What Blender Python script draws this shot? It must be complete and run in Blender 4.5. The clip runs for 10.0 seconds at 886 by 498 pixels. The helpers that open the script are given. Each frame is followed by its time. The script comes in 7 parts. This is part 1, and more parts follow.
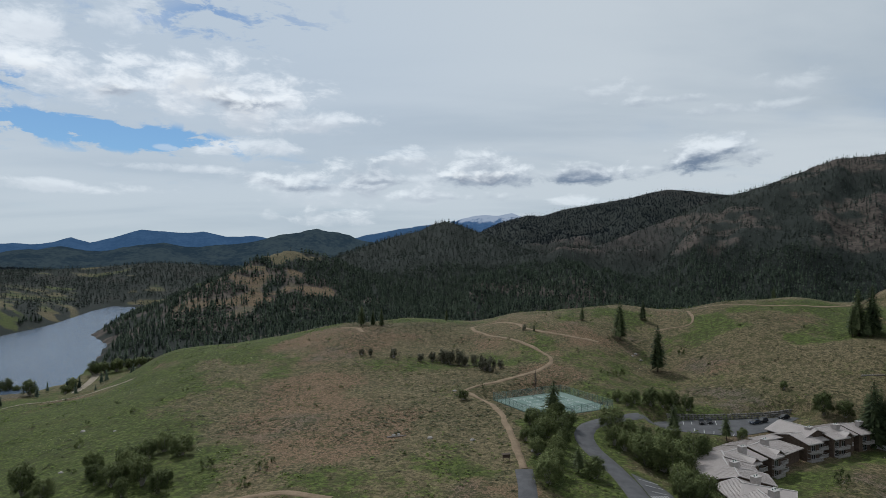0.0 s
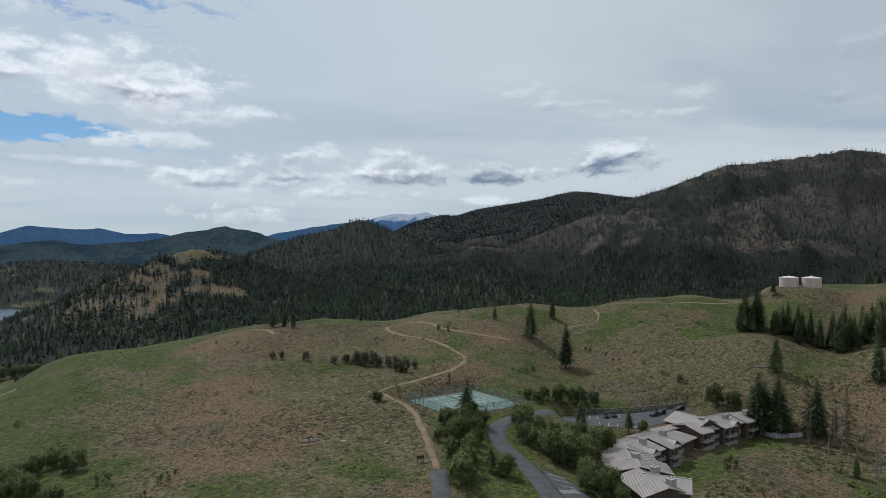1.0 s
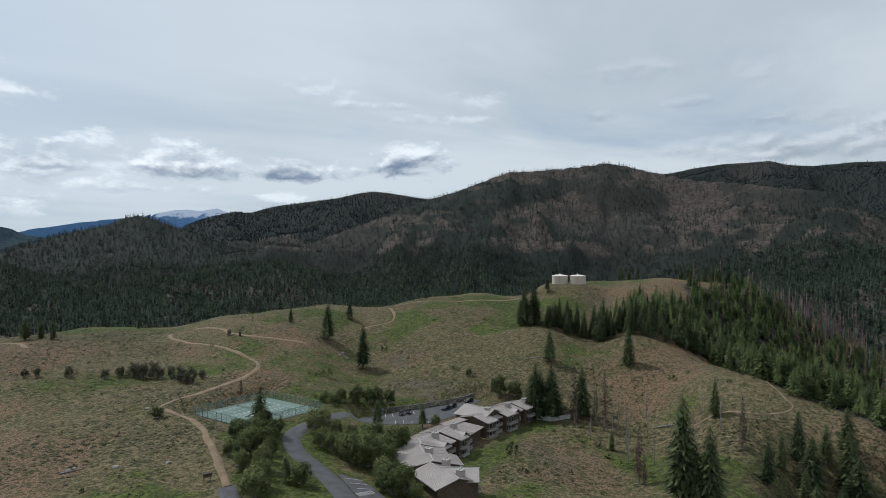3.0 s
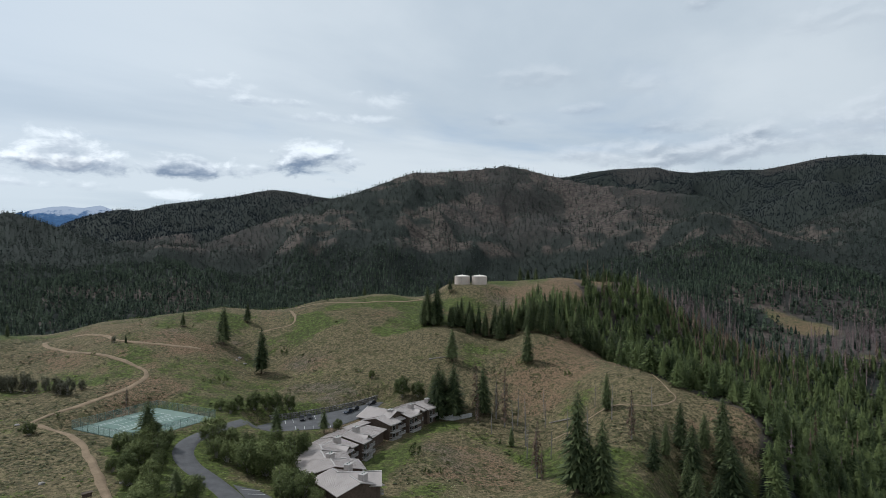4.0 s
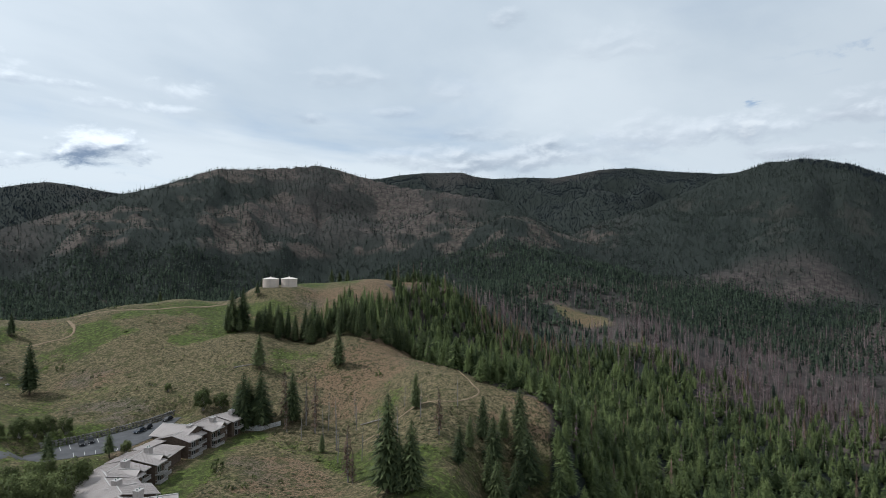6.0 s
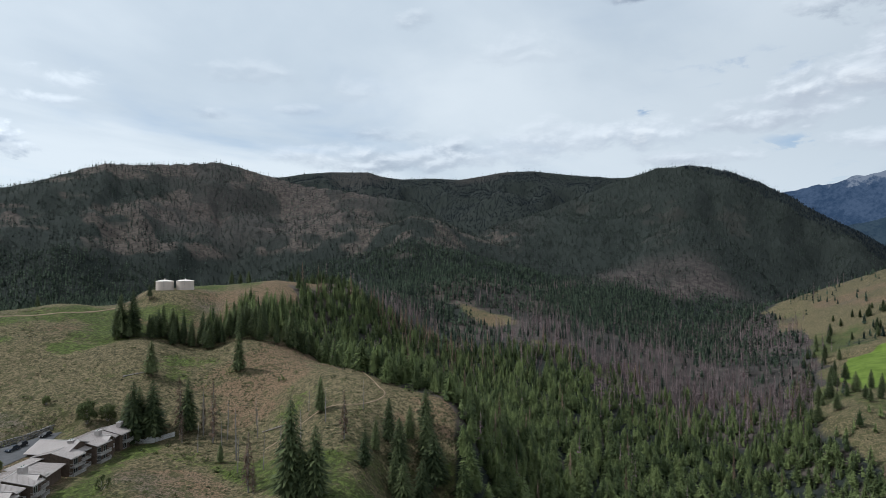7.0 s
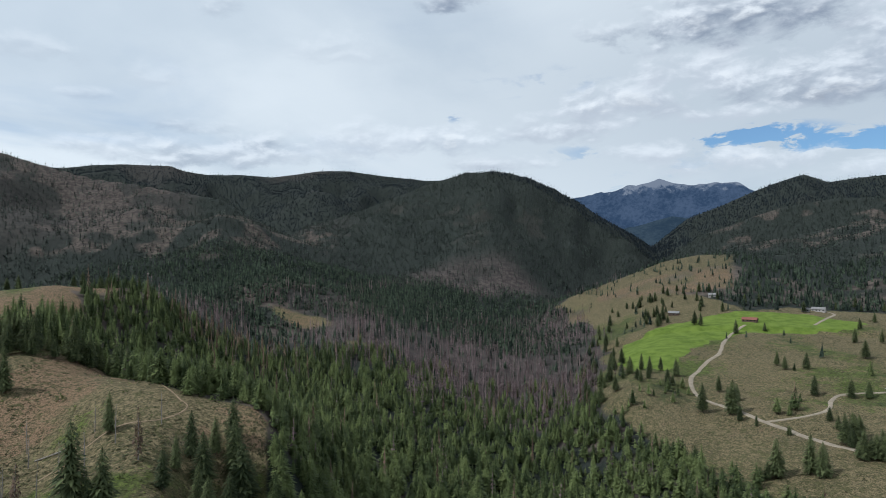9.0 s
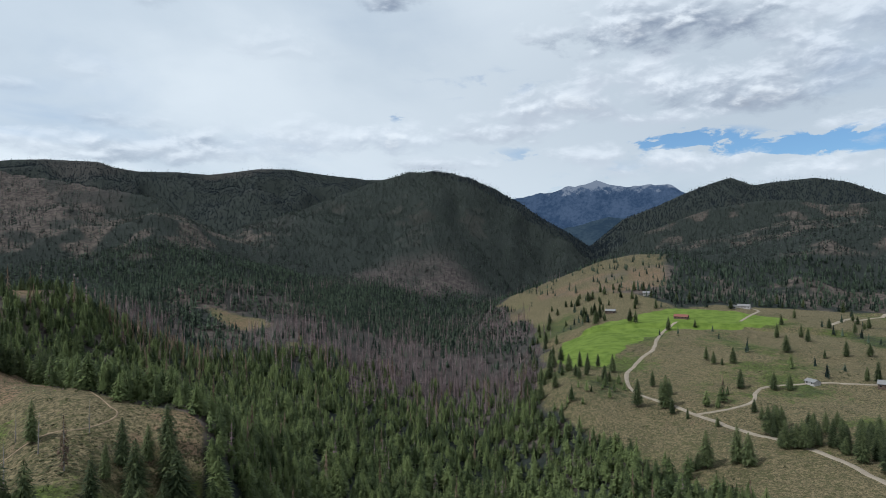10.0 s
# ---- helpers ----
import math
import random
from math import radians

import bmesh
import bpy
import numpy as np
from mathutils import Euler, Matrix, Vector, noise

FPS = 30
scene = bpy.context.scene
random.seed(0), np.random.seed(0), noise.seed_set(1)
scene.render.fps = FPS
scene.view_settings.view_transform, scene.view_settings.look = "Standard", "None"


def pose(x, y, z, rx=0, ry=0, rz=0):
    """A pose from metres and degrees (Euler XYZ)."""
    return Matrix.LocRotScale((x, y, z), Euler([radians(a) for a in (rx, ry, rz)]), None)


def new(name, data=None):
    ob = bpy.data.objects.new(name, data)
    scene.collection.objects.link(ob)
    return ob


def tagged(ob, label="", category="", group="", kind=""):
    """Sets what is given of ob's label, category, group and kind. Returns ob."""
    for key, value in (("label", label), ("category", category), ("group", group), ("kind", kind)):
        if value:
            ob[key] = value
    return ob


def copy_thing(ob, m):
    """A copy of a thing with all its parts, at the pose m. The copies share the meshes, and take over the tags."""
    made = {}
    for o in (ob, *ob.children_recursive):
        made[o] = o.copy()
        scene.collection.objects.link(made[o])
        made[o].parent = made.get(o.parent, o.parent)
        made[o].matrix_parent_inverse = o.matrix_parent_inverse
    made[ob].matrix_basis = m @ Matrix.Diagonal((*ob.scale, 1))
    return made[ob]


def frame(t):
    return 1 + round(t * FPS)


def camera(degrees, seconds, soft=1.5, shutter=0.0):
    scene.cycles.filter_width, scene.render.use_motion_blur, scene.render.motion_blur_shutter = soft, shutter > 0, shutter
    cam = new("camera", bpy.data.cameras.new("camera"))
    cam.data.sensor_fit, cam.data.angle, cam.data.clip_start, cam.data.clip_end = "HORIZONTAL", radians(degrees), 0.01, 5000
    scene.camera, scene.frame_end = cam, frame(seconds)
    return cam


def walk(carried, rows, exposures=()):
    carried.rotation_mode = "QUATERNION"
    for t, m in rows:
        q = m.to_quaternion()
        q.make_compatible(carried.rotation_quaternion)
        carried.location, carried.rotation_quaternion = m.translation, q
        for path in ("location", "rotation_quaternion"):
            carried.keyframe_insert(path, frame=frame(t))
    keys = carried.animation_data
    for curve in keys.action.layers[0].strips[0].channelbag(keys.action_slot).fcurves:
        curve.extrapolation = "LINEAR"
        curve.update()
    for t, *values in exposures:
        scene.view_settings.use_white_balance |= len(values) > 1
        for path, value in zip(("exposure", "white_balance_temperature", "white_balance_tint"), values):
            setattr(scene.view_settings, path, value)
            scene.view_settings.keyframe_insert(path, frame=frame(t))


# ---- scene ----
# ---------------------------------------------------------------- camera
cam = camera(70.95, 10.0, soft=0.7)
EYE = 58.0
# seconds, x, y, z above EYE, yaw, pitch, roll
ROWS = [
    (0.0, 0.00, 0.00, 0.00, 0.00, 0.74, -0.14),
    (0.5, -0.05, 0.23, 0.54, -3.64, 0.66, -0.20),
    (1.0, 0.00, 0.38, 0.85, -7.85, 0.64, -0.22),
    (1.5, 0.05, 0.62, 1.18, -12.44, 0.63, -0.23),
    (2.0, 0.12, 0.97, 1.40, -17.01, 0.62, -0.25),
    (2.5, 0.33, 1.25, 1.69, -21.65, 0.61, -0.25),
    (3.0, 0.57, 1.50, 1.95, -26.31, 0.62, -0.21),
    (4.5, 1.40, 2.18, 2.54, -39.56, 0.70, -0.15),
    (5.0, 1.68, 2.36, 2.68, -43.97, 0.73, -0.11),
    (5.5, 1.99, 2.54, 2.83, -48.09, 0.75, -0.06),
    (7.0, 2.98, 2.76, 3.29, -60.91, 0.80, 0.06),
    (7.5, 3.42, 2.80, 3.44, -64.99, 0.79, 0.15),
    (8.0, 3.82, 2.82, 3.53, -69.35, 0.78, 0.21),
    (8.5, 4.12, 2.84, 3.59, -73.42, 0.77, 0.25),
    (9.0, 4.33, 2.90, 3.62, -77.80, 0.76, 0.29),
    (9.5, 4.38, 2.99, 3.69, -80.78, 0.72, 0.31),
    (10.0, 4.38, 3.10, 3.75, -83.11, 0.70, 0.35),
]
walk(cam, [(t, pose(x, y, EYE + z, 90 + pitch, roll, yaw)) for t, x, y, z, yaw, pitch, roll in ROWS], [(0.0, -0.27, 6050, 8.0), (2.5, -0.13, 6040, 8.0), (5.0, 0.11, 6000, 8.0), (10.0, 0.22, 5960, 8.0)])

# ---------------------------------------------------------------- sky and sun
SUN_AZ, SUN_EL = radians(-28.0), radians(49.0)
sun_dir = Vector((math.sin(SUN_AZ) * math.cos(SUN_EL), math.cos(SUN_AZ) * math.cos(SUN_EL), math.sin(SUN_EL)))
sun_data = bpy.data.lights.new("sun", "SUN")
sun_data.energy, sun_data.angle, sun_data.color = 2.8, radians(1.2), (1.0, 0.96, 0.90)
sun = new("sun", sun_data)
sun.matrix_world = Matrix.Translation((0, 0, 400)) @ sun_dir.to_track_quat("Z", "Y").to_matrix().to_4x4()


class Nodes:
    """Short hand for building a node tree."""

    def __init__(self, tree):
        self.tree = tree
        tree.nodes.clear()

    def add(self, kind, props=None, **inputs):
        n = self.tree.nodes.new(kind)
        p = props or {}
        if "operation" in p:
            n.operation = p["operation"]
        if "use_clamp" in p:
            n.use_clamp = p["use_clamp"]
        if "interpolation_type" in p:
            n.interpolation_type = p["interpolation_type"]
        if "data_type" in p:
            n.data_type, n.blend_type, n.clamp_factor = p["data_type"], p["blend_type"], True
        if "noise_dimensions" in p:
            n.noise_dimensions = p["noise_dimensions"]
        if "attribute_name" in p:
            n.attribute_name = p["attribute_name"]
        if "sky_type" in p:
            n.sky_type, n.sun_disc = p["sky_type"], False
            n.sun_elevation, n.sun_rotation = p["sun_elevation"], p["sun_rotation"]
            n.air_density, n.dust_density = p["air_density"], p["dust_density"]
        for k, v in inputs.items():
            self.put(n, k, v)
        return n

    def put(self, n, key, v):
        names = {s.name.lower().replace(" ", "_"): i for i, s in reversed(list(enumerate(n.inputs)))}
        sock = n.inputs[int(key[1:])] if key[0] == "i" and key[1:].isdigit() else n.inputs[names[key.lower()]]
        if isinstance(v, bpy.types.NodeSocket):
            self.tree.links.new(v, sock)
        elif isinstance(v, bpy.types.Node):
            self.tree.links.new(v.outputs[0], sock)
        else:
            sock.default_value = v

    def math(self, op, a, b=0.0, c=0.0, clamp=False):
        n = self.add("ShaderNodeMath", {"operation": op, "use_clamp": clamp})
        for i, v in enumerate((a, b, c)):
            self.put(n, "i%d" % i, v)
        return n.outputs[0]

    def vmath(self, op, a, b=(0, 0, 0)):
        n = self.add("ShaderNodeVectorMath", {"operation": op})
        self.put(n, "i0", a)
        self.put(n, "i1", b)
        return n.outputs[0]

    def ramp(self, v, lo, hi, a=0.0, b=1.0, smooth=True):
        n = self.add("ShaderNodeMapRange", {"interpolation_type": "SMOOTHSTEP" if smooth else "LINEAR"})
        for i, q in enumerate((v, lo, hi, a, b)):
            self.put(n, "i%d" % i, q)
        return n.outputs[0]

    def mix(self, f, a, b, blend="MIX"):
        n = self.add("ShaderNodeMix", {"data_type": "RGBA", "blend_type": blend, "clamp_factor": True})
        self.put(n, "i0", f)
        for i, v in ((6, a), (7, b)):
            self.put(n, "i%d" % i, (*v, 1.0) if isinstance(v, tuple) and len(v) == 3 else v)
        return n.outputs[2]

    def noise(self, vec, scale, detail=4.0, rough=0.55, distortion=0.0):
        n = self.add("ShaderNodeTexNoise", {"noise_dimensions": "3D"}, scale=scale, detail=detail, roughness=rough, distortion=distortion)
        if vec is not None:
            self.put(n, "vector", vec)
        return n.outputs[0]


world = bpy.data.worlds.new("sky")
scene.world = world
world.use_nodes = True
N = Nodes(world.node_tree)
tc = N.add("ShaderNodeTexCoord").outputs["Generated"]
sep = N.add("ShaderNodeSeparateXYZ", vector=tc)
up = N.math("MAXIMUM", sep.outputs[2], 0.0)
den = N.math("ADD", up, 0.12)
plane = N.add("ShaderNodeCombineXYZ", x=N.math("DIVIDE", sep.outputs[0], den), y=N.math("DIVIDE", sep.outputs[1], den), z=0.0).outputs[0]
nishita = N.add("ShaderNodeTexSky", {"sky_type": "NISHITA", "sun_disc": False, "sun_elevation": SUN_EL, "sun_rotation": SUN_AZ, "air_density": 1.0, "dust_density": 0.2})
bearing = N.math("ARCTAN2", sep.outputs[0], sep.outputs[1])
rise = N.math("ARCSINE", sep.outputs[2])


def bank(b, e, wide, high):
    """A soft oval of the sky round a bearing and elevation in degrees."""
    u = N.math("DIVIDE", N.math("SUBTRACT", bearing, radians(b)), radians(wide))
    v = N.math("DIVIDE", N.math("SUBTRACT", rise, radians(e)), radians(high))
    r2 = N.math("ADD", N.math("MULTIPLY", u, u), N.math("MULTIPLY", v, v))
    return N.math("EXPONENT", N.math("MULTIPLY", r2, -1.0))


def total(*terms):
    out = terms[0]
    for t in terms[1:]:
        out = N.math("ADD", out, t)
    return out


# high thin sheet of cloud, nearly closed, torn open in the west and east
gaps = total(N.math("MULTIPLY", bank(-30, 8.0, 18, 4.5), 0.14), N.math("MULTIPLY", bank(-20, 20.0, 13, 3.0), 0.30), N.math("MULTIPLY", bank(-33, 10.3, 9, 1.0), 0.62), N.math("MULTIPLY", bank(-24.5, 9.6, 6, 0.9), 0.62), N.math("MULTIPLY", bank(-35, 13.2, 4, 0.7), 0.35),
             N.math("MULTIPLY", bank(104.4, 9.9, 4.2, 0.9), 0.95), N.math("MULTIPLY", bank(115, 8.8, 8.5, 1.0), 0.95), N.math("MULTIPLY", bank(90.5, 9.3, 3.2, 1.0), 0.42), N.math("MULTIPLY", bank(79, 12.6, 1.8, 0.5), 0.26), N.math("MULTIPLY", bank(94, 6.2, 14, 2.0), 0.16), N.math("MULTIPLY", bank(88, 15.5, 8, 1.6), 0.14))
tear_at = N.add("ShaderNodeCombineXYZ", x=N.math("MULTIPLY", bearing, 7.0), y=N.math("MULTIPLY", rise, 24.0), z=6.1).outputs[0]
torn = N.math("MULTIPLY", N.math("SUBTRACT", N.noise(N.vmath("MULTIPLY", tear_at, (2.2, 1.7, 1.0)), 1.0, 9.0, 0.62, 0.4), 0.5), 4.4)
gaps = N.math("MULTIPLY", gaps, N.ramp(N.math("ADD", gaps, torn), 0.10, 0.75, 0.05, 1.05))
veil = N.noise(N.vmath("MULTIPLY", plane, (0.42, 0.62, 1.0)), 1.1, 8.0, 0.56, 0.5)
veil_mask = N.ramp(N.math("SUBTRACT", N.math("ADD", veil, 0.20), gaps), 0.24, 0.66, 0.12, 1.0)
veil_fine = N.noise(N.vmath("ADD", N.vmath("MULTIPLY", plane, (0.34, 0.60, 1.0)), (4.0, 2.0, 0.0)), 1.2, 7.0, 0.52, 0.35)
cloud_col = N.mix(N.ramp(veil_fine, 0.30, 0.58), (0.64, 0.70, 0.745), (0.86, 0.895, 0.905))
cloud_col = N.mix(N.math("MULTIPLY", bank(-25, 18, 32, 14), 0.75), cloud_col, (0.70, 0.79, 0.89))
cloud_col = N.mix(N.ramp(up, 0.0, 0.13, 0.5, 0.0), cloud_col, (0.70, 0.77, 0.83))
cover = N.math("MULTIPLY", veil_mask, 0.95)
# heaped clouds with flat grey bellies: bearing, elevation, half width, half height, greyness, thickness
WEST_CLOUDS = [(-34.6, 16.5, 4.5, 2.6, 0.15, 0.8), (-26.5, 18.9, 3.2, 2.0, 0.1, 0.55), (-31.0, 13.6, 9.0, 2.6, 0.25, 1.0), (-20.5, 14.0, 11.0, 3.7, 0.3, 1.0), (-27.4, 13.4, 2.4, 1.3, 0.9, 0.75), (-17.6, 13.3, 4.6, 1.5, 0.95, 0.9), (-13.6, 11.9, 7.7, 1.7, 0.4, 0.75), (-16.9, 9.4, 5.4, 1.0, 0.25, 0.7), (-24.2, 9.1, 1.1, 0.4, 0.1, 0.5), (-16.9, 6.9, 1.3, 0.7, 0.7, 0.7),
               (-32.0, 5.4, 9.0, 0.7, 0.25, 0.6), (-22.0, 7.4, 7.0, 0.5, 0.2, 0.5)]
NORTH_CLOUDS = [(-9, 6.0, 13, 2.6, 0.3, 0.6), (-12.3, 6.7, 4.2, 1.3, 0.75, 0.9), (-7.2, 7, 4.7, 2, 0.7, 0.95), (-2.6, 8.5, 3.2, 1.6, 0.4, 0.85), (-4.4, 5.7, 6.8, 1, 0.5, 0.7), (3.9, 7.6, 5.1, 2.5, 0.8, 1), (4.5, 5.5, 4, 0.7, 0.6, 0.6), (-10.5, 3.5, 4.5, 1, 0.3, 0.9), (-15.5, 3.6, 1, 0.7, 0.3, 0.6), (13.2, 7.3, 5.7, 1.3, 0.95, 0.95), (23.6, 8.5, 4, 2.1, 1, 0.9), (11.6, 5.1, 2.7, 0.7, 0.1, 0.7),
                (15.6, 14.6, 3.4, 1.2, 0.5, 0.4), (19.1, 13.4, 4, 0.6, 0.6, 0.45), (26.4, 12.2, 4.8, 0.6, 0.5, 0.4), (28.9, 13.8, 3.2, 1.3, 0.5, 0.35)]
MIDDLE_CLOUDS = [(40.4, 12.3, 2.3, 0.7, 0.8, 0.55), (43.8, 15.7, 5.6, 1.4, 0.6, 0.4), (56.0, 11.2, 5.3, 1.0, 0.75, 0.6), (46.3, 9.3, 3.0, 1.2, 0.6, 0.8), (55.2, 8.8, 8.3, 1.6, 0.8, 0.95), (61.5, 9.6, 5.0, 2.0, 0.95, 0.9), (47.7, 13.1, 2.3, 0.7, 0.6, 0.45), (52.7, 14.9, 3.5, 1.4, 0.5, 0.35), (58.1, 21.0, 2.1, 1.4, 0.7, 0.5), (49.4, 8.9, 6.2, 1.4, 0.45, 0.7), (62.5, 8.9, 8.3, 1.3, 0.5, 0.9),
                 (70.0, 10.3, 7.8, 2.3, 0.4, 0.9), (68.5, 18.3, 5.7, 1.8, 0.45, 0.4), (79.4, 10.3, 5.6, 2.1, 0.5, 1.0)]
EAST_CLOUDS = [(78.3, 22.3, 3.6, 1.4, 0.95, 0.9), (89.2, 11.4, 5.7, 1.9, 0.5, 0.95), (94.8, 13.0, 7.7, 2.6, 0.5, 1.0), (100.7, 15.2, 6.1, 2.6, 0.4, 1.0), (115.6, 16.7, 7.6, 5.7, 0.7, 0.9), (104.0, 19.3, 13.1, 3.5, 0.95, 1.0), (109.7, 13.3, 9.9, 2.8, 0.8, 1.0), (103.0, 11.6, 6.1, 1.0, 0.4, 0.9), (103.9, 7.8, 8.6, 1.5, 0.35, 1.0), (114.4, 6.9, 6.3, 1.4, 0.3, 1.0), (117.4, 10.1, 3.3, 0.8, 0.2, 0.9),
               (83.0, 8.5, 6.2, 1.1, 0.5, 0.9), (96.5, 8.8, 4.0, 1.3, 0.4, 0.9), (125.0, 9.0, 8.0, 3.0, 0.5, 0.9)]
edge_at = N.add("ShaderNodeCombineXYZ", x=N.math("MULTIPLY", bearing, 17.0), y=N.math("MULTIPLY", rise, 34.0), z=2.7).outputs[0]
edge_noise = N.math("SUBTRACT", N.noise(edge_at, 1.0, 10.0, 0.62, 0.25), 0.5)
fold_noise = N.math("SUBTRACT", N.noise(N.vmath("ADD", edge_at, (5.0, 3.0, 9.0)), 0.8, 5.0, 0.55, 0.2), 0.5)
soft_noise = N.noise(edge_at, 1.0, 4.0, 0.52, 0.25)
relief = N.math("SUBTRACT", soft_noise, N.noise(N.vmath("ADD", edge_at, (-0.08, 0.26, 0.0)), 1.0, 4.0, 0.52, 0.25))


def heaped(col, cover, rows, bright, belly, ragged):
    """Lays heaped clouds over the colour and cover of the sky."""
    for b, e, wide, high, grey, thick in rows:
        u = N.math("MULTIPLY", N.math("SUBTRACT", bearing, radians(b)), 1 / radians(wide))
        v = N.math("MULTIPLY", N.math("SUBTRACT", rise, radians(e)), 1 / radians(high))
        flat_v = N.math("MAXIMUM", v, N.math("MULTIPLY", v, -1.35))
        r2 = N.math("MULTIPLY_ADD", flat_v, flat_v, N.math("MULTIPLY", u, u))
        body = N.math("SUBTRACT", N.math("MULTIPLY_ADD", edge_noise, ragged, 1.05), r2)
        mask = N.math("MULTIPLY", N.ramp(body, 0.0, 1.35), thick)
        lit = N.math("MULTIPLY_ADD", relief, 3.0, N.math("MULTIPLY_ADD", fold_noise, 2.2, N.math("MULTIPLY", v, 0.8)))
        tone = N.ramp(lit, -0.45, 0.75, grey, 0.0)
        col = N.mix(mask, col, N.mix(tone, bright, belly))
        cover = N.math("MAXIMUM", cover, mask)
    return col, cover


cloud_col = N.mix(N.math("MULTIPLY", bank(112, 13, 40, 13), 0.85), cloud_col, (0.53, 0.58, 0.62))
for rows, bright, belly, ragged in ((MIDDLE_CLOUDS, (0.84, 0.87, 0.89), (0.34, 0.39, 0.46), 4.2), (EAST_CLOUDS, (0.84, 0.865, 0.885), (0.27, 0.31, 0.38), 3.6), (WEST_CLOUDS, (1.24, 1.25, 1.25), (0.32, 0.37, 0.46), 4.6), (NORTH_CLOUDS, (1.18, 1.20, 1.20), (0.20, 0.26, 0.37), 5.2)):
    cloud_col, cover = heaped(cloud_col, cover, rows, bright, belly, ragged)
clear = N.add("ShaderNodeBackground", color=N.mix(1.0, nishita.outputs[0], (0.56, 0.80, 1.0), "MULTIPLY"), strength=0.088)
clouds = N.add("ShaderNodeBackground", color=cloud_col, strength=0.85)
both = N.add("ShaderNodeMixShader", i0=cover, i1=clear.outputs[0], i2=clouds.outputs[0])
N.add("ShaderNodeOutputWorld", surface=both.outputs[0])

# ---------------------------------------------------------------- the lie of the land
# All places below are bearings (degrees clockwise from +y) and distances from the origin, with heights over the courts.


def lattice(ix, iy, seed):
    with np.errstate(over="ignore"):
        h = ix.astype(np.int64).astype(np.uint32) * np.uint32(374761393) + iy.astype(np.int64).astype(np.uint32) * np.uint32(668265263) + np.uint32(seed * 974711)
        h = (h ^ (h >> np.uint32(13))) * np.uint32(1274126177)
        h = h ^ (h >> np.uint32(16))
    return h.astype(np.float64) / 4294967295.0


def value_noise(x, y, seed=0):
    ix, iy = np.floor(x), np.floor(y)
    fx, fy = x - ix, y - iy
    fx, fy = fx * fx * (3 - 2 * fx), fy * fy * (3 - 2 * fy)
    a = lattice(ix, iy, seed) * (1 - fx) + lattice(ix + 1, iy, seed) * fx
    b = lattice(ix, iy + 1, seed) * (1 - fx) + lattice(ix + 1, iy + 1, seed) * fx
    return a * (1 - fy) + b * fy


def fbm(x, y, size, octaves=4, seed=0):
    """Fractal noise, -1 to 1, of that largest feature size in metres."""
    x, y = np.asarray(x, float), np.asarray(y, float)
    out, amp, total = np.zeros(np.broadcast(x, y).shape), 1.0, 0.0
    for o in range(octaves):
        out = out + amp * (value_noise(x / size + 17.3 * o, y / size - 9.1 * o, seed + o) * 2 - 1)
        total += amp
        amp, size = amp * 0.5, size * 0.5
    return out / total * 1.6


def step(v, lo, hi):
    u = np.clip((v - lo) / (hi - lo), 0, 1)
    return u * u * (3 - 2 * u)


# spot heights of the lower land: bearing, distance, height
BENCH = [
    (-60, 60, -4), (60, 60, -12), (180, 60, -4), (0, 90, -2), (-90, 300, -12), (180, 300, 0), (-135, 300, 0),
    (-32, 200, -8), (-24, 235, -5), (-14, 275, -1.5), (-8, 215, -1), (0, 155, -1.5), (12, 250, 0), (18, 268, -1),
    (8, 190, -0.5), (19, 323, -1), (17, 357, 9), (26, 308, 3), (22, 240, -5), (15, 200, -3), (30, 235, -9.5), (36, 262, -9), (35, 188, -10.5), (34, 222, -10), (50, 180, -8), (45, 245, -12),
    (53, 200, -8), (44, 290, -1), (10, 305, 7), (0, 330, 6),
]
CREST = [
    (-35, 420, -27), (-27, 430, -18), (-24, 480, -11), (-19, 470, -5.5), (-13.5, 480, 0), (-9.5, 470, 8), (-4, 450, 14),
    (0, 430, 15), (3.4, 420, 14.6), (6, 450, 18), (11, 430, 23), (16, 420, 25), (24, 430, 29), (30, 450, 33), (37.7, 460, 38),
    (41, 480, 40), (46, 520, 42), (52, 540, 35), (55, 530, 9), (57.5, 480, -12), (29.6, 360, 17.6), (35, 350, 18), (42.5, 345, 15.6), (46.6, 330, 11.6), (50.7, 310, 8),
    (54.6, 290, 6), (58, 275, 2.5), (61.6, 255, -4), (40, 400, 16), (50, 400, 2), (56, 380, -12), (33, 410, 24),
]
EAST = [
    (60, 215, -36), (66, 190, -42), (70, 250, -56), (83, 310, -76), (91, 400, -80), (93.4, 480, -44), (99.5, 520, -45), (105, 450, -49),
    (118, 350, -46), (116, 520, -37), (118, 750, -26), (103, 850, -21), (96, 850, -32), (110, 850, -20), (83, 470, -66), (83, 800, -64), (75, 470, -52), (88, 700, -72),
    (83, 1250, -60), (89, 1800, -60), (73, 1450, 8), (66, 1300, -8), (67.4, 2000, 80), (71, 1890, 68), (76, 1730, 39), (80, 1605, 12), (83.4, 1494, -18), (60.5, 1000, 17), (63, 1000, 16), (66, 1000, 6), (69, 1000, -8), (60, 880, -14), (65, 880, -22), (69, 620, -22), (57, 800, 0), (63, 450, -38),
    (95, 1500, -60), (140, 500, -45), (140, 1500, -20), (90, 160, -50), (105, 330, -62),
]
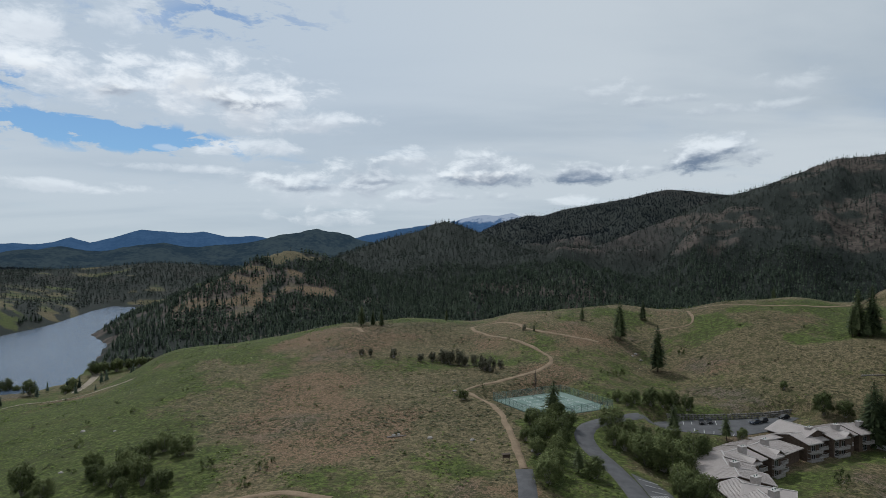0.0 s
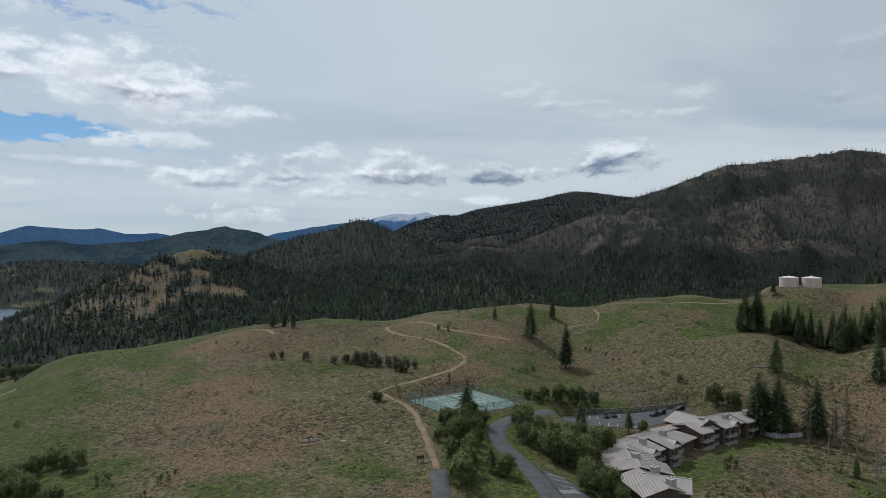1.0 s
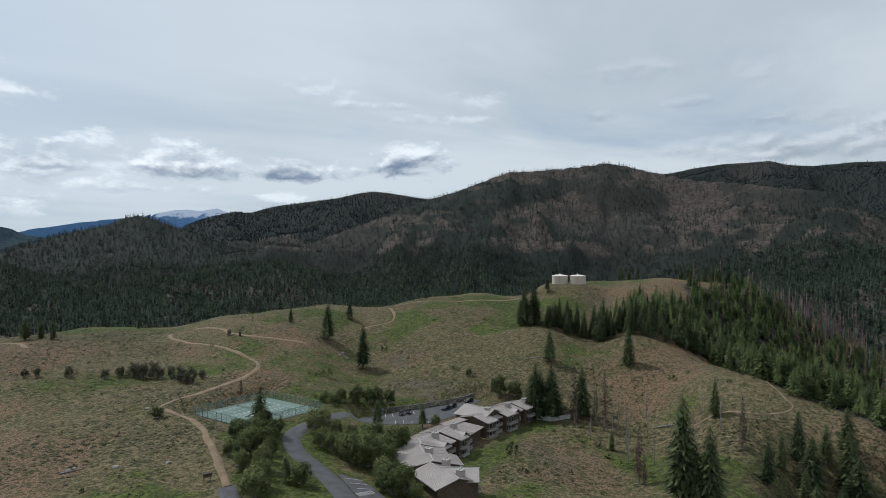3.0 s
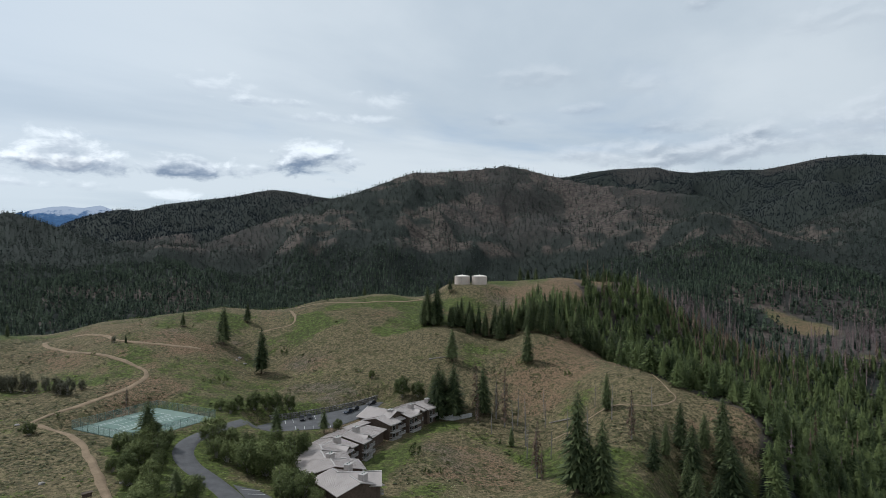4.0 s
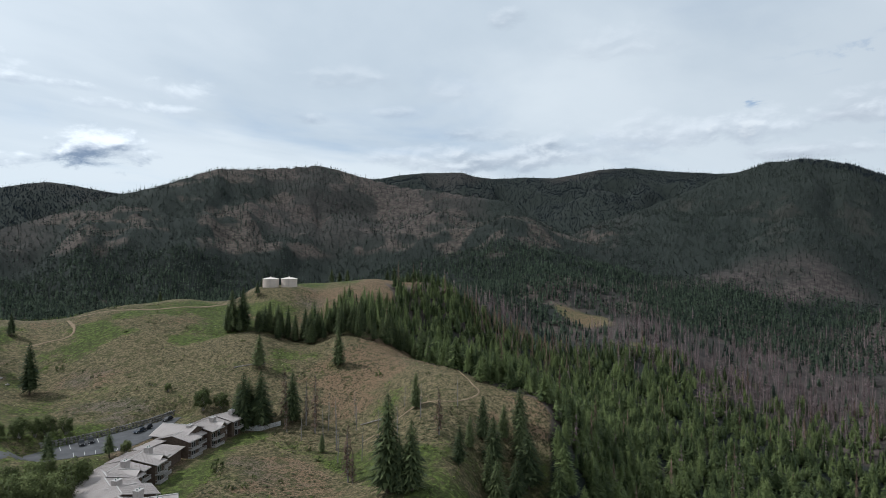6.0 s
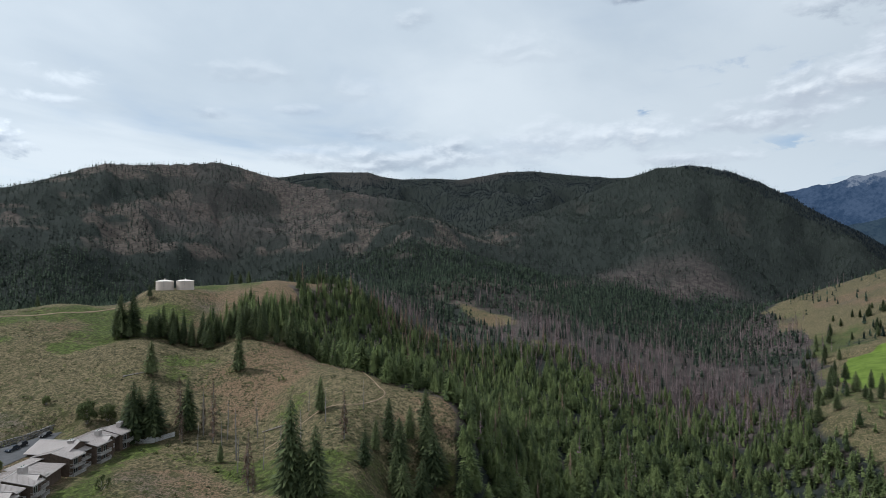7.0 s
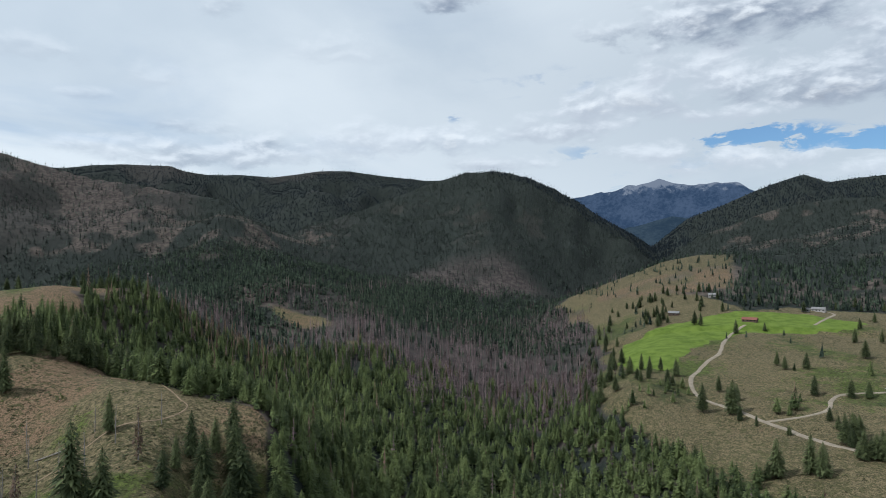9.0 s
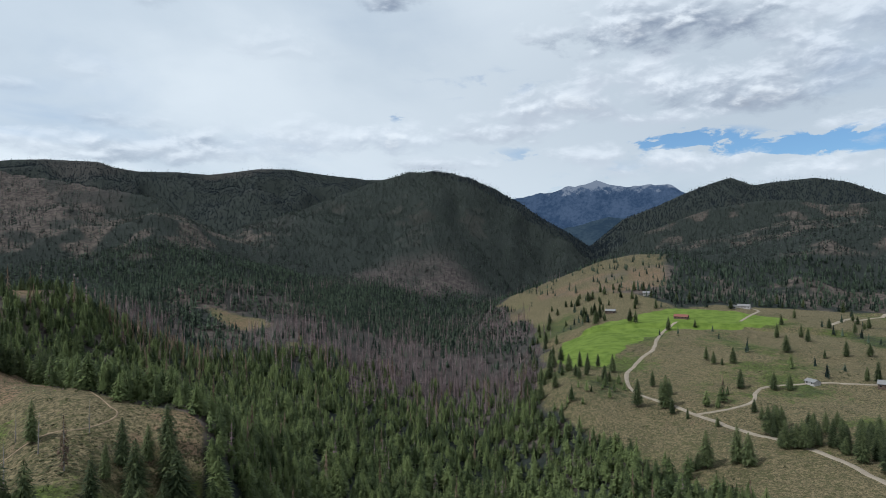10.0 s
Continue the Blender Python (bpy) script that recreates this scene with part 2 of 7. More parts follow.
NORTH = [
    (-15, 620, -30), (-5, 640, -28), (5, 640, -24), (15, 640, -18), (25, 660, -12), (35, 700, -6), (46, 720, -10),
    (0, 900, -27), (15, 900, -25), (30, 950, -24), (45, 1050, -22), (0, 1300, -20), (15, 1400, -14), (30, 1400, -12), (48, 1450, -8), (60, 1500, 8),
    (-15, 900, -40), (-20, 700, -50), (0, 3000, 20), (60, 3000, 20),
]
WEST = [
    (-28, 560, -45), (-31, 640, -66), (-36, 560, -58), (-25, 700, -62), (-27, 900, -66), (-50, 700, -70), (-30, 1500, -66), (-34, 1500, -40), (-36, 1350, -40),
    (-24, 1800, -66), (-33, 2100, -40), (-28, 2400, -45), (-45, 2500, -30), (-60, 1500, -40), (-90, 1500, -20), (180, 1500, 10), (-35, 3000, 0), (-20, 3000, -10),
]


def flat(bearing, dist):
    b = np.radians(bearing)
    return dist * np.sin(b), dist * np.cos(b)


def squeezed(x, y):
    d = np.hypot(x, y) + 1e-6
    k = np.log1p(d / 40.0) / d
    return x * k, y * k


SPOTS = np.array(BENCH + CREST + EAST + NORTH + WEST, float)
SPOT_U, SPOT_V = squeezed(*flat(SPOTS[:, 0], SPOTS[:, 1]))
SOFT = 0.10
kernel = np.sqrt((SPOT_U[:, None] - SPOT_U) ** 2 + (SPOT_V[:, None] - SPOT_V) ** 2 + SOFT**2)
SPOT_W = np.linalg.solve(kernel + 1e-4 * np.eye(len(SPOTS)), SPOTS[:, 2] + 20.0)


def lowland(x, y):
    u, v = squeezed(x, y)
    out = np.full(u.shape, -20.0)
    for su, sv, w in zip(SPOT_U, SPOT_V, SPOT_W):
        out += w * np.sqrt((u - su) ** 2 + (v - sv) ** 2 + SOFT**2)
    return out


# crest lines of the hills: bearing, distance, height; then the run of the near and far slopes and the steepness
RIDGES = {
    "west_hills": ([(-60, 2500, -5), (-35, 2500, 5), (-31, 2500, 16), (-28, 2500, 24), (-25, 2500, 36), (-22, 2500, 31), (-19, 2500, 20), (-14, 2500, -5)], 650, 600, 1.1),
    "brown_hill": ([(-31, 980, -75), (-29.5, 1000, -52), (-27.5, 1050, -40), (-25, 1100, -18), (-22.4, 1150, 7), (-19.2, 1200, 34), (-16.9, 1250, 53), (-14, 1300, 72), (-11, 1350, 62), (-8.5, 1400, 36), (-4, 1450, -10)], 420, 500, 1.2),
    "mid_hill": ([(-15, 2000, -14), (-12.5, 2000, 20), (-9.5, 2000, 64), (-6.9, 2000, 95), (-4.4, 2000, 125), (-2, 2000, 145), (-1, 2000, 165), (0.3, 2000, 175), (1.6, 2000, 162), (3.4, 2000, 138), (6, 2000, 102), (9.1, 2000, 57), (14, 2000, 6)], 750, 700, 1.15),
    "north_ridge": ([(1, 3500, 120), (4.3, 3500, 225), (5.7, 3500, 258), (7.6, 3500, 290), (9.1, 3500, 286), (10.6, 3500, 318), (12.1, 3500, 336), (14.7, 3500, 360), (16.7, 3500, 378), (18.3, 3500, 404), (19.9, 3500, 421), (21.4, 3500, 412), (23.5, 3500, 390), (25.6, 3500, 374), (28, 3500, 330), (34, 3500, 200)], 1250, 800, 1.05),
    "big_hill": ([(2, 1650, -10), (6.2, 1750, 40), (9.1, 1800, 55), (12.2, 1856, 79), (14.7, 1900, 101), (17.3, 1945, 138), (19.9, 1990, 173), (22.5, 2034, 215), (25.6, 2088, 256), (27.6, 2123, 280), (29.7, 2159, 314), (31.2, 2186, 340), (32.4, 2204, 356), (35.2, 2257, 368), (37.7, 2302, 383), (40, 2346, 398), (41.2, 2373, 408), (42.3, 2370, 397), (44.3, 2325, 367), (46.4, 2283, 340), (48.4, 2241, 316), (51.5, 2177, 296), (55.1, 2103, 267), (58.1, 2040, 245), (60.5, 1987, 190), (62.8, 1934, 142), (64.7, 1892, 106), (66.5, 1850, 70), (70, 1800, 10)], 880, 700, 1.05),
    "back_range": ([(36, 4200, 420), (43.7, 4200, 580), (46.4, 4200, 592), (48.4, 4200, 620), (50.5, 4200, 635), (54.1, 4200, 638), (55.1, 4200, 612), (57.1, 4200, 592), (60, 4200, 600), (62.4, 4200, 592), (64.7, 4200, 615), (66.5, 4200, 640), (69.1, 4200, 644), (72.1, 4200, 615), (76.1, 4200, 583), (79.1, 4200, 586), (85, 4200, 480)], 1750, 600, 1.1),
    "back_spur": ([(58, 3300, 150), (61, 3300, 260), (63.5, 3200, 330), (66, 3150, 400), (67.5, 3150, 385), (69.5, 3100, 300), (73, 3100, 120)], 800, 900, 1.1),
    "dark_hill": ([(60, 2450, 70), (63.7, 2500, 150), (65.3, 2521, 181), (67.9, 2557, 219), (71, 2601, 270), (74.1, 2644, 331), (76.1, 2673, 374), (78.1, 2702, 402), (79.9, 2728, 433), (83, 2775, 445), (85.3, 2811, 423), (88, 2855, 367), (90.2, 2891, 306), (92.2, 2927, 233), (94.3, 2963, 173), (96.2, 3000, 110), (99, 3000, 29)], 1020, 700, 1.05),
    "dark_spur": ([(74.5, 2050, 40), (77, 2040, 96), (79.1, 2030, 138), (80.5, 2020, 162), (82, 2000, 178), (83.5, 2000, 168), (86, 1980, 90), (89, 1950, -30)], 520, 800, 1.15),
    "shoulder_hill": ([(98, 2500, 60), (100.1, 2500, 138), (101.5, 2500, 159), (103.9, 2500, 199), (106.5, 2500, 237), (110, 2500, 258), (112.4, 2500, 256), (114.7, 2500, 232), (118.6, 2500, 238), (128, 2500, 190)], 700, 700, 1.1),
    "right_hills": ([(94, 3300, 35), (96.7, 3300, 125), (99.2, 3300, 245), (102, 3300, 307), (104.3, 3300, 367), (106.1, 3300, 405), (107.9, 3300, 437), (109.6, 3300, 393), (111.6, 3300, 405), (114, 3300, 413), (116.2, 3300, 385), (118.6, 3300, 317), (128, 3300, 165)], 1100, 700, 1.1),
    "wooded_hill": ([(96, 1900, -20), (100.6, 1900, 64), (102.9, 1900, 88), (107.4, 1900, 117), (112.4, 1900, 148), (114.3, 1900, 152), (118.6, 1900, 168), (130, 1900, 150)], 900, 700, 1.1),
    "bald_hill": ([(85, 1300, -64), (88.1, 1300, -30), (91.7, 1300, 2), (94.2, 1300, 24), (97.2, 1300, 52), (100.1, 1300, 65), (102.9, 1300, 65), (106.5, 1300, 40), (110.3, 1300, 8), (116, 1300, -20)], 520, 420, 1.2),
}
GULLY = {"brown_hill": 9.0, "mid_hill": 30.0, "bald_hill": 5.0, "west_hills": 14.0, "big_hill": 78.0, "dark_hill": 62.0, "dark_spur": 34.0, "back_range": 80.0, "back_spur": 50.0, "north_ridge": 48.0, "shoulder_hill": 34.0, "wooded_hill": 30.0}


def ridge_height(x, y, low, name):
    line, near, far, power = RIDGES[name]
    line = np.array(line, float)
    b, d = np.degrees(np.arctan2(x, y)), np.hypot(x, y)
    top = np.interp(b, line[:, 0], line[:, 2])
    at = np.interp(b, line[:, 0], line[:, 1])
    u = (d - at) / np.where(d < at, near, far)
    a = np.clip(1 - np.abs(u), 0, 1)
    across = b * at * 0.0175 + 60 * fbm(x, y, 500, 2, 19)
    spur = 1 - np.abs(fbm(across, d * 0.28, 330, 4, seed=len(name))) * 1.7
    gully = (spur - 0.55 + 0.4 * fbm(x, y, 160, 3, 23)) * GULLY.get(name, 52.0) * np.clip(np.abs(u) * 3.0, 0, 1) * np.sqrt(a)
    inside = (b > line[0, 0]) & (b < line[-1, 0]) & (a > 0)
    bulge = a**power
    return np.where(inside, low + (top - low) * bulge + gully, -1e3)


LAKE_LEVEL = -72.0
LAKE = [(-26.0, 1770), (-29.3, 1180), (-28.2, 1040), (-29.2, 850), (-30.6, 745), (-33.5, 700), (-42, 690), (-55, 900), (-50, 1300), (-35.5, 1240), (-32.5, 1380), (-29.5, 1700), (-28, 1840)]


def edge_distance(x, y, corners):
    """Distance to a closed outline, negative inside."""
    best, inside = np.full(np.shape(x), 1e9), np.zeros(np.shape(x), bool)
    for (ax, ay), (bx, by) in zip(corners, corners[1:] + corners[:1]):
        dx, dy = bx - ax, by - ay
        k = np.clip(((x - ax) * dx + (y - ay) * dy) / (dx * dx + dy * dy), 0, 1)
        best = np.minimum(best, np.hypot(x - ax - k * dx, y - ay - k * dy))
        inside ^= ((ay > y) != (by > y)) & (x < (bx - ax) * (y - ay) / (by - ay + 1e-12) + ax)
    return np.where(inside, -best, best)


LAKE_XY = [tuple(float(c) for c in flat(b, d)) for b, d in LAKE]
# level pads: outline, height, width of the bank round it
COURT = [(20.6, 252.7), (50.8, 268.3), (65.5, 239.9), (35.3, 224.3)]
LOT = [(82, 240), (80, 228), (88, 221), (104, 217), (118, 224), (130, 233), (143, 245), (138, 249), (128, 246), (105, 243), (94, 243)]
TANK_PAD = [(268, 367), (276, 380), (296, 364), (288, 351)]
LODGE_FRONT = [(88, 152), (97, 154), (98, 176), (106, 190), (128, 204), (158, 216), (157, 224), (134, 216), (100, 200), (88, 180)]
PADS = [(LODGE_FRONT, -10.3, 14.0), (TANK_PAD, 39.8, 18.0), (COURT, 0.0, 9.0), (LOT, -5.0, 7.0)]


def height(x, y):
    x, y = np.asarray(x, float), np.asarray(y, float)
    d = np.hypot(x, y)
    low = lowland(x, y)
    z = low + fbm(x, y, 60, 4, 3) * np.clip(d / 400, 0.2, 1.0) * 1.6 + fbm(x, y, 14, 2, 9) * 0.35
    for name in RIDGES:
        h = ridge_height(x, y, low, name)
        k = 8.0
        z = np.where(h > -900, np.maximum(z, h) + k * np.exp(-np.abs(z - np.where(h > -900, h, 0)) / k) * 0.5, z)
    e = edge_distance(x, y, LAKE_XY)
    bank = LAKE_LEVEL + np.where(e > 0, e * 0.10, e * 0.2)
    z = np.where(e < 250, np.where(e < 0, np.maximum(bank, LAKE_LEVEL - 6), np.maximum(np.minimum(z, LAKE_LEVEL + 2 + e * 0.45), LAKE_LEVEL + np.minimum(e * 0.05, 2.0))), z)
    for corners, level, bank in PADS:
        w = step(edge_distance(x, y, corners), bank, 0.5)
        z = z * (1 - w) + level * w
    return z

# ---------------------------------------------------------------- material helpers


def material(name):
    m = bpy.data.materials.new(name)
    m.use_nodes = True
    return m, Nodes(m.node_tree)


def finish(n, color, rough=0.9, bump=None, bump_dist=0.1, strength=0.5, metallic=0.0, specular=0.3, alpha=None):
    b = n.add("ShaderNodeBsdfPrincipled", roughness=rough, metallic=metallic)
    n.put(b, "base_color", (*color, 1.0) if isinstance(color, tuple) and len(color) == 3 else color)
    n.put(b, "specular_ior_level", specular)
    if bump is not None:
        bn = n.add("ShaderNodeBump", strength=strength, distance=bump_dist, height=bump)
        n.put(b, "normal", bn.outputs[0])
    n.add("ShaderNodeOutputMaterial", surface=b.outputs[0])
    return b


def simple(name, color, rough=0.8, vary=0.25, scale=1.0, metallic=0.0, bump=0.0, specular=0.3, per_object=0.0):
    """A plain surface with mottling at two scales."""
    m, n = material(name)
    at = n.add("ShaderNodeTexCoord").outputs["Object"]
    a, b = n.noise(at, scale, 5.0), n.noise(at, scale * 9.0, 3.0)
    f = n.math("ADD", n.math("MULTIPLY", a, 0.65), n.math("MULTIPLY", b, 0.35))
    f = n.ramp(f, 0.3, 0.7, 1.0 - vary, 1.0 + vary)
    if per_object:
        r = n.add("ShaderNodeObjectInfo").outputs["Random"]
        f = n.math("MULTIPLY", f, n.ramp(r, 0.0, 1.0, 1.0 - per_object, 1.0 + per_object, False))
    c = n.add("ShaderNodeVectorMath", {"operation": "SCALE"})
    c.inputs[0].default_value = color
    n.put(c, "scale", f)
    finish(n, c.outputs[0], rough, b if bump else None, 0.05, bump, metallic, specular)
    return m


def mesh_object(name, verts, faces, mat, parent=None, attrs=None, smooth=False, normals=None):
    """A mesh object from arrays; faces is an (n, k) array of one polygon size."""
    verts, faces = np.asarray(verts, np.float32), np.asarray(faces, np.int32)
    me = bpy.data.meshes.new(name)
    me.vertices.add(len(verts))
    me.vertices.foreach_set("co", verts.ravel())
    k = faces.shape[1]
    me.loops.add(faces.size)
    me.loops.foreach_set("vertex_index", faces.ravel())
    me.polygons.add(len(faces))
    me.polygons.foreach_set("loop_start", np.arange(0, faces.size, k, dtype=np.int32))
    if smooth:
        me.polygons.foreach_set("use_smooth", np.ones(len(faces), bool))
    for key, values in (attrs or {}).items():
        at = me.attributes.new(key, "FLOAT", "POINT")
        at.data.foreach_set("value", np.asarray(values, np.float32))
    me.update(calc_edges=True)
    if normals is not None:
        me.polygons.foreach_set("use_smooth", np.ones(len(faces), bool))
        me.normals_split_custom_set_from_vertices(normals)
    me.materials.append(mat)
    ob = new(name, me)
    if parent:
        ob.parent = parent
    return ob


# ---------------------------------------------------------------- land cover


def polar(x, y):
    return np.degrees(np.arctan2(x, y)), np.hypot(x, y)


BENCH_EDGE = np.array([(-60, 520), (-35, 560), (-28, 520), (-24, 500), (-19, 490), (-13, 505), (-4, 480), (6, 480), (16, 455), (30, 480), (37, 520), (46, 545), (49, 420), (50.5, 330), (54, 300), (58, 285), (61.5, 262), (62.5, 225), (60, 205), (57.5, 185), (57.5, 100)], float)


def bench(x, y):
    """1 on the open grass hill, 0 off it."""
    b, d = polar(x, y)
    line = BENCH_EDGE[:16]
    edge = np.interp(b, line[:, 0], line[:, 1]) + fbm(x, y, 50, 3, 5) * 9
    out = step(d, edge + 12, edge - 12)
    # the wooded east slope begins along a line that slants down past the spur
    east = np.interp(d, [100, 185, 205, 225, 262, 285, 300, 330, 420], [57, 57.5, 60, 62, 62, 58, 54, 50.5, 48])
    return out * step(b, east + 1.0, east - 0.6) * (b > -150)


FARM_XY = [tuple(float(c) for c in flat(b, d)) for b, d in [(91.5, 560), (92.3, 470), (97, 420), (101, 385), (106, 345), (110, 300), (118, 270), (135, 250), (140, 700), (135, 1000), (118, 1020), (111, 980), (104, 900), (100, 1000), (94, 1100), (89.5, 1280), (88, 1250), (91, 1000), (91.8, 700)]]
FIELD_XY = [tuple(float(c) for c in flat(b, d)) for b, d in [(93.2, 640), (94.2, 590), (97, 585), (98.2, 640), (100.6, 720), (104, 770), (108.5, 775), (111, 800), (112, 850), (108, 880), (103, 880), (100, 850), (96.5, 800), (93.6, 760)]]


LAWN_XY = [(92, 164), (99, 170), (113, 186), (132, 197), (157, 210), (161, 217), (153, 220), (128, 211), (104, 194), (93, 182)]


SCREE_XY = [tuple(float(c) for c in flat(b, d)) for b, d in [(-13.7, 1222), (-12.5, 1201), (-10.2, 1173), (-10.7, 1099), (-13.5, 1078), (-15.9, 1005), (-18.7, 952), (-19.2, 971), (-17.3, 1064), (-14.9, 1133)]]
GROVE_XY = [(24, 158), (46, 150), (78, 152), (84, 178), (94, 204), (112, 250), (66, 254), (52, 232), (24, 225)]


def covers(x, y, z):
    """Land cover weights: lush grass, bare soil, woods, burnt woods, hay field."""
    b, d = polar(x, y)
    open_hill = bench(x, y)
    farm = step(edge_distance(x, y, FARM_XY) + fbm(x, y, 40, 3, 21) * 10, 8, -8)
    field = step(edge_distance(x, y, FIELD_XY) + fbm(x, y, 25, 3, 23) * 6, 4, -4) * farm
    patch = fbm(x, y, 300, 4, 31)
    fine = fbm(x, y, 70, 4, 33)
    high = step(z, 20, 160)
    woods = np.full(np.shape(x), 0.95)
    # the slopes of the high hills are thin and partly burnt
    thin = step(d, 1250, 1600) * step(d, 2900, 2500) * step(b, 8, 20) * step(b, 70, 63) * high + 0.8 * np.exp(-(((b - 78) / 2.2) ** 2) - ((d - 1950) / 90) ** 2) + 0.8 * np.exp(-(((b - 67) / 2.6) ** 2) - ((d - 2420) / 70) ** 2)
    rough = 0.6 * fbm(b * 32 + 0.1 * d, d * 0.32, 34, 4, 35) + 0.6 * fbm(x, y, 30, 3, 36)
    woods = woods * (1 - thin * np.clip(0.14 - 1.4 * rough - 0.3 * patch, 0.0, 0.62))
    brown = step(b, -31, -28) * step(b, -7, -11) * step(d, 860, 930) * step(d, 1420, 1300)
    upper = step(d + 40 * fine, np.interp(b, [-21, -19.7, -17.8, -15.9, -13.7], [1330, 1215, 1155, 1155, 1215]), np.interp(b, [-21, -19.7, -17.8, -15.9, -13.7], [1355, 1240, 1180, 1180, 1240])) * step(b, -22, -20.5) * step(b + 3 * fine, -12.5, -14)
    crest_d = np.interp(b, [-29.5, -25, -22.4, -19.2, -16.9, -14], [1000, 1100, 1150, 1200, 1250, 1300])
    upper = np.maximum(upper, 0.9 * step(d + 70 * fine, crest_d - 250, crest_d - 190) * step(d, crest_d + 60, crest_d + 20) * step(b, -25.5, -23) * step(b + 2 * fine, -14, -16))
    lower = step(edge_distance(x, y, SCREE_XY) + 30 * fine, 10, -10)
    bare = np.maximum(brown * upper, lower)
    woods = woods * (1 - bare) + bare * np.clip(0.08 + fbm(x, y, 35, 3, 37) * 1.2, 0.03, 0.8)
    shore = step(b, -24.5, -26.5) * step(d, np.interp(b, [-40, -29.5, -28, -26], [1000, 900, 775, 760]) + 20, np.interp(b, [-40, -29.5, -28, -26], [1000, 900, 775, 760]) - 20)
    woods = woods * (1 - 0.96 * shore)
    west = step(b, -16, -20) * step(d, 1450, 1700)
    woods = woods * (1 - west * np.clip(0.10 - 1.2 * fbm(x, y, 110, 4, 38) - 0.6 * rough, 0.0, 0.9))
    lakeside = step(b, -29, -31) * step(d, 1250, 1300) * step(d, 2300, 1900)
    woods = woods * (1 - lakeside * np.clip(0.72 + rough, 0, 0.95))
    knoll = np.exp(-(((b - 65) / 3.6) ** 2) - ((d - 905 + (b - 62) * 13) / 45) ** 2) + np.exp(-(((b - 47.5) / 4.6) ** 2) - ((d - 530) / 42) ** 2) + np.exp(-(((b - 69.5) / 2.2) ** 2) - ((d - 622) / 12) ** 2)
    woods = woods * np.clip(1 - 1.3 * knoll, 0, 1)
    bald = step(b, 87.5, 89.5) * step(b, 104.5, 102) * step(d, 1330, 1290) * step(d, 980, 1050)
    woods = woods * (1 - 0.88 * bald)
    woods = np.clip(woods, 0, 1) * (1 - open_hill) * (1 - farm) + farm * (1 - field) * np.clip(fine - 0.25, 0, 1) * 0.25
    reach = np.interp(b, [60, 68, 76, 84, 90], [900, 1180, 1600, 1700, 1500])
    burnt = step(b, 60, 69) * step(b, 95, 91.5) * step(d, np.where(b > 74, 430, 500), np.where(b > 74, 600, 680)) * step(d, reach + 80, reach - 120) * np.clip(0.66 + patch * 0.9 + fine * 0.5, 0, 1)
    burnt = np.maximum(burnt, step(d, 1500, 1800) * step(b, 6, 14) * step(b, 72, 64) * np.clip(0.02 + 1.0 * fbm(x, y, 420, 4, 41), 0, 0.5))
    burnt = np.maximum(burnt, np.exp(-(((b - 57) / 3.0) ** 2) - ((d - 760) / 130) ** 2) * 0.9)
    grass = np.clip(0.22 + 0.75 * fbm(x, y, 26, 3, 53) * open_hill + 0.85 * fbm(x, y, 95, 4, 51) + 0.55 * fine, 0, 1)
    grass = grass + 0.14 * step(b, -10, -16) * step(d, 600, 500) + 0.15 * step(b, 4, -4) * step(d, 260, 300) + 0.12 * farm
    # the draw west of the trail and the ground round the groves stay green, the knob in front is bare
    grass = grass + 0.5 * np.exp(-(((b + 27) / 9) ** 2) - ((d - 230) / 120) ** 2) - 0.75 * np.exp(-(((b + 6) / 8) ** 2) - ((d - 205) / 38) ** 2)
    grass = grass + 0.60 * np.exp(-(((b + 2) / 10) ** 2) - ((d - 311) / 15) ** 2) + 0.40 * np.exp(-(((b + 8) / 9) ** 2) - ((d - 268) / 10) ** 2) + 0.5 * np.exp(-(((b - 31) / 9) ** 2) - ((d - 425) / 40) ** 2)
    grass = grass + 0.02 * step(b, 34, 40) * step(d, 380, 340) - 0.55 * knoll + 0.7 * np.exp(-(((b - 42) / 7) ** 2) - ((d - 505) / 55) ** 2) + 0.2 * west + 0.4 * shore + 0.9 * np.exp(-(((b - 46) / 5) ** 2) - ((d - 222 + (b - 46) * 4) / 20) ** 2) + 0.6 * np.exp(-(((b - 47) / 4) ** 2) - ((d - 385) / 28) ** 2)
    grass = grass + 0.7 * step(edge_distance(x, y, GROVE_XY) + 5 * fine, 4, -4) + 0.55 * np.exp(-((np.abs(x - (155 - 0.05 * (y - 180)) + 6 * fine) / 6) ** 2)) * step(y, 125, 145) * step(y, 226, 214)
    grass = grass - 0.8 * np.exp(-(((x - 138) / 14) ** 2) - ((y - 180) / 18) ** 2) - 0.35 * step(b, 8, 12) * step(b, 30, 26) * step(d, 268, 285) * step(d, 380, 350)
    lawn = step(edge_distance(x, y, LAWN_XY) + 3 * fine, 4, -4)
    grass = grass + 0.9 * lawn - 0.6 * bald
    soil = np.clip(0.25 - 0.8 * grass + 0.7 * fbm(x, y, 55, 4, 61) + 0.35, 0, 1)
    soil = np.clip(soil + 0.14 * open_hill * step(b, 14, 6) * np.clip(1 - grass, 0, 1), 0, 1) * (1 - 0.6 * farm)
    soil = np.clip(soil + 0.16 * open_hill * step(b, 10, 20) * np.clip(1 - grass, 0, 1) + 0.7 * np.exp(-(((x - 138) / 20) ** 2) - ((y - 178) / 20) ** 2) * open_hill, 0, 1)
    soil, grass = np.maximum(soil, 0.85 * bare), grass * (1 - 0.9 * bare)
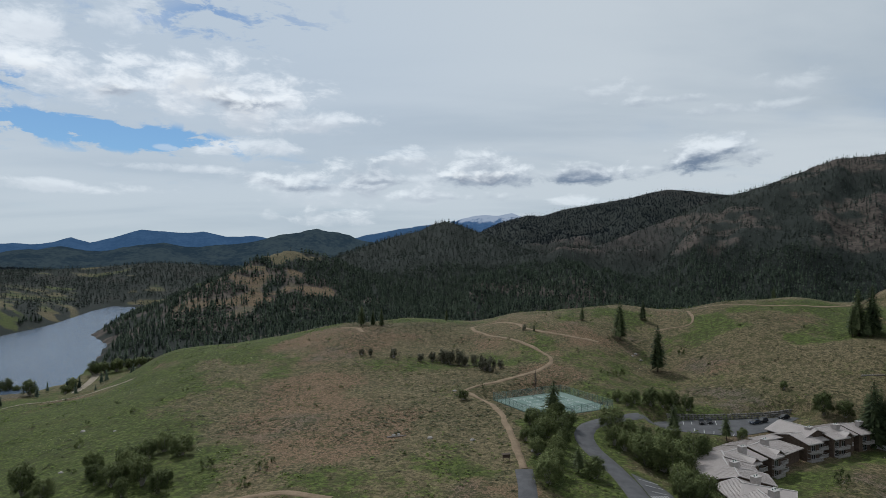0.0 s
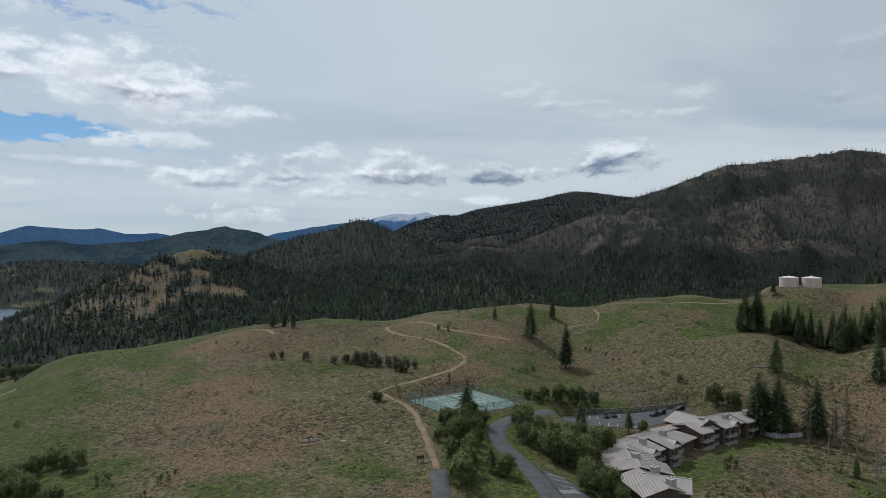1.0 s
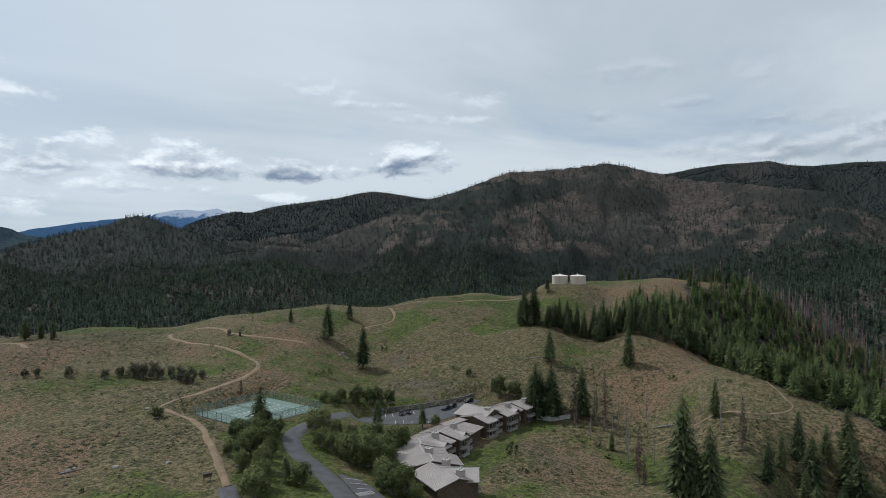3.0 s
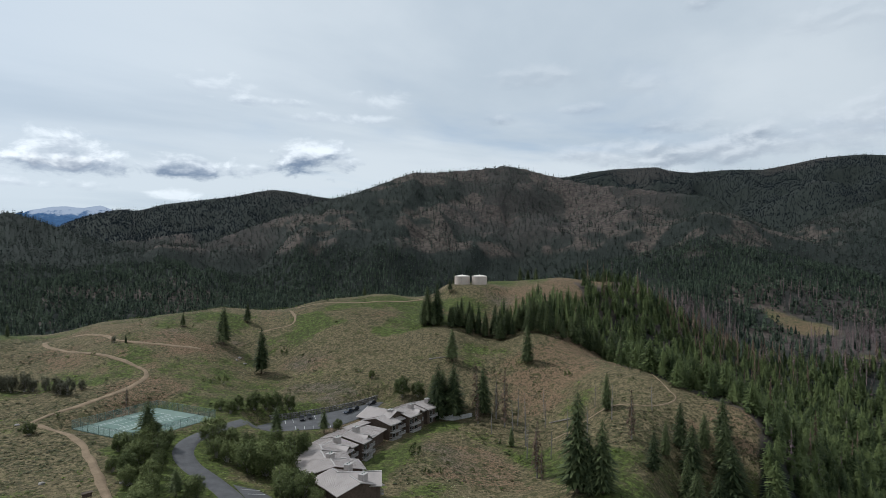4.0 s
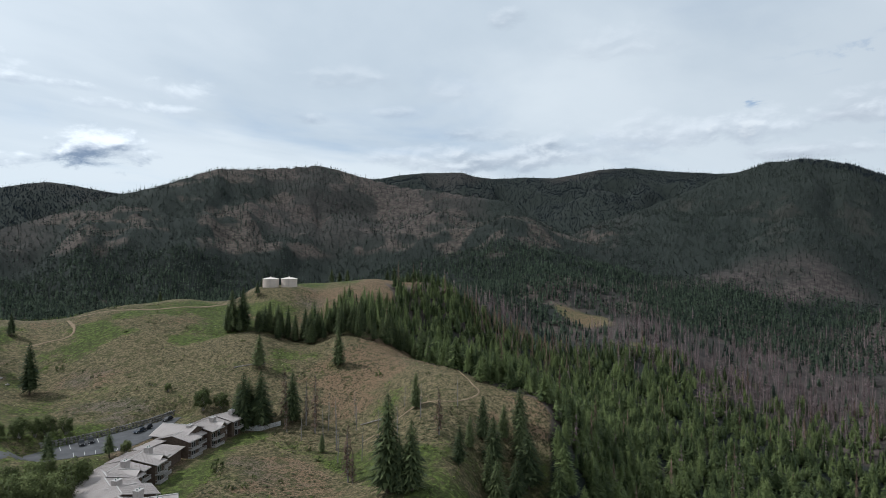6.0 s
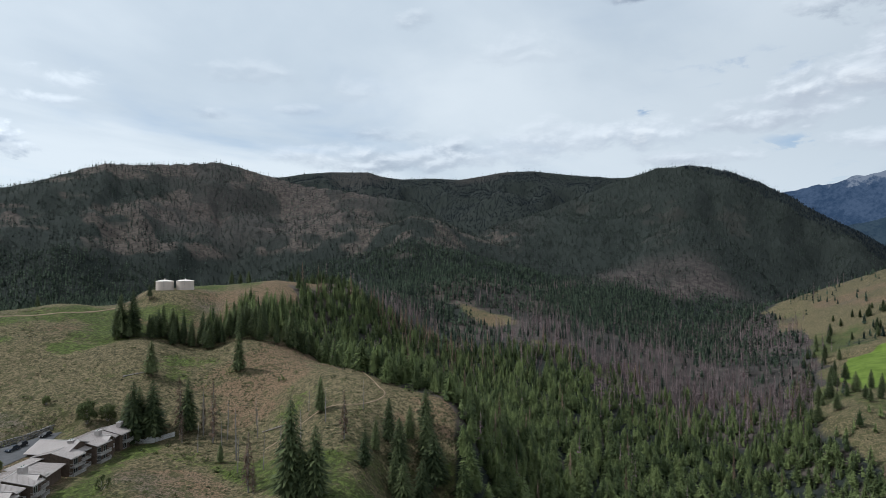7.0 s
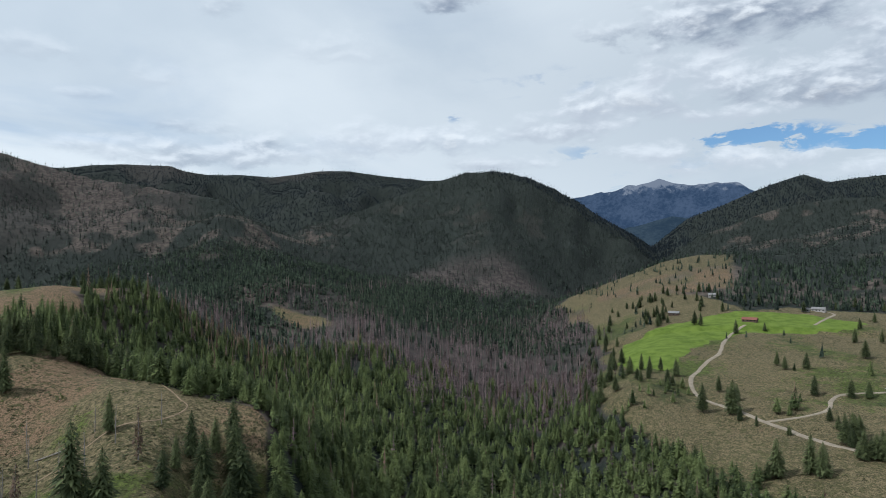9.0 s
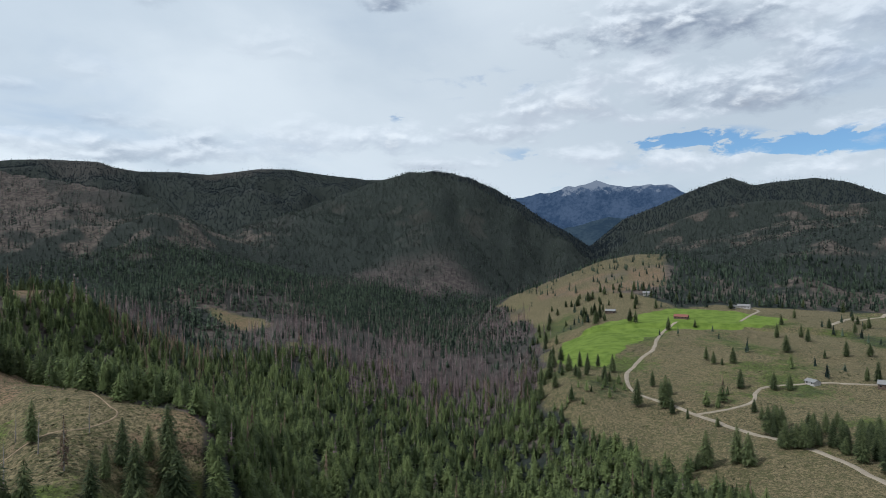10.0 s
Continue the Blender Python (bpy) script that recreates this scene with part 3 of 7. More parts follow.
    # Brown held back on the dark hills, so cloud shade stays in the colour.
    soil = np.where(d > 1200, np.clip(0.36 + 0.9 * fbm(x, y, 150, 4, 63) + 0.6 * fbm(x, y, 50, 3, 64), 0.1, 1) * np.where(b > -16, step(z, 15, 110), 1.0) * (1 - 0.60 * step(b, 62, 70) * step(b, 101, 98)) * (1 - 0.7 * step(b, 12, 4) * step(b, -18, -12)) * (1 - 0.65 * step(d, 2500, 2900)), soil)
    grass = np.where((d > 1250) & (b > -16), grass * 0.3, grass)
    soil = np.where((d > 1250) & (b < -16), soil * 0.4, soil)
    return np.clip(grass, 0, 1), soil, np.clip(woods, 0, 1), np.clip(burnt, 0, 1), np.clip(field, 0, 1)


# ---------------------------------------------------------------- ground sheet
bearings = np.concatenate([np.arange(-180, -48, 4.0), np.arange(-48, 132, 0.4), np.arange(132, 180, 4.0)])
rings = np.concatenate([[1e-4, 30.0], np.geomspace(60, 120, 12)[:-1], np.geomspace(120, 4900, 330)])
BB, DD = np.meshgrid(bearings, rings)
GX, GY = flat(BB, DD)
GZ = height(GX, GY)
nb, nr = len(bearings), len(rings)


def ground_z(x, y):
    """Height of the ground sheet itself."""
    b, d = polar(np.asarray(x, float), np.asarray(y, float))
    j = np.interp(b, np.append(bearings, 180.0), np.arange(nb + 1))
    i = np.interp(d, rings, np.arange(nr))
    i0, j0 = np.clip(np.floor(i).astype(int), 0, nr - 2), np.floor(j).astype(int) % nb
    fi, fj, j1 = i - i0, j - np.floor(j), (j0 + 1) % nb
    return (GZ[i0, j0] * (1 - fj) + GZ[i0, j1] * fj) * (1 - fi) + (GZ[i0 + 1, j0] * (1 - fj) + GZ[i0 + 1, j1] * fj) * fi


def total3(n, *terms):
    out = 0.0
    for v, k in terms:
        out = n.math("ADD", out, n.math("MULTIPLY", v, k))
    return out


def ground_material():
    m, n = material("hill_ground")
    at = n.add("ShaderNodeNewGeometry").outputs["Position"]
    w = {k: n.add("ShaderNodeAttribute", {"attribute_name": k}).outputs["Fac"] for k in ("grass", "soil", "woods", "burnt", "field")}
    big, mid, fine, tiny = n.noise(at, 0.012, 5.0), n.noise(at, 0.09, 5.0, 0.6), n.noise(at, 0.55, 4.0, 0.65), n.noise(at, 2.4, 3.0, 0.6)
    blot = n.noise(n.vmath("ADD", at, (210.0, 90.0, 0.0)), 0.17, 5.0, 0.68, 0.6)
    jitter = n.math("MULTIPLY", n.math("SUBTRACT", total3(n, (mid, 0.35), (fine, 0.30), (blot, 0.35)), 0.5), 2.3)
    g = n.ramp(n.math("ADD", n.math("MULTIPLY", w["grass"], 0.85), n.math("MULTIPLY", jitter, 1.35)), 0.36, 0.74)
    s = n.ramp(n.math("ADD", w["soil"], n.math("MULTIPLY", jitter, 1.2)), 0.44, 0.76)
    dots = n.noise(at, 1.15, 3.0, 0.55)
    straw = n.noise(n.vmath("ADD", at, (31.0, 7.0, 0.0)), 1.7, 3.0, 0.6)
    lush = n.mix(n.ramp(fine, 0.34, 0.66), (0.027, 0.039, 0.011), (0.094, 0.119, 0.031))
    dry = n.mix(n.ramp(fine, 0.34, 0.66), (0.070, 0.059, 0.033), (0.165, 0.132, 0.077))
    earth = n.mix(n.ramp(tiny, 0.32, 0.68), (0.086, 0.057, 0.036), (0.208, 0.140, 0.090))
    grey = n.mix(n.ramp(tiny, 0.32, 0.68), (0.062, 0.051, 0.040), (0.150, 0.122, 0.094))
    earth = n.mix(n.ramp(big, 0.50, 0.62), earth, grey)
    c = n.mix(g, dry, lush)
    c = n.mix(s, c, earth)
    c = n.mix(n.math("MULTIPLY", n.ramp(straw, 0.57, 0.66), n.ramp(g, 0.0, 1.0, 0.6, 0.15)), c, (0.201, 0.169, 0.101))
    c = n.mix(n.math("MULTIPLY", n.ramp(dots, 0.53, 0.60), 0.72), c, (0.037, 0.038, 0.015))
    # single low shrubs, about a metre across
    cell = n.add("ShaderNodeTexVoronoi", scale=0.62, randomness=1.0, vector=n.vmath("MULTIPLY", at, (1.0, 1.0, 0.2)))
    size = n.ramp(n.noise(at, 0.05, 3.0), 0.35, 0.65, 0.16, 0.40)
    spot = n.math("SUBTRACT", n.math("ADD", cell.outputs["Distance"], n.math("MULTIPLY", tiny, 0.35)), n.math("ADD", size, 0.12))
    c = n.mix(n.math("MULTIPLY", n.ramp(spot, 0.10, 0.0), 0.85), c, n.mix(g, (0.046, 0.043, 0.024), (0.034, 0.042, 0.014)))
    # low spreading shrublets, two to four metres across
    mats = n.noise(n.vmath("MULTIPLY", n.vmath("ADD", at, (17.0, 53.0, 0.0)), (1.0, 1.0, 0.3)), 0.30, 5.0, 0.66, 0.8)
    thick = n.math("MULTIPLY", n.ramp(n.math("ADD", mats, n.math("MULTIPLY", n.math("SUBTRACT", big, 0.5), 0.25)), 0.535, 0.570), 0.62)
    c = n.mix(thick, c, n.mix(n.ramp(tiny, 0.32, 0.68), (0.024, 0.027, 0.011), (0.066, 0.071, 0.028)))
    hay = n.mix(n.ramp(mid, 0.3, 0.7), (0.068, 0.104, 0.016), (0.118, 0.165, 0.030))
    c = n.mix(n.ramp(n.math("ADD", w["field"], n.math("MULTIPLY", jitter, 0.3)), 0.4, 0.6), c, hay)
    # Woods floor near black: shade from trees and cloud put into its colour.
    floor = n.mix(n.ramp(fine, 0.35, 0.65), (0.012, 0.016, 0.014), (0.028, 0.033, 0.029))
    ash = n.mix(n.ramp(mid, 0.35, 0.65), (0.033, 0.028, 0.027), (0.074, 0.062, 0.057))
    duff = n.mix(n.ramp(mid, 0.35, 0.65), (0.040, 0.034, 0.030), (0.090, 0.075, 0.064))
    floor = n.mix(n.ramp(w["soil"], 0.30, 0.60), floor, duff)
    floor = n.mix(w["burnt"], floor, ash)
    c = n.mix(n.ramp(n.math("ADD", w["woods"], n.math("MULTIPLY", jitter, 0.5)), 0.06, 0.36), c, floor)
    h = n.math("ADD", n.math("MULTIPLY", fine, 1.0), n.math("MULTIPLY", tiny, 0.4))
    finish(n, c, 0.95, h, 0.6, 0.55, specular=0.1)
    return m


gi, gj = np.meshgrid(np.arange(nr - 1), np.arange(nb), indexing="ij")
gk = (gj + 1) % nb
quads = np.stack([gi * nb + gj, (gi + 1) * nb + gj, (gi + 1) * nb + gk, gi * nb + gk], -1).reshape(-1, 4)
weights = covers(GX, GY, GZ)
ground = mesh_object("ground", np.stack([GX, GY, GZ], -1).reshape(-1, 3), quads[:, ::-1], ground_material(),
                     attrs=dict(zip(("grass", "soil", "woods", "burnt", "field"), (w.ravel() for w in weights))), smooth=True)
tagged(ground, "rolling hill ground of dry grass, bare soil and green draws", "ground", kind="structure")

# ---------------------------------------------------------------- foliage materials


def foliage(name, dark, light, rough=0.75, use_tint=True):
    m, n = material(name)
    r = n.add("ShaderNodeNewGeometry").outputs["Random Per Island"]
    at = n.add("ShaderNodeTexCoord").outputs["Object"]
    f = n.math("ADD", n.math("MULTIPLY", r, 0.5), n.math("MULTIPLY", n.noise(at, 0.7, 3.0), 0.5))
    if use_tint:
        t = n.add("ShaderNodeAttribute", {"attribute_name": "tint"}).outputs["Fac"]
        f = n.math("ADD", n.math("MULTIPLY", f, 0.5), n.math("MULTIPLY", t, 0.5))
    else:
        t = n.add("ShaderNodeObjectInfo").outputs["Random"]
        f = n.math("ADD", n.math("MULTIPLY", f, 0.7), n.math("MULTIPLY", t, 0.3))
    c = n.mix(n.ramp(f, 0.2, 0.8), dark, light)
    b = n.add("ShaderNodeBsdfPrincipled", roughness=rough, base_color=c)
    n.put(b, "specular_ior_level", 0.15)
    through_leaf = n.add("ShaderNodeBsdfTranslucent", color=c)
    n.add("ShaderNodeOutputMaterial", surface=n.add("ShaderNodeMixShader", i0=0.22, i1=b.outputs[0], i2=through_leaf.outputs[0]).outputs[0])
    return m


FIR = foliage("fir_needles", (0.036, 0.054, 0.021), (0.146, 0.182, 0.068))
# Haze blue and cloud shade deepen in these needle colours with distance.
HAZED_VALLEY_FIR = foliage("valley_fir_needles", (0.012, 0.022, 0.017), (0.078, 0.106, 0.070))
HAZED_HIGH_FIR = foliage("mountain_fir_needles", (0.014, 0.020, 0.018), (0.068, 0.086, 0.072))
HAZED_FAR_FIR = foliage("far_spruce_needles", (0.012, 0.018, 0.024), (0.036, 0.048, 0.058))
FIR_ONE = foliage("lone_fir_needles", (0.030, 0.044, 0.020), (0.118, 0.142, 0.060), use_tint=False)
RUST = foliage("scorched_needles", (0.085, 0.058, 0.042), (0.200, 0.142, 0.104))
CHAR = foliage("dead_timber", (0.082, 0.060, 0.062), (0.200, 0.152, 0.152))
DARK_CHAR = foliage("burnt_timber", (0.028, 0.025, 0.026), (0.072, 0.062, 0.062))
LEAF = foliage("shrub_leaves", (0.044, 0.060, 0.021), (0.170, 0.198, 0.076), use_tint=False)
SAGE = foliage("sage_leaves", (0.028, 0.032, 0.014), (0.092, 0.098, 0.046))

rng = np.random.default_rng(7)


def conifer_shape(tiers, fronds, width, droop, seed, bare=0.08, ragged=0.35, split=2):
    """Unit-high conifer: whorls of drooping fronds round a tapered trunk. Triangles as vertex triples."""
    r = np.random.default_rng(seed)
    tri = []
    for k in range(tiers):
        f = k / max(tiers - 1, 1)
        zc = bare + (0.97 - bare) * (f**0.9)
        rad = width * (1 - f) ** 0.85 * (0.55 + 0.45 * min(1.0, f * 4 + 0.35)) + 0.012
        thick = (1.0 / tiers) * 1.5
        turn = r.uniform(0, 6.28)
        for j in range(fronds):
            a = turn + 6.283 * (j + r.uniform(-0.25, 0.25)) / fronds
            q = rad * (1 - ragged * r.random())
            half = 3.1416 / fronds * 1.15
            top = (0.0, 0.0, zc + thick * 0.75)
            tip = (q * math.cos(a), q * math.sin(a), zc - droop * q + r.uniform(-0.01, 0.01))
            lft = (q * 0.62 * math.cos(a - half), q * 0.62 * math.sin(a - half), zc + thick * 0.1)
            rgt = (q * 0.62 * math.cos(a + half), q * 0.62 * math.sin(a + half), zc + thick * 0.1)
            if split == 2:
                tri += [(top, lft, tip), (top, tip, rgt)]
            else:
                tri += [(lft, rgt, top)] if split == 0 else [(lft, tip, top)]
    return np.array(tri, float)


def spiky_shape(tiers, fronds, width, droop, seed, bare=0.08, ragged=0.4, core=5):
    """Unit-high conifer of many narrow boughs round a dark core; lighter in triangles."""
    r = np.random.default_rng(seed)
    tri = []
    for k in range(core):
        a, b = 6.2832 * k / core, 6.2832 * (k + 1) / core
        q = width * 0.42
        tri.append(((q * math.cos(a), q * math.sin(a), bare + 0.03), (q * math.cos(b), q * math.sin(b), bare + 0.03), (0.0, 0.0, 0.93)))
    for k in range(tiers):
        f = k / max(tiers - 1, 1)
        zc = bare + (0.99 - bare) * f**0.92
        rad = width * (1 - f) ** 0.66 * (0.62 + 0.38 * min(1.0, f * 4 + 0.3)) + 0.010
        turn = r.uniform(0, 6.28)
        for j in range(fronds):
            a = turn + 6.283 * (j + r.uniform(-0.3, 0.3)) / fronds
            q = rad * (1 - ragged * r.random())
            da = 3.1416 / fronds * r.uniform(0.7, 1.2)
            lift = 1.0 / tiers * 0.5
            lo = q * r.uniform(0.30, 0.68)
            tri.append(((lo * math.cos(a - da), lo * math.sin(a - da), zc + lift * r.uniform(0.2, 1.0)), (lo * math.cos(a + da), lo * math.sin(a + da), zc + lift * r.uniform(0.2, 1.0)),
                        (q * math.cos(a), q * math.sin(a), zc - droop * q + r.uniform(-0.02, 0.016))))
    tri.append(((0.012, 0.0, 0.93), (-0.006, 0.01, 0.93), (0.0, 0.0, 1.02)))
    return np.array(tri, float)


def outward(tri):
    """Turns every triangle of a crown so that it faces away from the axis."""
    tri = np.array(tri, float)
    g = np.cross(tri[:, 1] - tri[:, 0], tri[:, 2] - tri[:, 0])
    c = tri.mean(1)
    out = np.column_stack([c[:, 0], c[:, 1], 0.55 * np.hypot(c[:, 0], c[:, 1]) + 1e-4])
    turn = (g * out).sum(1) < 0
    tri[turn] = tri[turn][:, ::-1]
    return tri


def snag_shape(seed, twigs):
    r = np.random.default_rng(seed)
    tri, w = [], 0.014
    ring = [(w * math.cos(a), w * math.sin(a), 0.0) for a in (0.0, 2.1, 4.2)]
    for k in range(3):
        tri.append((ring[k], ring[(k + 1) % 3], (0.0, 0.0, 1.0)))
    for _ in range(twigs):
        z, a, q = r.uniform(0.25, 0.93), r.uniform(0, 6.28), r.uniform(0.05, 0.11)
        q *= 1.15 - z
        c, s = math.cos(a), math.sin(a)
        tri.append(((0, 0, z - 0.018), (0, 0, z + 0.018), (q * c, q * s, z + r.uniform(-0.04, 0.03))))
    return np.array(tri, float)


def trunk_tris(width, top):
    ring = [(width * math.cos(a), width * math.sin(a), -0.02) for a in (0.0, 2.1, 4.2)]
    return np.array([(ring[k], ring[(k + 1) % 3], (0.0, 0.0, top)) for k in range(3)], float)


def crown_normals(v, rise=0.8, loose=0.45, seed=3):
    """Normals of a leafy crown: outward from its axis, a little loose from piece to piece."""
    r = np.random.default_rng(seed)
    n = np.column_stack([v[:, 0], v[:, 1], np.zeros(len(v))])
    n /= np.linalg.norm(n, axis=1)[:, None] + 1e-3
    n[:, 2] = rise
    n += np.repeat(r.normal(size=(len(v) // 3, 3)) * loose, 3, 0)
    return n / np.linalg.norm(n, axis=1)[:, None]


def scatter(name, shapes, x, y, tall, wide, mat, label, category, sink=0.25, soft=True):
    """Many plants as one mesh; shapes are unit plants, tall their heights, wide their relative widths."""
    z = ground_z(x, y) - sink
    pick = rng.integers(0, len(shapes), len(x))
    turn, tint = rng.uniform(0, 6.283, len(x)), rng.random(len(x))
    parts, tints, normals = [], [], []
    shapes = [outward(q) for q in shapes]
    for k, shape in enumerate(shapes):
        s = np.nonzero(pick == k)[0]
        if not len(s):
            continue
        v = shape.reshape(-1, 3)
        c, n = np.cos(turn[s])[:, None], np.sin(turn[s])[:, None]
        h, w = tall[s][:, None], (tall * wide)[s][:, None]
        out = np.stack([(v[:, 0] * c - v[:, 1] * n) * w + x[s][:, None], (v[:, 0] * n + v[:, 1] * c) * w + y[s][:, None], v[:, 2] * h + z[s][:, None]], -1)
        parts.append(out.reshape(-1, 3))
        tints.append(np.repeat(tint[s], len(v)))
        q = crown_normals(v)
        normals.append(np.stack([q[:, 0] * c - q[:, 1] * n, q[:, 0] * n + q[:, 1] * c, np.broadcast_to(q[:, 2], (len(s), len(v)))], -1).reshape(-1, 3))
    verts = np.concatenate(parts)
    ob = mesh_object(name, verts, np.arange(len(verts)).reshape(-1, 3), mat, attrs={"tint": np.concatenate(tints)}, normals=np.concatenate(normals) if soft else None)
    return tagged(ob, label, category, kind="stuff")


def sown(count, b0, b1, d0, d1, power=1.0):
    """Random places spread evenly over a sector of land."""
    b = rng.uniform(b0, b1, count)
    d = np.sqrt(rng.uniform(d0 * d0, d1 * d1, count)) if power == 1.0 else d0 * (d1 / d0) ** rng.random(count)
    return flat(b, d)


NEAR = [spiky_shape(20, 7, 0.25, 0.12, s, ragged=0.45) for s in range(4)] + [spiky_shape(18, 7, 0.29, 0.06, s + 10, bare=0.12, ragged=0.6) for s in range(3)]
FINE = [np.concatenate([spiky_shape(34, 12, 0.22 + 0.012 * s, 0.10 + 0.02 * (s % 3), s + 80, ragged=0.55, bare=0.05 + 0.02 * (s % 4)), trunk_tris(0.02, 0.5)]) for s in range(6)]
NEAR = [np.concatenate([s, trunk_tris(0.02, 0.5)]) for s in NEAR]
MIDDLE = [spiky_shape(7, 3, 0.28, 0.08, s + 20, ragged=0.45, core=3) for s in range(6)]
DISTANT = [conifer_shape(3, 3, 0.30, 0.3, s + 30, ragged=0.25, split=0) for s in range(8)]
REMOTE = [conifer_shape(2, 3, 0.32, 0.3, s + 70, ragged=0.2, split=0) for s in range(8)]
SNAG_NEAR = [np.concatenate([snag_shape(s, 6), spiky_shape(7, 3, 0.11, 0.0, s + 50, bare=0.2, ragged=0.75, core=3)[3:]]) for s in range(5)]
SNAG_FAR = [snag_shape(s + 9, 7) for s in range(4)]
SCORCHED = [conifer_shape(9, 5, 0.12, 0.5, s + 40, ragged=0.6, split=1) for s in range(4)]


def wood(count, b0, b1, d0, d1, keep):
    """Places in woods, with whether each tree is burnt."""
    x, y = sown(count, b0, b1, d0, d1)
    z = ground_z(x, y)
    g, s, w, burnt, f = covers(x, y, z)
    lake = edge_distance(x, y, LAKE_XY) > 12
    ok = (rng.random(count) < np.clip(w * 1.5, 0, 1) * keep) & lake & (w > 0.02)
    if d0 > 1300:
        # the far sides of the mountains are sown thinly
        away = (ground_z(x * 1.012, y * 1.012) < z - 1.0) & (rng.random(count) < 0.75)
        ok &= ~away
    return x[ok], y[ok], rng.random(ok.sum()) < burnt[ok] * 0.85


x, y, dead = wood(5900, 47, 112, 150, 620, 1.0)
live = ~dead
close = live & (np.hypot(x, y) < 330)
small = np.where(np.hypot(x, y) > 400, 0.8, 1.0)
scatter("near_woods", FINE, x[close], y[close], rng.triangular(6, 11, 19, close.sum()), rng.uniform(1.2, 1.8, close.sum()), FIR, "dense green fir woods below the grassy spur", "woods")
live &= ~close
scatter("slope_woods", NEAR, x[live], y[live], rng.triangular(6, 11, 19, live.sum()) * small[live], rng.uniform(1.2, 1.85, live.sum()), FIR, "dense dark green fir woods on the steep east slope", "woods")
ux, uy, ud = wood(4200, 52, 108, 150, 520, 1.0)
scatter("understorey_firs", MIDDLE, ux[~ud], uy[~ud], rng.uniform(4, 8.5, (~ud).sum()), rng.uniform(1.3, 1.9, (~ud).sum()), FIR, "young green firs filling the gaps of the slope woods", "woods")
bb, dd = polar(x, y)
few = rng.random(len(x)) < 0.035 + 0.35 * np.exp(-(((bb - 59) / 4) ** 2) - ((dd - 560) / 70) ** 2)
scatter("rusty_firs", SCORCHED, x[few], y[few], rng.uniform(12, 22, few.sum()), np.full(few.sum(), 1.1), RUST, "scorched firs with rust brown needles among green woods", "trees")
pick = rng.random(len(x)) < 0.05
dead |= pick
scatter("near_dead_trees", SNAG_NEAR, x[dead], y[dead], rng.uniform(10, 20, dead.sum()), np.full(dead.sum(), 1.3), CHAR, "bare grey dead firs standing among living ones", "dead trees")
x, y, dead = wood(24000, -40, 122, 560, 1400, 1.0)
live = ~dead
scatter("valley_woods", MIDDLE, x[live], y[live], rng.uniform(7, 14, live.sum()), rng.uniform(1.1, 1.7, live.sum()), HAZED_VALLEY_FIR, "fir forest filling the valley floor, haze put into its dark colour", "woods")
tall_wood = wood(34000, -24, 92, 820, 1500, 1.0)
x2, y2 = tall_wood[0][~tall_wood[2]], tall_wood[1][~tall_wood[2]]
scatter("valley_woods", DISTANT, x2, y2, rng.uniform(6, 12, len(x2)), rng.uniform(1.3, 1.9, len(x2)), HAZED_VALLEY_FIR, "dense firs over the far valley floor, haze put into their dark colour", "woods")
scatter("burnt_valley_woods", SNAG_NEAR, x[dead], y[dead], rng.uniform(10, 20, dead.sum()), np.full(dead.sum(), 1.5), CHAR, "purple grey burnt forest of bare trunks", "dead trees")
x, y, dead = wood(80000, -42, 124, 1400, 2700, 1.0)
live = ~dead
scatter("mountain_woods", DISTANT, x[live], y[live], rng.uniform(6, 13, live.sum()), rng.uniform(1.2, 1.9, live.sum()), HAZED_HIGH_FIR, "conifers scattered over the mountain slopes, haze and cloud shade in their colour", "woods")
scatter("burnt_mountain_woods", SNAG_FAR, x[dead], y[dead], rng.uniform(7, 14, dead.sum()), np.full(dead.sum(), 1.6), DARK_CHAR, "standing burnt snags along the mountain slopes and ridges", "dead trees", soft=False)
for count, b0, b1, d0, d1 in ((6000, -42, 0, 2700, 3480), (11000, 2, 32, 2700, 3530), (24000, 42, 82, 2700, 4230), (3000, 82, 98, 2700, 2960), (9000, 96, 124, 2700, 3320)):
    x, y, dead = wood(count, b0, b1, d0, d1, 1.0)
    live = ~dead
    scatter("far_mountain_woods", REMOTE, x[live], y[live], rng.uniform(9, 19, live.sum()), rng.uniform(0.9, 1.4, live.sum()), HAZED_FAR_FIR, "firs over the farthest slopes, haze and cloud shade in their colour", "woods", soft=False)
    if dead.sum():
        scatter("burnt_far_woods", SNAG_FAR, x[dead], y[dead], rng.uniform(9, 18, dead.sum()), np.full(dead.sum(), 1.8), DARK_CHAR, "burnt snags on the farthest slopes", "dead trees", soft=False)


def along_crest(name, gap, spread):
    """Places along a crest line of the hills."""
    line = np.array(RIDGES[name][0], float)
    b = np.arange(line[1, 0], line[-2, 0], math.degrees(gap / line[1, 1]))
    b = b + rng.uniform(-0.5, 0.5, len(b)) * math.degrees(gap / line[1, 1])
    b = b[rng.random(len(b)) < np.clip(0.62 + 0.8 * fbm(b * 40, b * 0, 60, 3, 5), 0.15, 1)]
    return flat(b, np.interp(b, line[:, 0], line[:, 1]) + rng.uniform(-spread, spread, len(b)))


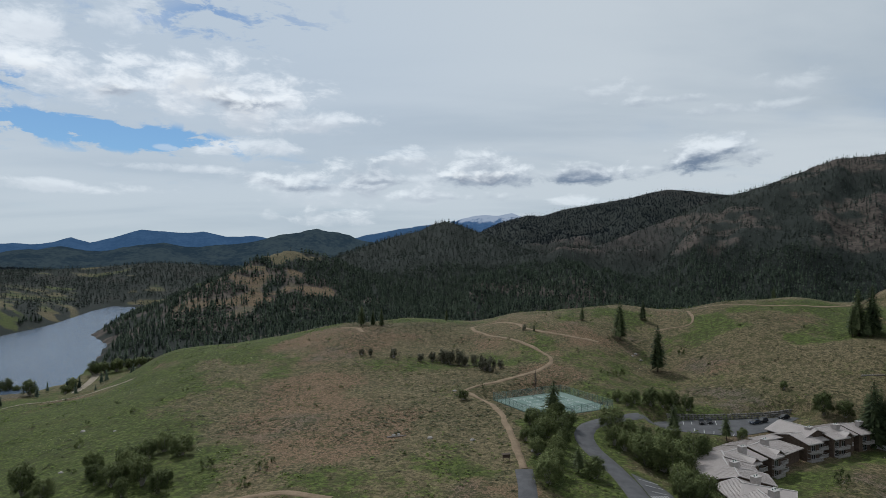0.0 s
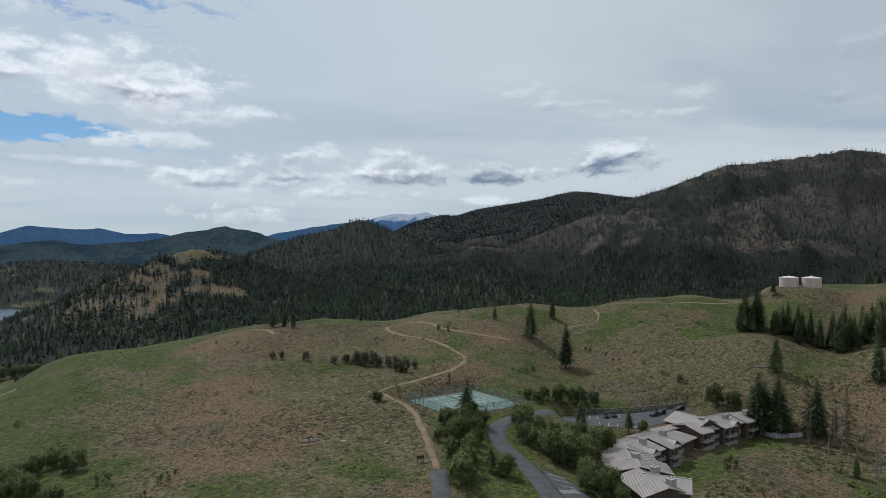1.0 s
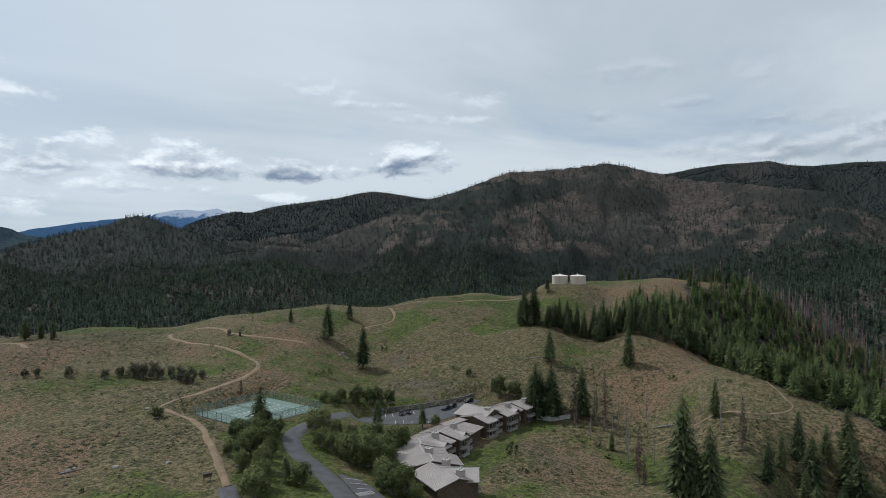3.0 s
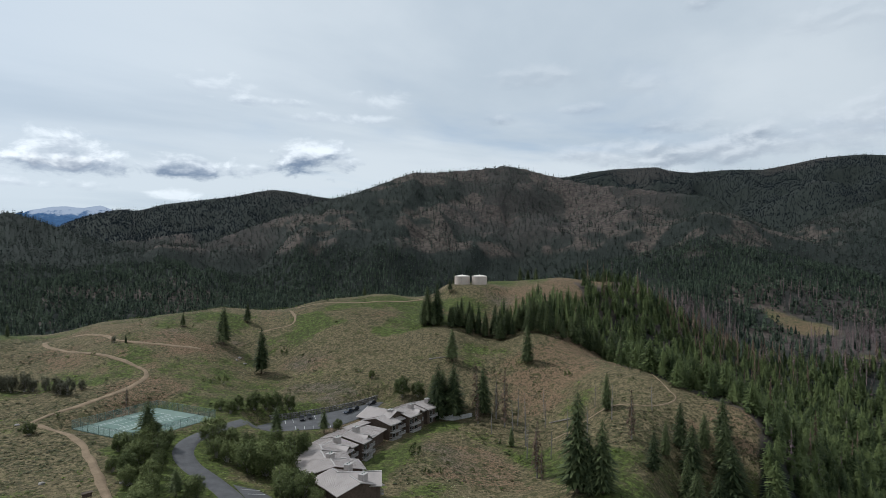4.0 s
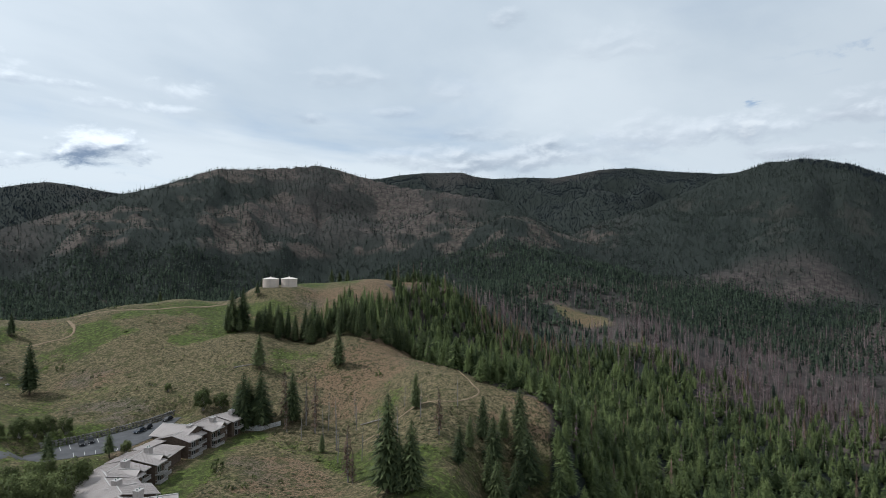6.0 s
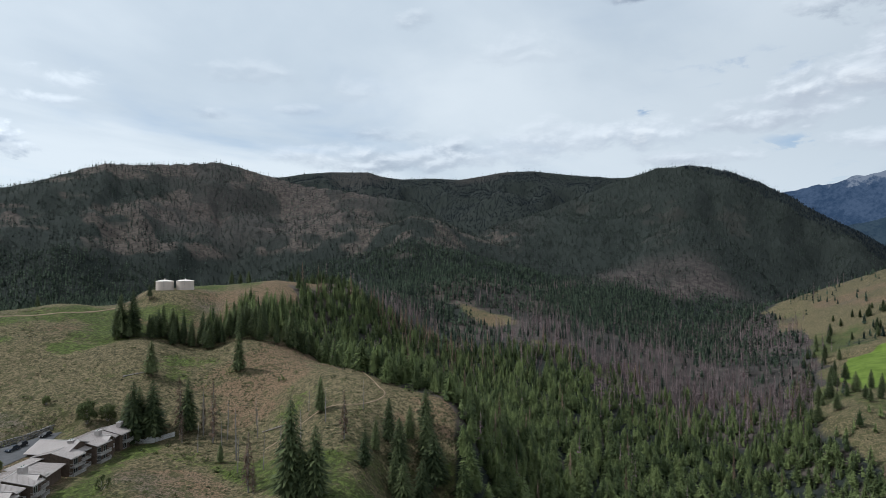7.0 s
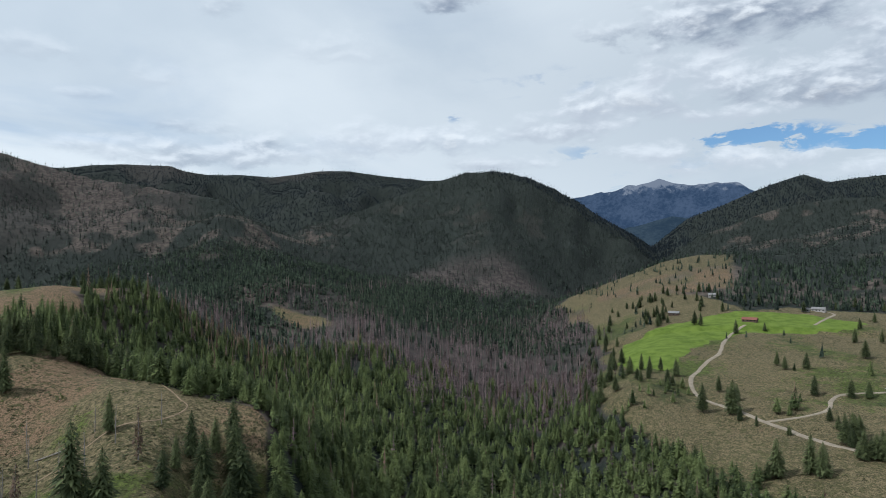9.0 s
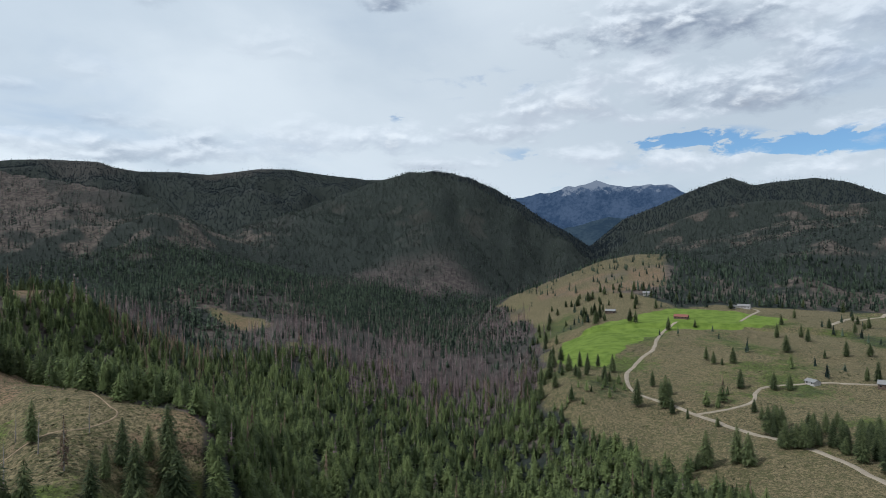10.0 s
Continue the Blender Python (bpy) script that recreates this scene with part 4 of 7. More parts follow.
for name, gap, spread, lo, hi in (("big_hill", 3.2, 22, 9, 19), ("north_ridge", 6.0, 30, 10, 20), ("back_range", 7.0, 40, 12, 22), ("dark_hill", 4.5, 25, 8, 17), ("right_hills", 6.0, 30, 9, 18), ("shoulder_hill", 8.0, 30, 8, 15)):
    x, y = along_crest(name, gap, spread)
    bare_tree = rng.random(len(x)) < (0.6 if name in ("big_hill", "north_ridge") else 0.35)
    scatter("crest_snags", SNAG_FAR, x[bare_tree], y[bare_tree], rng.uniform(lo, hi, bare_tree.sum()), np.full(bare_tree.sum(), 1.5), DARK_CHAR, "burnt snags standing along a mountain crest", "dead trees", soft=False)
    scatter("crest_firs", REMOTE, x[~bare_tree], y[~bare_tree], rng.uniform(lo, hi, (~bare_tree).sum()) * 0.85, rng.uniform(0.9, 1.4, (~bare_tree).sum()), HAZED_HIGH_FIR, "firs standing along a mountain crest, haze and cloud shade in their colour", "woods", soft=False)
EDGE_BRUSH = foliage("edge_brush_leaves", (0.034, 0.048, 0.016), (0.120, 0.150, 0.050))

# ---------------------------------------------------------------- building helpers


def part(name, bm, mat, parent=None, label=""):
    me = bpy.data.meshes.new(name)
    bm.to_mesh(me)
    bm.free()
    me.materials.append(mat)
    ob = new(name, me)
    if parent:
        ob.parent = parent
    if label:
        tagged(ob, label)
    return ob


def thing(name, m, label, category, group=""):
    ob = new(name)
    ob.matrix_basis = m
    return tagged(ob, label, category, group)


def box(bm, x0, x1, y0, y1, z0, z1):
    vs = [bm.verts.new((x, y, z)) for z in (z0, z1) for x, y in ((x0, y0), (x1, y0), (x1, y1), (x0, y1))]
    for f in ((3, 2, 1, 0), (4, 5, 6, 7), (0, 1, 5, 4), (1, 2, 6, 5), (2, 3, 7, 6), (3, 0, 4, 7)):
        bm.faces.new([vs[i] for i in f])
    return vs


def slab(bm, ring, thick):
    """A flat or sloped plate of that thickness under a ring of points."""
    top = [bm.verts.new(p) for p in ring]
    low = [bm.verts.new((p[0], p[1], p[2] - thick)) for p in ring]
    bm.faces.new(top)
    bm.faces.new(low[::-1])
    for i in range(len(ring)):
        j = (i + 1) % len(ring)
        bm.faces.new((top[j], top[i], low[i], low[j]))


def tube(bm, a, b, r0, r1, sides=6):
    a, b = Vector(a), Vector(b)
    q = (b - a).to_track_quat("Z", "Y")
    rings = []
    for p, r in ((a, r0), (b, r1)):
        rings.append([bm.verts.new(p + q @ Vector((r * math.cos(6.2832 * k / sides), r * math.sin(6.2832 * k / sides), 0))) for k in range(sides)])
    for k in range(sides):
        j = (k + 1) % sides
        bm.faces.new((rings[0][k], rings[0][j], rings[1][j], rings[1][k]))
    bm.faces.new(rings[0][::-1])
    bm.faces.new(rings[1])


def gz(x, y):
    return float(ground_z(np.array([x]), np.array([y]))[0])


def spline(points, gap=2.0):
    """A smooth line through points, with a point about every gap metres."""
    p = np.array(points, float)
    p = np.vstack([2 * p[0] - p[1], p, 2 * p[-1] - p[-2]])
    out = []
    for i in range(1, len(p) - 2):
        n = max(2, int(np.hypot(*(p[i + 1] - p[i])) / gap))
        for t in np.arange(n) / n:
            out.append(0.5 * (2 * p[i] + (p[i + 1] - p[i - 1]) * t + (2 * p[i - 1] - 5 * p[i] + 4 * p[i + 1] - p[i + 2]) * t * t + (3 * p[i] - p[i - 1] - 3 * p[i + 1] + p[i + 2]) * t**3))
    out.append(p[-2])
    return np.array(out)


WAYS = []


def ribbon(name, points, width, mat, label, category, lift=0.12, gap=2.0, ragged=0.0, kind="structure"):
    """A way laid over the ground, with a slight camber and sunk edges."""
    c = spline(points, gap)
    WAYS.append((c, width))
    t = np.gradient(c, axis=0)
    t /= np.hypot(t[:, 0], t[:, 1])[:, None] + 1e-9
    n = np.stack([-t[:, 1], t[:, 0]], -1)
    rows = []
    for s, up in ((-0.56, -0.35), (-0.5, 0.0), (-0.2, 0.05), (0.2, 0.05), (0.5, 0.0), (0.56, -0.35)):
        w = width * (1 + ragged * fbm(c[:, 0] + 40 * s, c[:, 1], 9, 3, 77)) if abs(s) > 0.4 else width
        q = c + n * np.reshape(s * w, (-1, 1))
        rows.append(np.column_stack([q, ground_z(q[:, 0], q[:, 1]) + lift + up]))
    v = np.stack(rows, 1)
    k, m = v.shape[:2]
    i, j = np.meshgrid(np.arange(k - 1), np.arange(m - 1), indexing="ij")
    f = np.stack([i * m + j, (i + 1) * m + j, (i + 1) * m + j + 1, i * m + j + 1], -1).reshape(-1, 4)
    ob = mesh_object(name, v.reshape(-1, 3), f[:, ::-1], mat, smooth=True)
    return tagged(ob, label, category, kind=kind)


DIRT = simple("trail_dirt", (0.190, 0.142, 0.096), 0.95, 0.25, 0.25, specular=0.1)
GRAVEL = simple("gravel_road", (0.225, 0.192, 0.150), 0.95, 0.2, 0.2, specular=0.1)
ASPHALT = simple("weathered_asphalt", (0.078, 0.078, 0.082), 0.9, 0.22, 0.35, specular=0.2)
PAINT = simple("road_paint", (0.34, 0.34, 0.33), 0.8, 0.15, 3.0)
COURT_WHITE = simple("court_line_paint", (0.38, 0.41, 0.40), 0.8, 0.1, 3.0)
COURT_GREEN = simple("court_green", (0.135, 0.190, 0.165), 0.85, 0.10, 0.3)
COURT_DARK = simple("court_inner_green", (0.105, 0.160, 0.138), 0.85, 0.10, 0.3)
FENCE_STEEL = simple("fence_steel", (0.11, 0.16, 0.14), 0.6, 0.1, 2.0)
ROOF = simple("grey_metal_roof", (0.325, 0.288, 0.272), 0.55, 0.10, 0.25, specular=0.4)
SIDING = simple("brown_shingle_siding", (0.085, 0.060, 0.045), 0.9, 0.3, 1.2, bump=0.3)
TRIM = simple("grey_painted_trim", (0.34, 0.32, 0.305), 0.75, 0.15, 2.0)
STUCCO = simple("chimney_siding", (0.36, 0.325, 0.305), 0.85, 0.12, 1.5)
RAIL = simple("weathered_rail", (0.27, 0.25, 0.235), 0.8, 0.2, 2.0)
STONE = simple("wall_stone", (0.130, 0.120, 0.112), 0.95, 0.35, 0.9, bump=0.4, per_object=0.35)
ROCK = simple("field_rock", (0.26, 0.24, 0.22), 0.95, 0.3, 0.8, bump=0.4)
TANK_STEEL = simple("tank_paint", (0.52, 0.44, 0.385), 0.6, 0.06, 0.3)
TANK_TOP = simple("tank_roof_paint", (0.66, 0.60, 0.55), 0.6, 0.06, 0.3)
BARK = simple("bark", (0.085, 0.065, 0.050), 0.95, 0.35, 2.0, bump=0.5)
PALE_BARK = simple("pale_bark", (0.26, 0.235, 0.21), 0.9, 0.3, 2.0)
GREY_WOOD = simple("silver_dead_wood", (0.20, 0.18, 0.165), 0.9, 0.3, 1.5)
CAR_BLACK = simple("black_car_paint", (0.012, 0.012, 0.014), 0.6, 0.05, 2.0, specular=0.3)
CAR_BLUE = simple("dark_blue_car_paint", (0.022, 0.030, 0.045), 0.6, 0.05, 2.0, specular=0.3)
CAR_WHITE = simple("white_car_paint", (0.62, 0.63, 0.64), 0.5, 0.05, 2.0, specular=0.5)
RUBBER = simple("tyre_rubber", (0.015, 0.015, 0.015), 0.9, 0.1, 3.0)
WHITE_BOARD = simple("whitewashed_board", (0.42, 0.41, 0.40), 0.8, 0.2, 2.0, per_object=0.12)
RED_METAL = simple("red_barn_metal", (0.170, 0.065, 0.048), 0.7, 0.15, 0.8)
PALE_ROOF = simple("pale_metal_roof", (0.17, 0.168, 0.165), 0.6, 0.1, 0.8)


def glass_material():
    m, n = material("dark_window_glass")
    finish(n, (0.015, 0.018, 0.022), 0.08, specular=0.6)
    return m


GLASS = glass_material()
CAR_GLASS = simple("tinted_car_glass", (0.015, 0.018, 0.022), 0.55, 0.05, 2.0, specular=0.2)


def water_material():
    m, n = material("lake_water")
    at = n.add("ShaderNodeNewGeometry").outputs["Position"]
    ripple = n.noise(n.vmath("MULTIPLY", at, (0.05, 0.14, 1.0)), 1.0, 5.0, 0.6)
    c = n.mix(n.ramp(n.noise(at, 0.004, 3.0), 0.35, 0.65), (0.040, 0.062, 0.100), (0.055, 0.080, 0.120))
    finish(n, c, 0.25, ripple, 1.5, 0.35, specular=0.14)
    return m


# ---------------------------------------------------------------- lake and far ranges
bm = bmesh.new()
ring = [bm.verts.new((x, y, LAKE_LEVEL)) for x, y in LAKE_XY]
bm.faces.new(ring)
for v in ring:
    c = Vector((-720, 860, LAKE_LEVEL))
    v.co += (v.co - c).normalized() * 22
bmesh.ops.recalc_face_normals(bm, faces=bm.faces)
if bm.faces[:][0].normal.z < 0:
    bmesh.ops.reverse_faces(bm, faces=bm.faces)
tagged(part("water", bm, water_material()), "calm blue grey mountain lake", "lake", kind="structure")


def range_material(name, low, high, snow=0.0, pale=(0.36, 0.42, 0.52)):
    """A far range seen through miles of air: mostly the glow of the haze in front of it, painted as emission."""
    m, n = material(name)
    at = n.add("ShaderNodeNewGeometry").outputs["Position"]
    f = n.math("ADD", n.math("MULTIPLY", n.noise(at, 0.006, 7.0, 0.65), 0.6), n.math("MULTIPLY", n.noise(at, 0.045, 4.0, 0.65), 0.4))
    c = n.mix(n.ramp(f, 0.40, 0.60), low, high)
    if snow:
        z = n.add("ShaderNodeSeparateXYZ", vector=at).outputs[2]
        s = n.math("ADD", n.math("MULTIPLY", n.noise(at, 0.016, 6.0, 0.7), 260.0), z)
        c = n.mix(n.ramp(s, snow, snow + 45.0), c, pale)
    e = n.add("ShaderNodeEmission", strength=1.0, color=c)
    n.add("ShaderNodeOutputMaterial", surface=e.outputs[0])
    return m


def far_range(name, crest, low, high, label, snow=0.0, at=4720, pale=(0.36, 0.42, 0.52), jag=7.0):
    line = np.array(crest, float)
    b = np.arange(line[0, 0], line[-1, 0], 0.1)
    top = np.interp(b, line[:, 0], line[:, 1]) + jag * fbm(b * 80, b * 0, 120, 4, len(name))
    rows = []
    for k, (d, f) in enumerate(((at - 420, -0.4), (at - 270, 0.35), (at - 120, 0.72), (at, 1.0), (at + 130, 0.6))):
        x, y = flat(b, d)
        rows.append(np.column_stack([x, y, top * f + fbm(x, y, 300, 4, 88) * (18 if k in (1, 2) else 0)]))
    v = np.stack(rows, 1)
    n, m = v.shape[:2]
    i, j = np.meshgrid(np.arange(n - 1), np.arange(m - 1), indexing="ij")
    f = np.stack([i * m + j, (i + 1) * m + j, (i + 1) * m + j + 1, i * m + j + 1], -1).reshape(-1, 4)
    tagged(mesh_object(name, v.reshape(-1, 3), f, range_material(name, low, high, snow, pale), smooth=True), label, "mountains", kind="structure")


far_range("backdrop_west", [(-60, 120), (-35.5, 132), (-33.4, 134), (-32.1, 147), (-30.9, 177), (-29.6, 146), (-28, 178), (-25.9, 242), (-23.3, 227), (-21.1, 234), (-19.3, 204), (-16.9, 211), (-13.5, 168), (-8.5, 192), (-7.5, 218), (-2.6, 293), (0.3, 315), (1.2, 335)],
          (0.040, 0.085, 0.165), (0.055, 0.108, 0.200), "far forested mountains, blue haze painted into their glow")
far_range("backdrop_north", [(0.6, 300), (1.6, 345), (3.9, 380), (5.2, 371), (6.3, 387), (7.6, 353), (9.1, 293), (14, 200)], (0.050, 0.105, 0.210), (0.085, 0.155, 0.28), "far mountains with snow on their tops, blue haze painted in", 440)
far_range("backdrop_east", [(84, 300), (88.1, 415), (89.4, 490), (93.3, 547), (95.3, 580), (97, 617), (98.7, 571), (99.9, 567), (101.6, 586), (103, 560), (104.3, 503), (106.1, 438), (108.3, 372), (116, 250)], (0.030, 0.054, 0.100), (0.062, 0.092, 0.150), "far rocky peak streaked with snow, blue haze painted in", 655, pale=(0.17, 0.20, 0.255), jag=15.0)
far_range("backdrop_foothills", [(90, 150), (94, 228), (96, 262), (98, 300), (99.5, 285), (101, 262), (103, 240), (105, 220), (108, 160)], (0.024, 0.042, 0.066), (0.042, 0.064, 0.086), "forested foothills under the rocky peak, blue haze painted in", at=4050)

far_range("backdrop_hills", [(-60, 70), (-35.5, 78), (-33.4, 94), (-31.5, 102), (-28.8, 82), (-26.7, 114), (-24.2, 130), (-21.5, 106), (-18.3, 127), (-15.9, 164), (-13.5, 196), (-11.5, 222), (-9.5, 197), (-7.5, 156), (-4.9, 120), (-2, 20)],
          (0.024, 0.041, 0.058), (0.050, 0.070, 0.080), "forested hills beyond the lake, dark blue haze painted in", at=3650)

# ---------------------------------------------------------------- ways and paved ground
ribbon("trail", [(22.4, 172), (22.1, 185.1), (22, 208.3), (21.5, 226.6), (18.4, 239.9), (14, 250.9), (9.1, 259.5), (12.5, 264.5), (18.6, 267.9), (29, 274.2), (40.4, 284.3), (49.4, 295), (52.9, 304.5), (49.4, 317.6), (42.5, 331.1), (33.5, 347.5), (25.5, 367.4), (18.9, 386), (21.7, 402), (31.6, 400), (43.7, 381.2), (49.2, 357.9), (67.1, 341.5), (84, 336)], 2.2, DIRT, "pale dirt trail winding up the hill", "trail", ragged=0.5)
ribbon("trail", [(-66, 400), (-59.2, 398), (-52, 385), (-47.5, 369.3)], 2.4, DIRT, "short pale dirt trail over the crest", "trail", ragged=0.4)
ribbon("trail", [(124, 366), (133, 365.1), (141.9, 362.5), (147.4, 367.2), (151, 378), (153.8, 392)], 1.3, DIRT, "bare dirt path climbing to the crest", "trail", ragged=0.5)
ribbon("trail", [(160, 396), (172, 382), (185, 370), (199, 364), (216, 364), (233.5, 370), (252, 376), (266, 372)], 1.6, DIRT, "dirt track along the slope below the water tanks", "trail", ragged=0.4)
ribbon("trail", [(176, 176), (186, 170), (196.7, 164), (203.6, 154.5), (214.8, 151.8), (223, 153.5), (227.6, 160.9), (238, 174), (252, 192), (262, 210)], 0.7, DIRT, "narrow foot path doubling back on the spur", "trail", lift=0.08, ragged=0.4)
ribbon("trail", [(-66, 150), (-52, 158), (-40, 160), (-28, 156)], 2.2, DIRT, "dirt path at the foot of the bare knob", "trail", ragged=0.4)
ribbon("road", [(52, 128), (51, 142), (50.6, 156.8), (50.4, 172.2), (48.6, 184), (46.6, 196.1), (46.9, 207), (53, 219), (64, 227), (76, 232), (88, 233)], 6.0, ASPHALT, "grey asphalt lane through the groves", "road", lift=0.15)
ribbon("road", [(19.5, 128), (20.2, 140), (21, 152), (21.9, 162), (22.3, 171.5)], 4.6, ASPHALT, "grey asphalt spur road to the trail head", "road", lift=0.15)
ribbon("road", [(-330, 300), (-290, 322), (-246, 346), (-231, 354), (-215, 366), (-201, 376), (-185, 374)], 4.0, GRAVEL, "pale gravel road across the lower slope", "road", lift=0.2, ragged=0.2)
ribbon("road", [(-318, 540), (-330, 566), (-341.6, 599.6), (-352, 628), (-361, 650)], 7.0, GRAVEL, "pale road along the lake shore", "road", lift=0.25, gap=4)
ribbon("road", [(-470, 560), (-440, 580), (-415, 590), (-395, 592)], 7.0, GRAVEL, "pale road end beside the lake", "road", lift=0.25, gap=4)
ribbon("road", [(300, -168), (326.1, -168), (360.9, -163), (386.8, -152.8), (409.2, -139), (450.6, -116.7), (486.2, -100.1), (516, -86), (552, -88), (582, -99), (611.2, -111.7), (642.6, -128.6), (702.6, -147), (755, -170), (770, -184)], 3.4, GRAVEL, "pale gravel farm road through pasture", "road", lift=0.2, gap=4, ragged=0.25)
ribbon("road", [(450.6, -116.7), (455.1, -140.4), (466, -160), (488.6, -170.2), (499.5, -183.2), (507.2, -214.6), (500, -246), (494, -272)], 2.6, GRAVEL, "gravel branch road to the farmstead", "road", lift=0.2, gap=4, ragged=0.25)
ribbon("road", [(768, -253.9), (797.6, -272), (850, -304), (872, -304), (887.2, -296)], 3.2, GRAVEL, "gravel drive up to a farm house", "road", lift=0.25, gap=5)
ribbon("road", [(755.7, -347), (828.6, -407.2), (900, -490)], 4.5, GRAVEL, "gravel track beyond the fields", "road", lift=0.25, gap=5)

bm = bmesh.new()
slab(bm, [(x, y, -4.86) for x, y in [(70, 237), (78, 230), (90, 224), (104, 219.5), (117, 225.5), (129, 234.5), (140, 245), (136, 247), (126, 244.2), (105, 241), (95, 241)]][::1], 0.5)
bmesh.ops.recalc_face_normals(bm, faces=bm.faces)
lot = tagged(part("parking_lot", bm, ASPHALT), "grey asphalt parking lot with faded stall lines", "parking lot", kind="structure")


def stripe(a, b, width, z, mat, parent, name="stripe"):
    a, b = Vector((*a, z)), Vector((*b, z))
    n = (b - a).normalized().cross(Vector((0, 0, 1))) * width / 2
    bm = bmesh.new()
    slab(bm, [a + n, b + n, b - n, a - n], 0.02)
    bmesh.ops.recalc_face_normals(bm, faces=bm.faces)
    return part(name, bm, mat, parent)


for k in range(5):
    stripe((92.5 + 3.1 * k, 240.2), (90.8 + 3.1 * k, 234.9), 0.22, -4.835, PAINT, lot)
for k in range(6):
    stripe((92.6 + 2.9 * k, 229.6 - 1.7 * k), (91.0 + 2.9 * k, 225.0 - 1.2 * k), 0.22, -4.835, PAINT, lot)

# near stalls beside the lane
apron_pts = [(54.0, 152), (61.5, 157), (60.5, 166), (58.2, 173), (53.6, 178)]
bm = bmesh.new()
top = [bm.verts.new((x, y, gz(x, y) + 0.2)) for x, y in apron_pts]
bm.faces.new(top)
bmesh.ops.recalc_face_normals(bm, faces=bm.faces)
bmesh.ops.subdivide_edges(bm, edges=bm.edges[:], cuts=4, use_grid_fill=True)
bmesh.ops.triangulate(bm, faces=bm.faces[:])
for v in bm.verts:
    v.co.z = gz(v.co.x, v.co.y) + 0.22
apron = tagged(part("parking_lot", bm, ASPHALT), "small asphalt parking apron beside the lane", "parking lot", kind="structure")


def ground_stripe(a, b, width, parent, lift=0.27):
    bm = bmesh.new()
    a, b = Vector(a), Vector(b)
    t = (b - a).normalized()
    n = Vector((-t.y, t.x)) * width / 2
    ring = [bm.verts.new((p.x, p.y, gz(p.x, p.y) + lift)) for p in (a + n, b + n, b - n, a - n)]
    f = bm.faces.new(ring)
    bmesh.ops.recalc_face_normals(bm, faces=bm.faces)
    if f.normal.z < 0:
        bmesh.ops.reverse_faces(bm, faces=bm.faces)
    g = bmesh.ops.extrude_face_region(bm, geom=bm.faces[:])
    for v in g["geom"]:
        if isinstance(v, bmesh.types.BMVert):
            v.co.z -= 0.03
    bmesh.ops.recalc_face_normals(bm, faces=bm.faces)
    return part("stripe", bm, PAINT, parent)


for k in range(5):
    ground_stripe((54.6 + 0.5 * k, 174.0 - 4.2 * k), (59.2 + 0.25 * k, 171.4 - 3.4 * k), 0.2, apron)
for k in range(7):
    ground_stripe((54.2 + 0.75 * k, 162.2 + 0.25 * k), (54.9 + 0.75 * k, 160.2 + 0.25 * k), 0.35, apron)



def off_ways(x, y, room=0.8):
    """Whether places lie clear of roads, trails, courts, lots and the lodge."""
    ok = (edge_distance(x, y, COURT) > 1.5) & (edge_distance(x, y, LOT) > 0.5) & (edge_distance(x, y, apron_pts) > 0.8)
    for c, width in WAYS:
        near = (x > c[:, 0].min() - 8) & (x < c[:, 0].max() + 8) & (y > c[:, 1].min() - 8) & (y < c[:, 1].max() + 8)
        i = np.nonzero(near)[0]
        if len(i):
            gap = np.min(np.hypot(x[i][:, None] - c[None, :, 0], y[i][:, None] - c[None, :, 1]), 1)
            ok[i] &= gap > width / 2 + room
    return ok


# ---------------------------------------------------------------- tennis courts
cu, cv = Vector((0.888, 0.46, 0)), Vector((0.46, -0.888, 0))
CU, CV = 34.0, 32.0


def on_court(u, v, z):
    return Vector((20.6, 252.7, 0)) + cu * u + cv * v + Vector((0, 0, z))


def court_plate(name, u0, u1, v0, v1, z, thick, mat, parent, label=""):
    bm = bmesh.new()
    slab(bm, [on_court(u0, v0, z), on_court(u1, v0, z), on_court(u1, v1, z), on_court(u0, v1, z)], thick)
    bmesh.ops.recalc_face_normals(bm, faces=bm.faces)
    return part(name, bm, mat, parent, label)


def mesh_fence_material():
    m, n = material("chain_link")
    b = n.add("ShaderNodeBsdfPrincipled", base_color=(0.16, 0.22, 0.20, 1.0), roughness=0.6)
    t = n.add("ShaderNodeBsdfTransparent")
    at = n.add("ShaderNodeNewGeometry").outputs["Position"]
    f = n.ramp(n.noise(at, 3.0, 2.0), 0.3, 0.7, 0.10, 0.26)
    n.add("ShaderNodeOutputMaterial", surface=n.add("ShaderNodeMixShader", i0=f, i1=t.outputs[0], i2=b.outputs[0]).outputs[0])
    return m


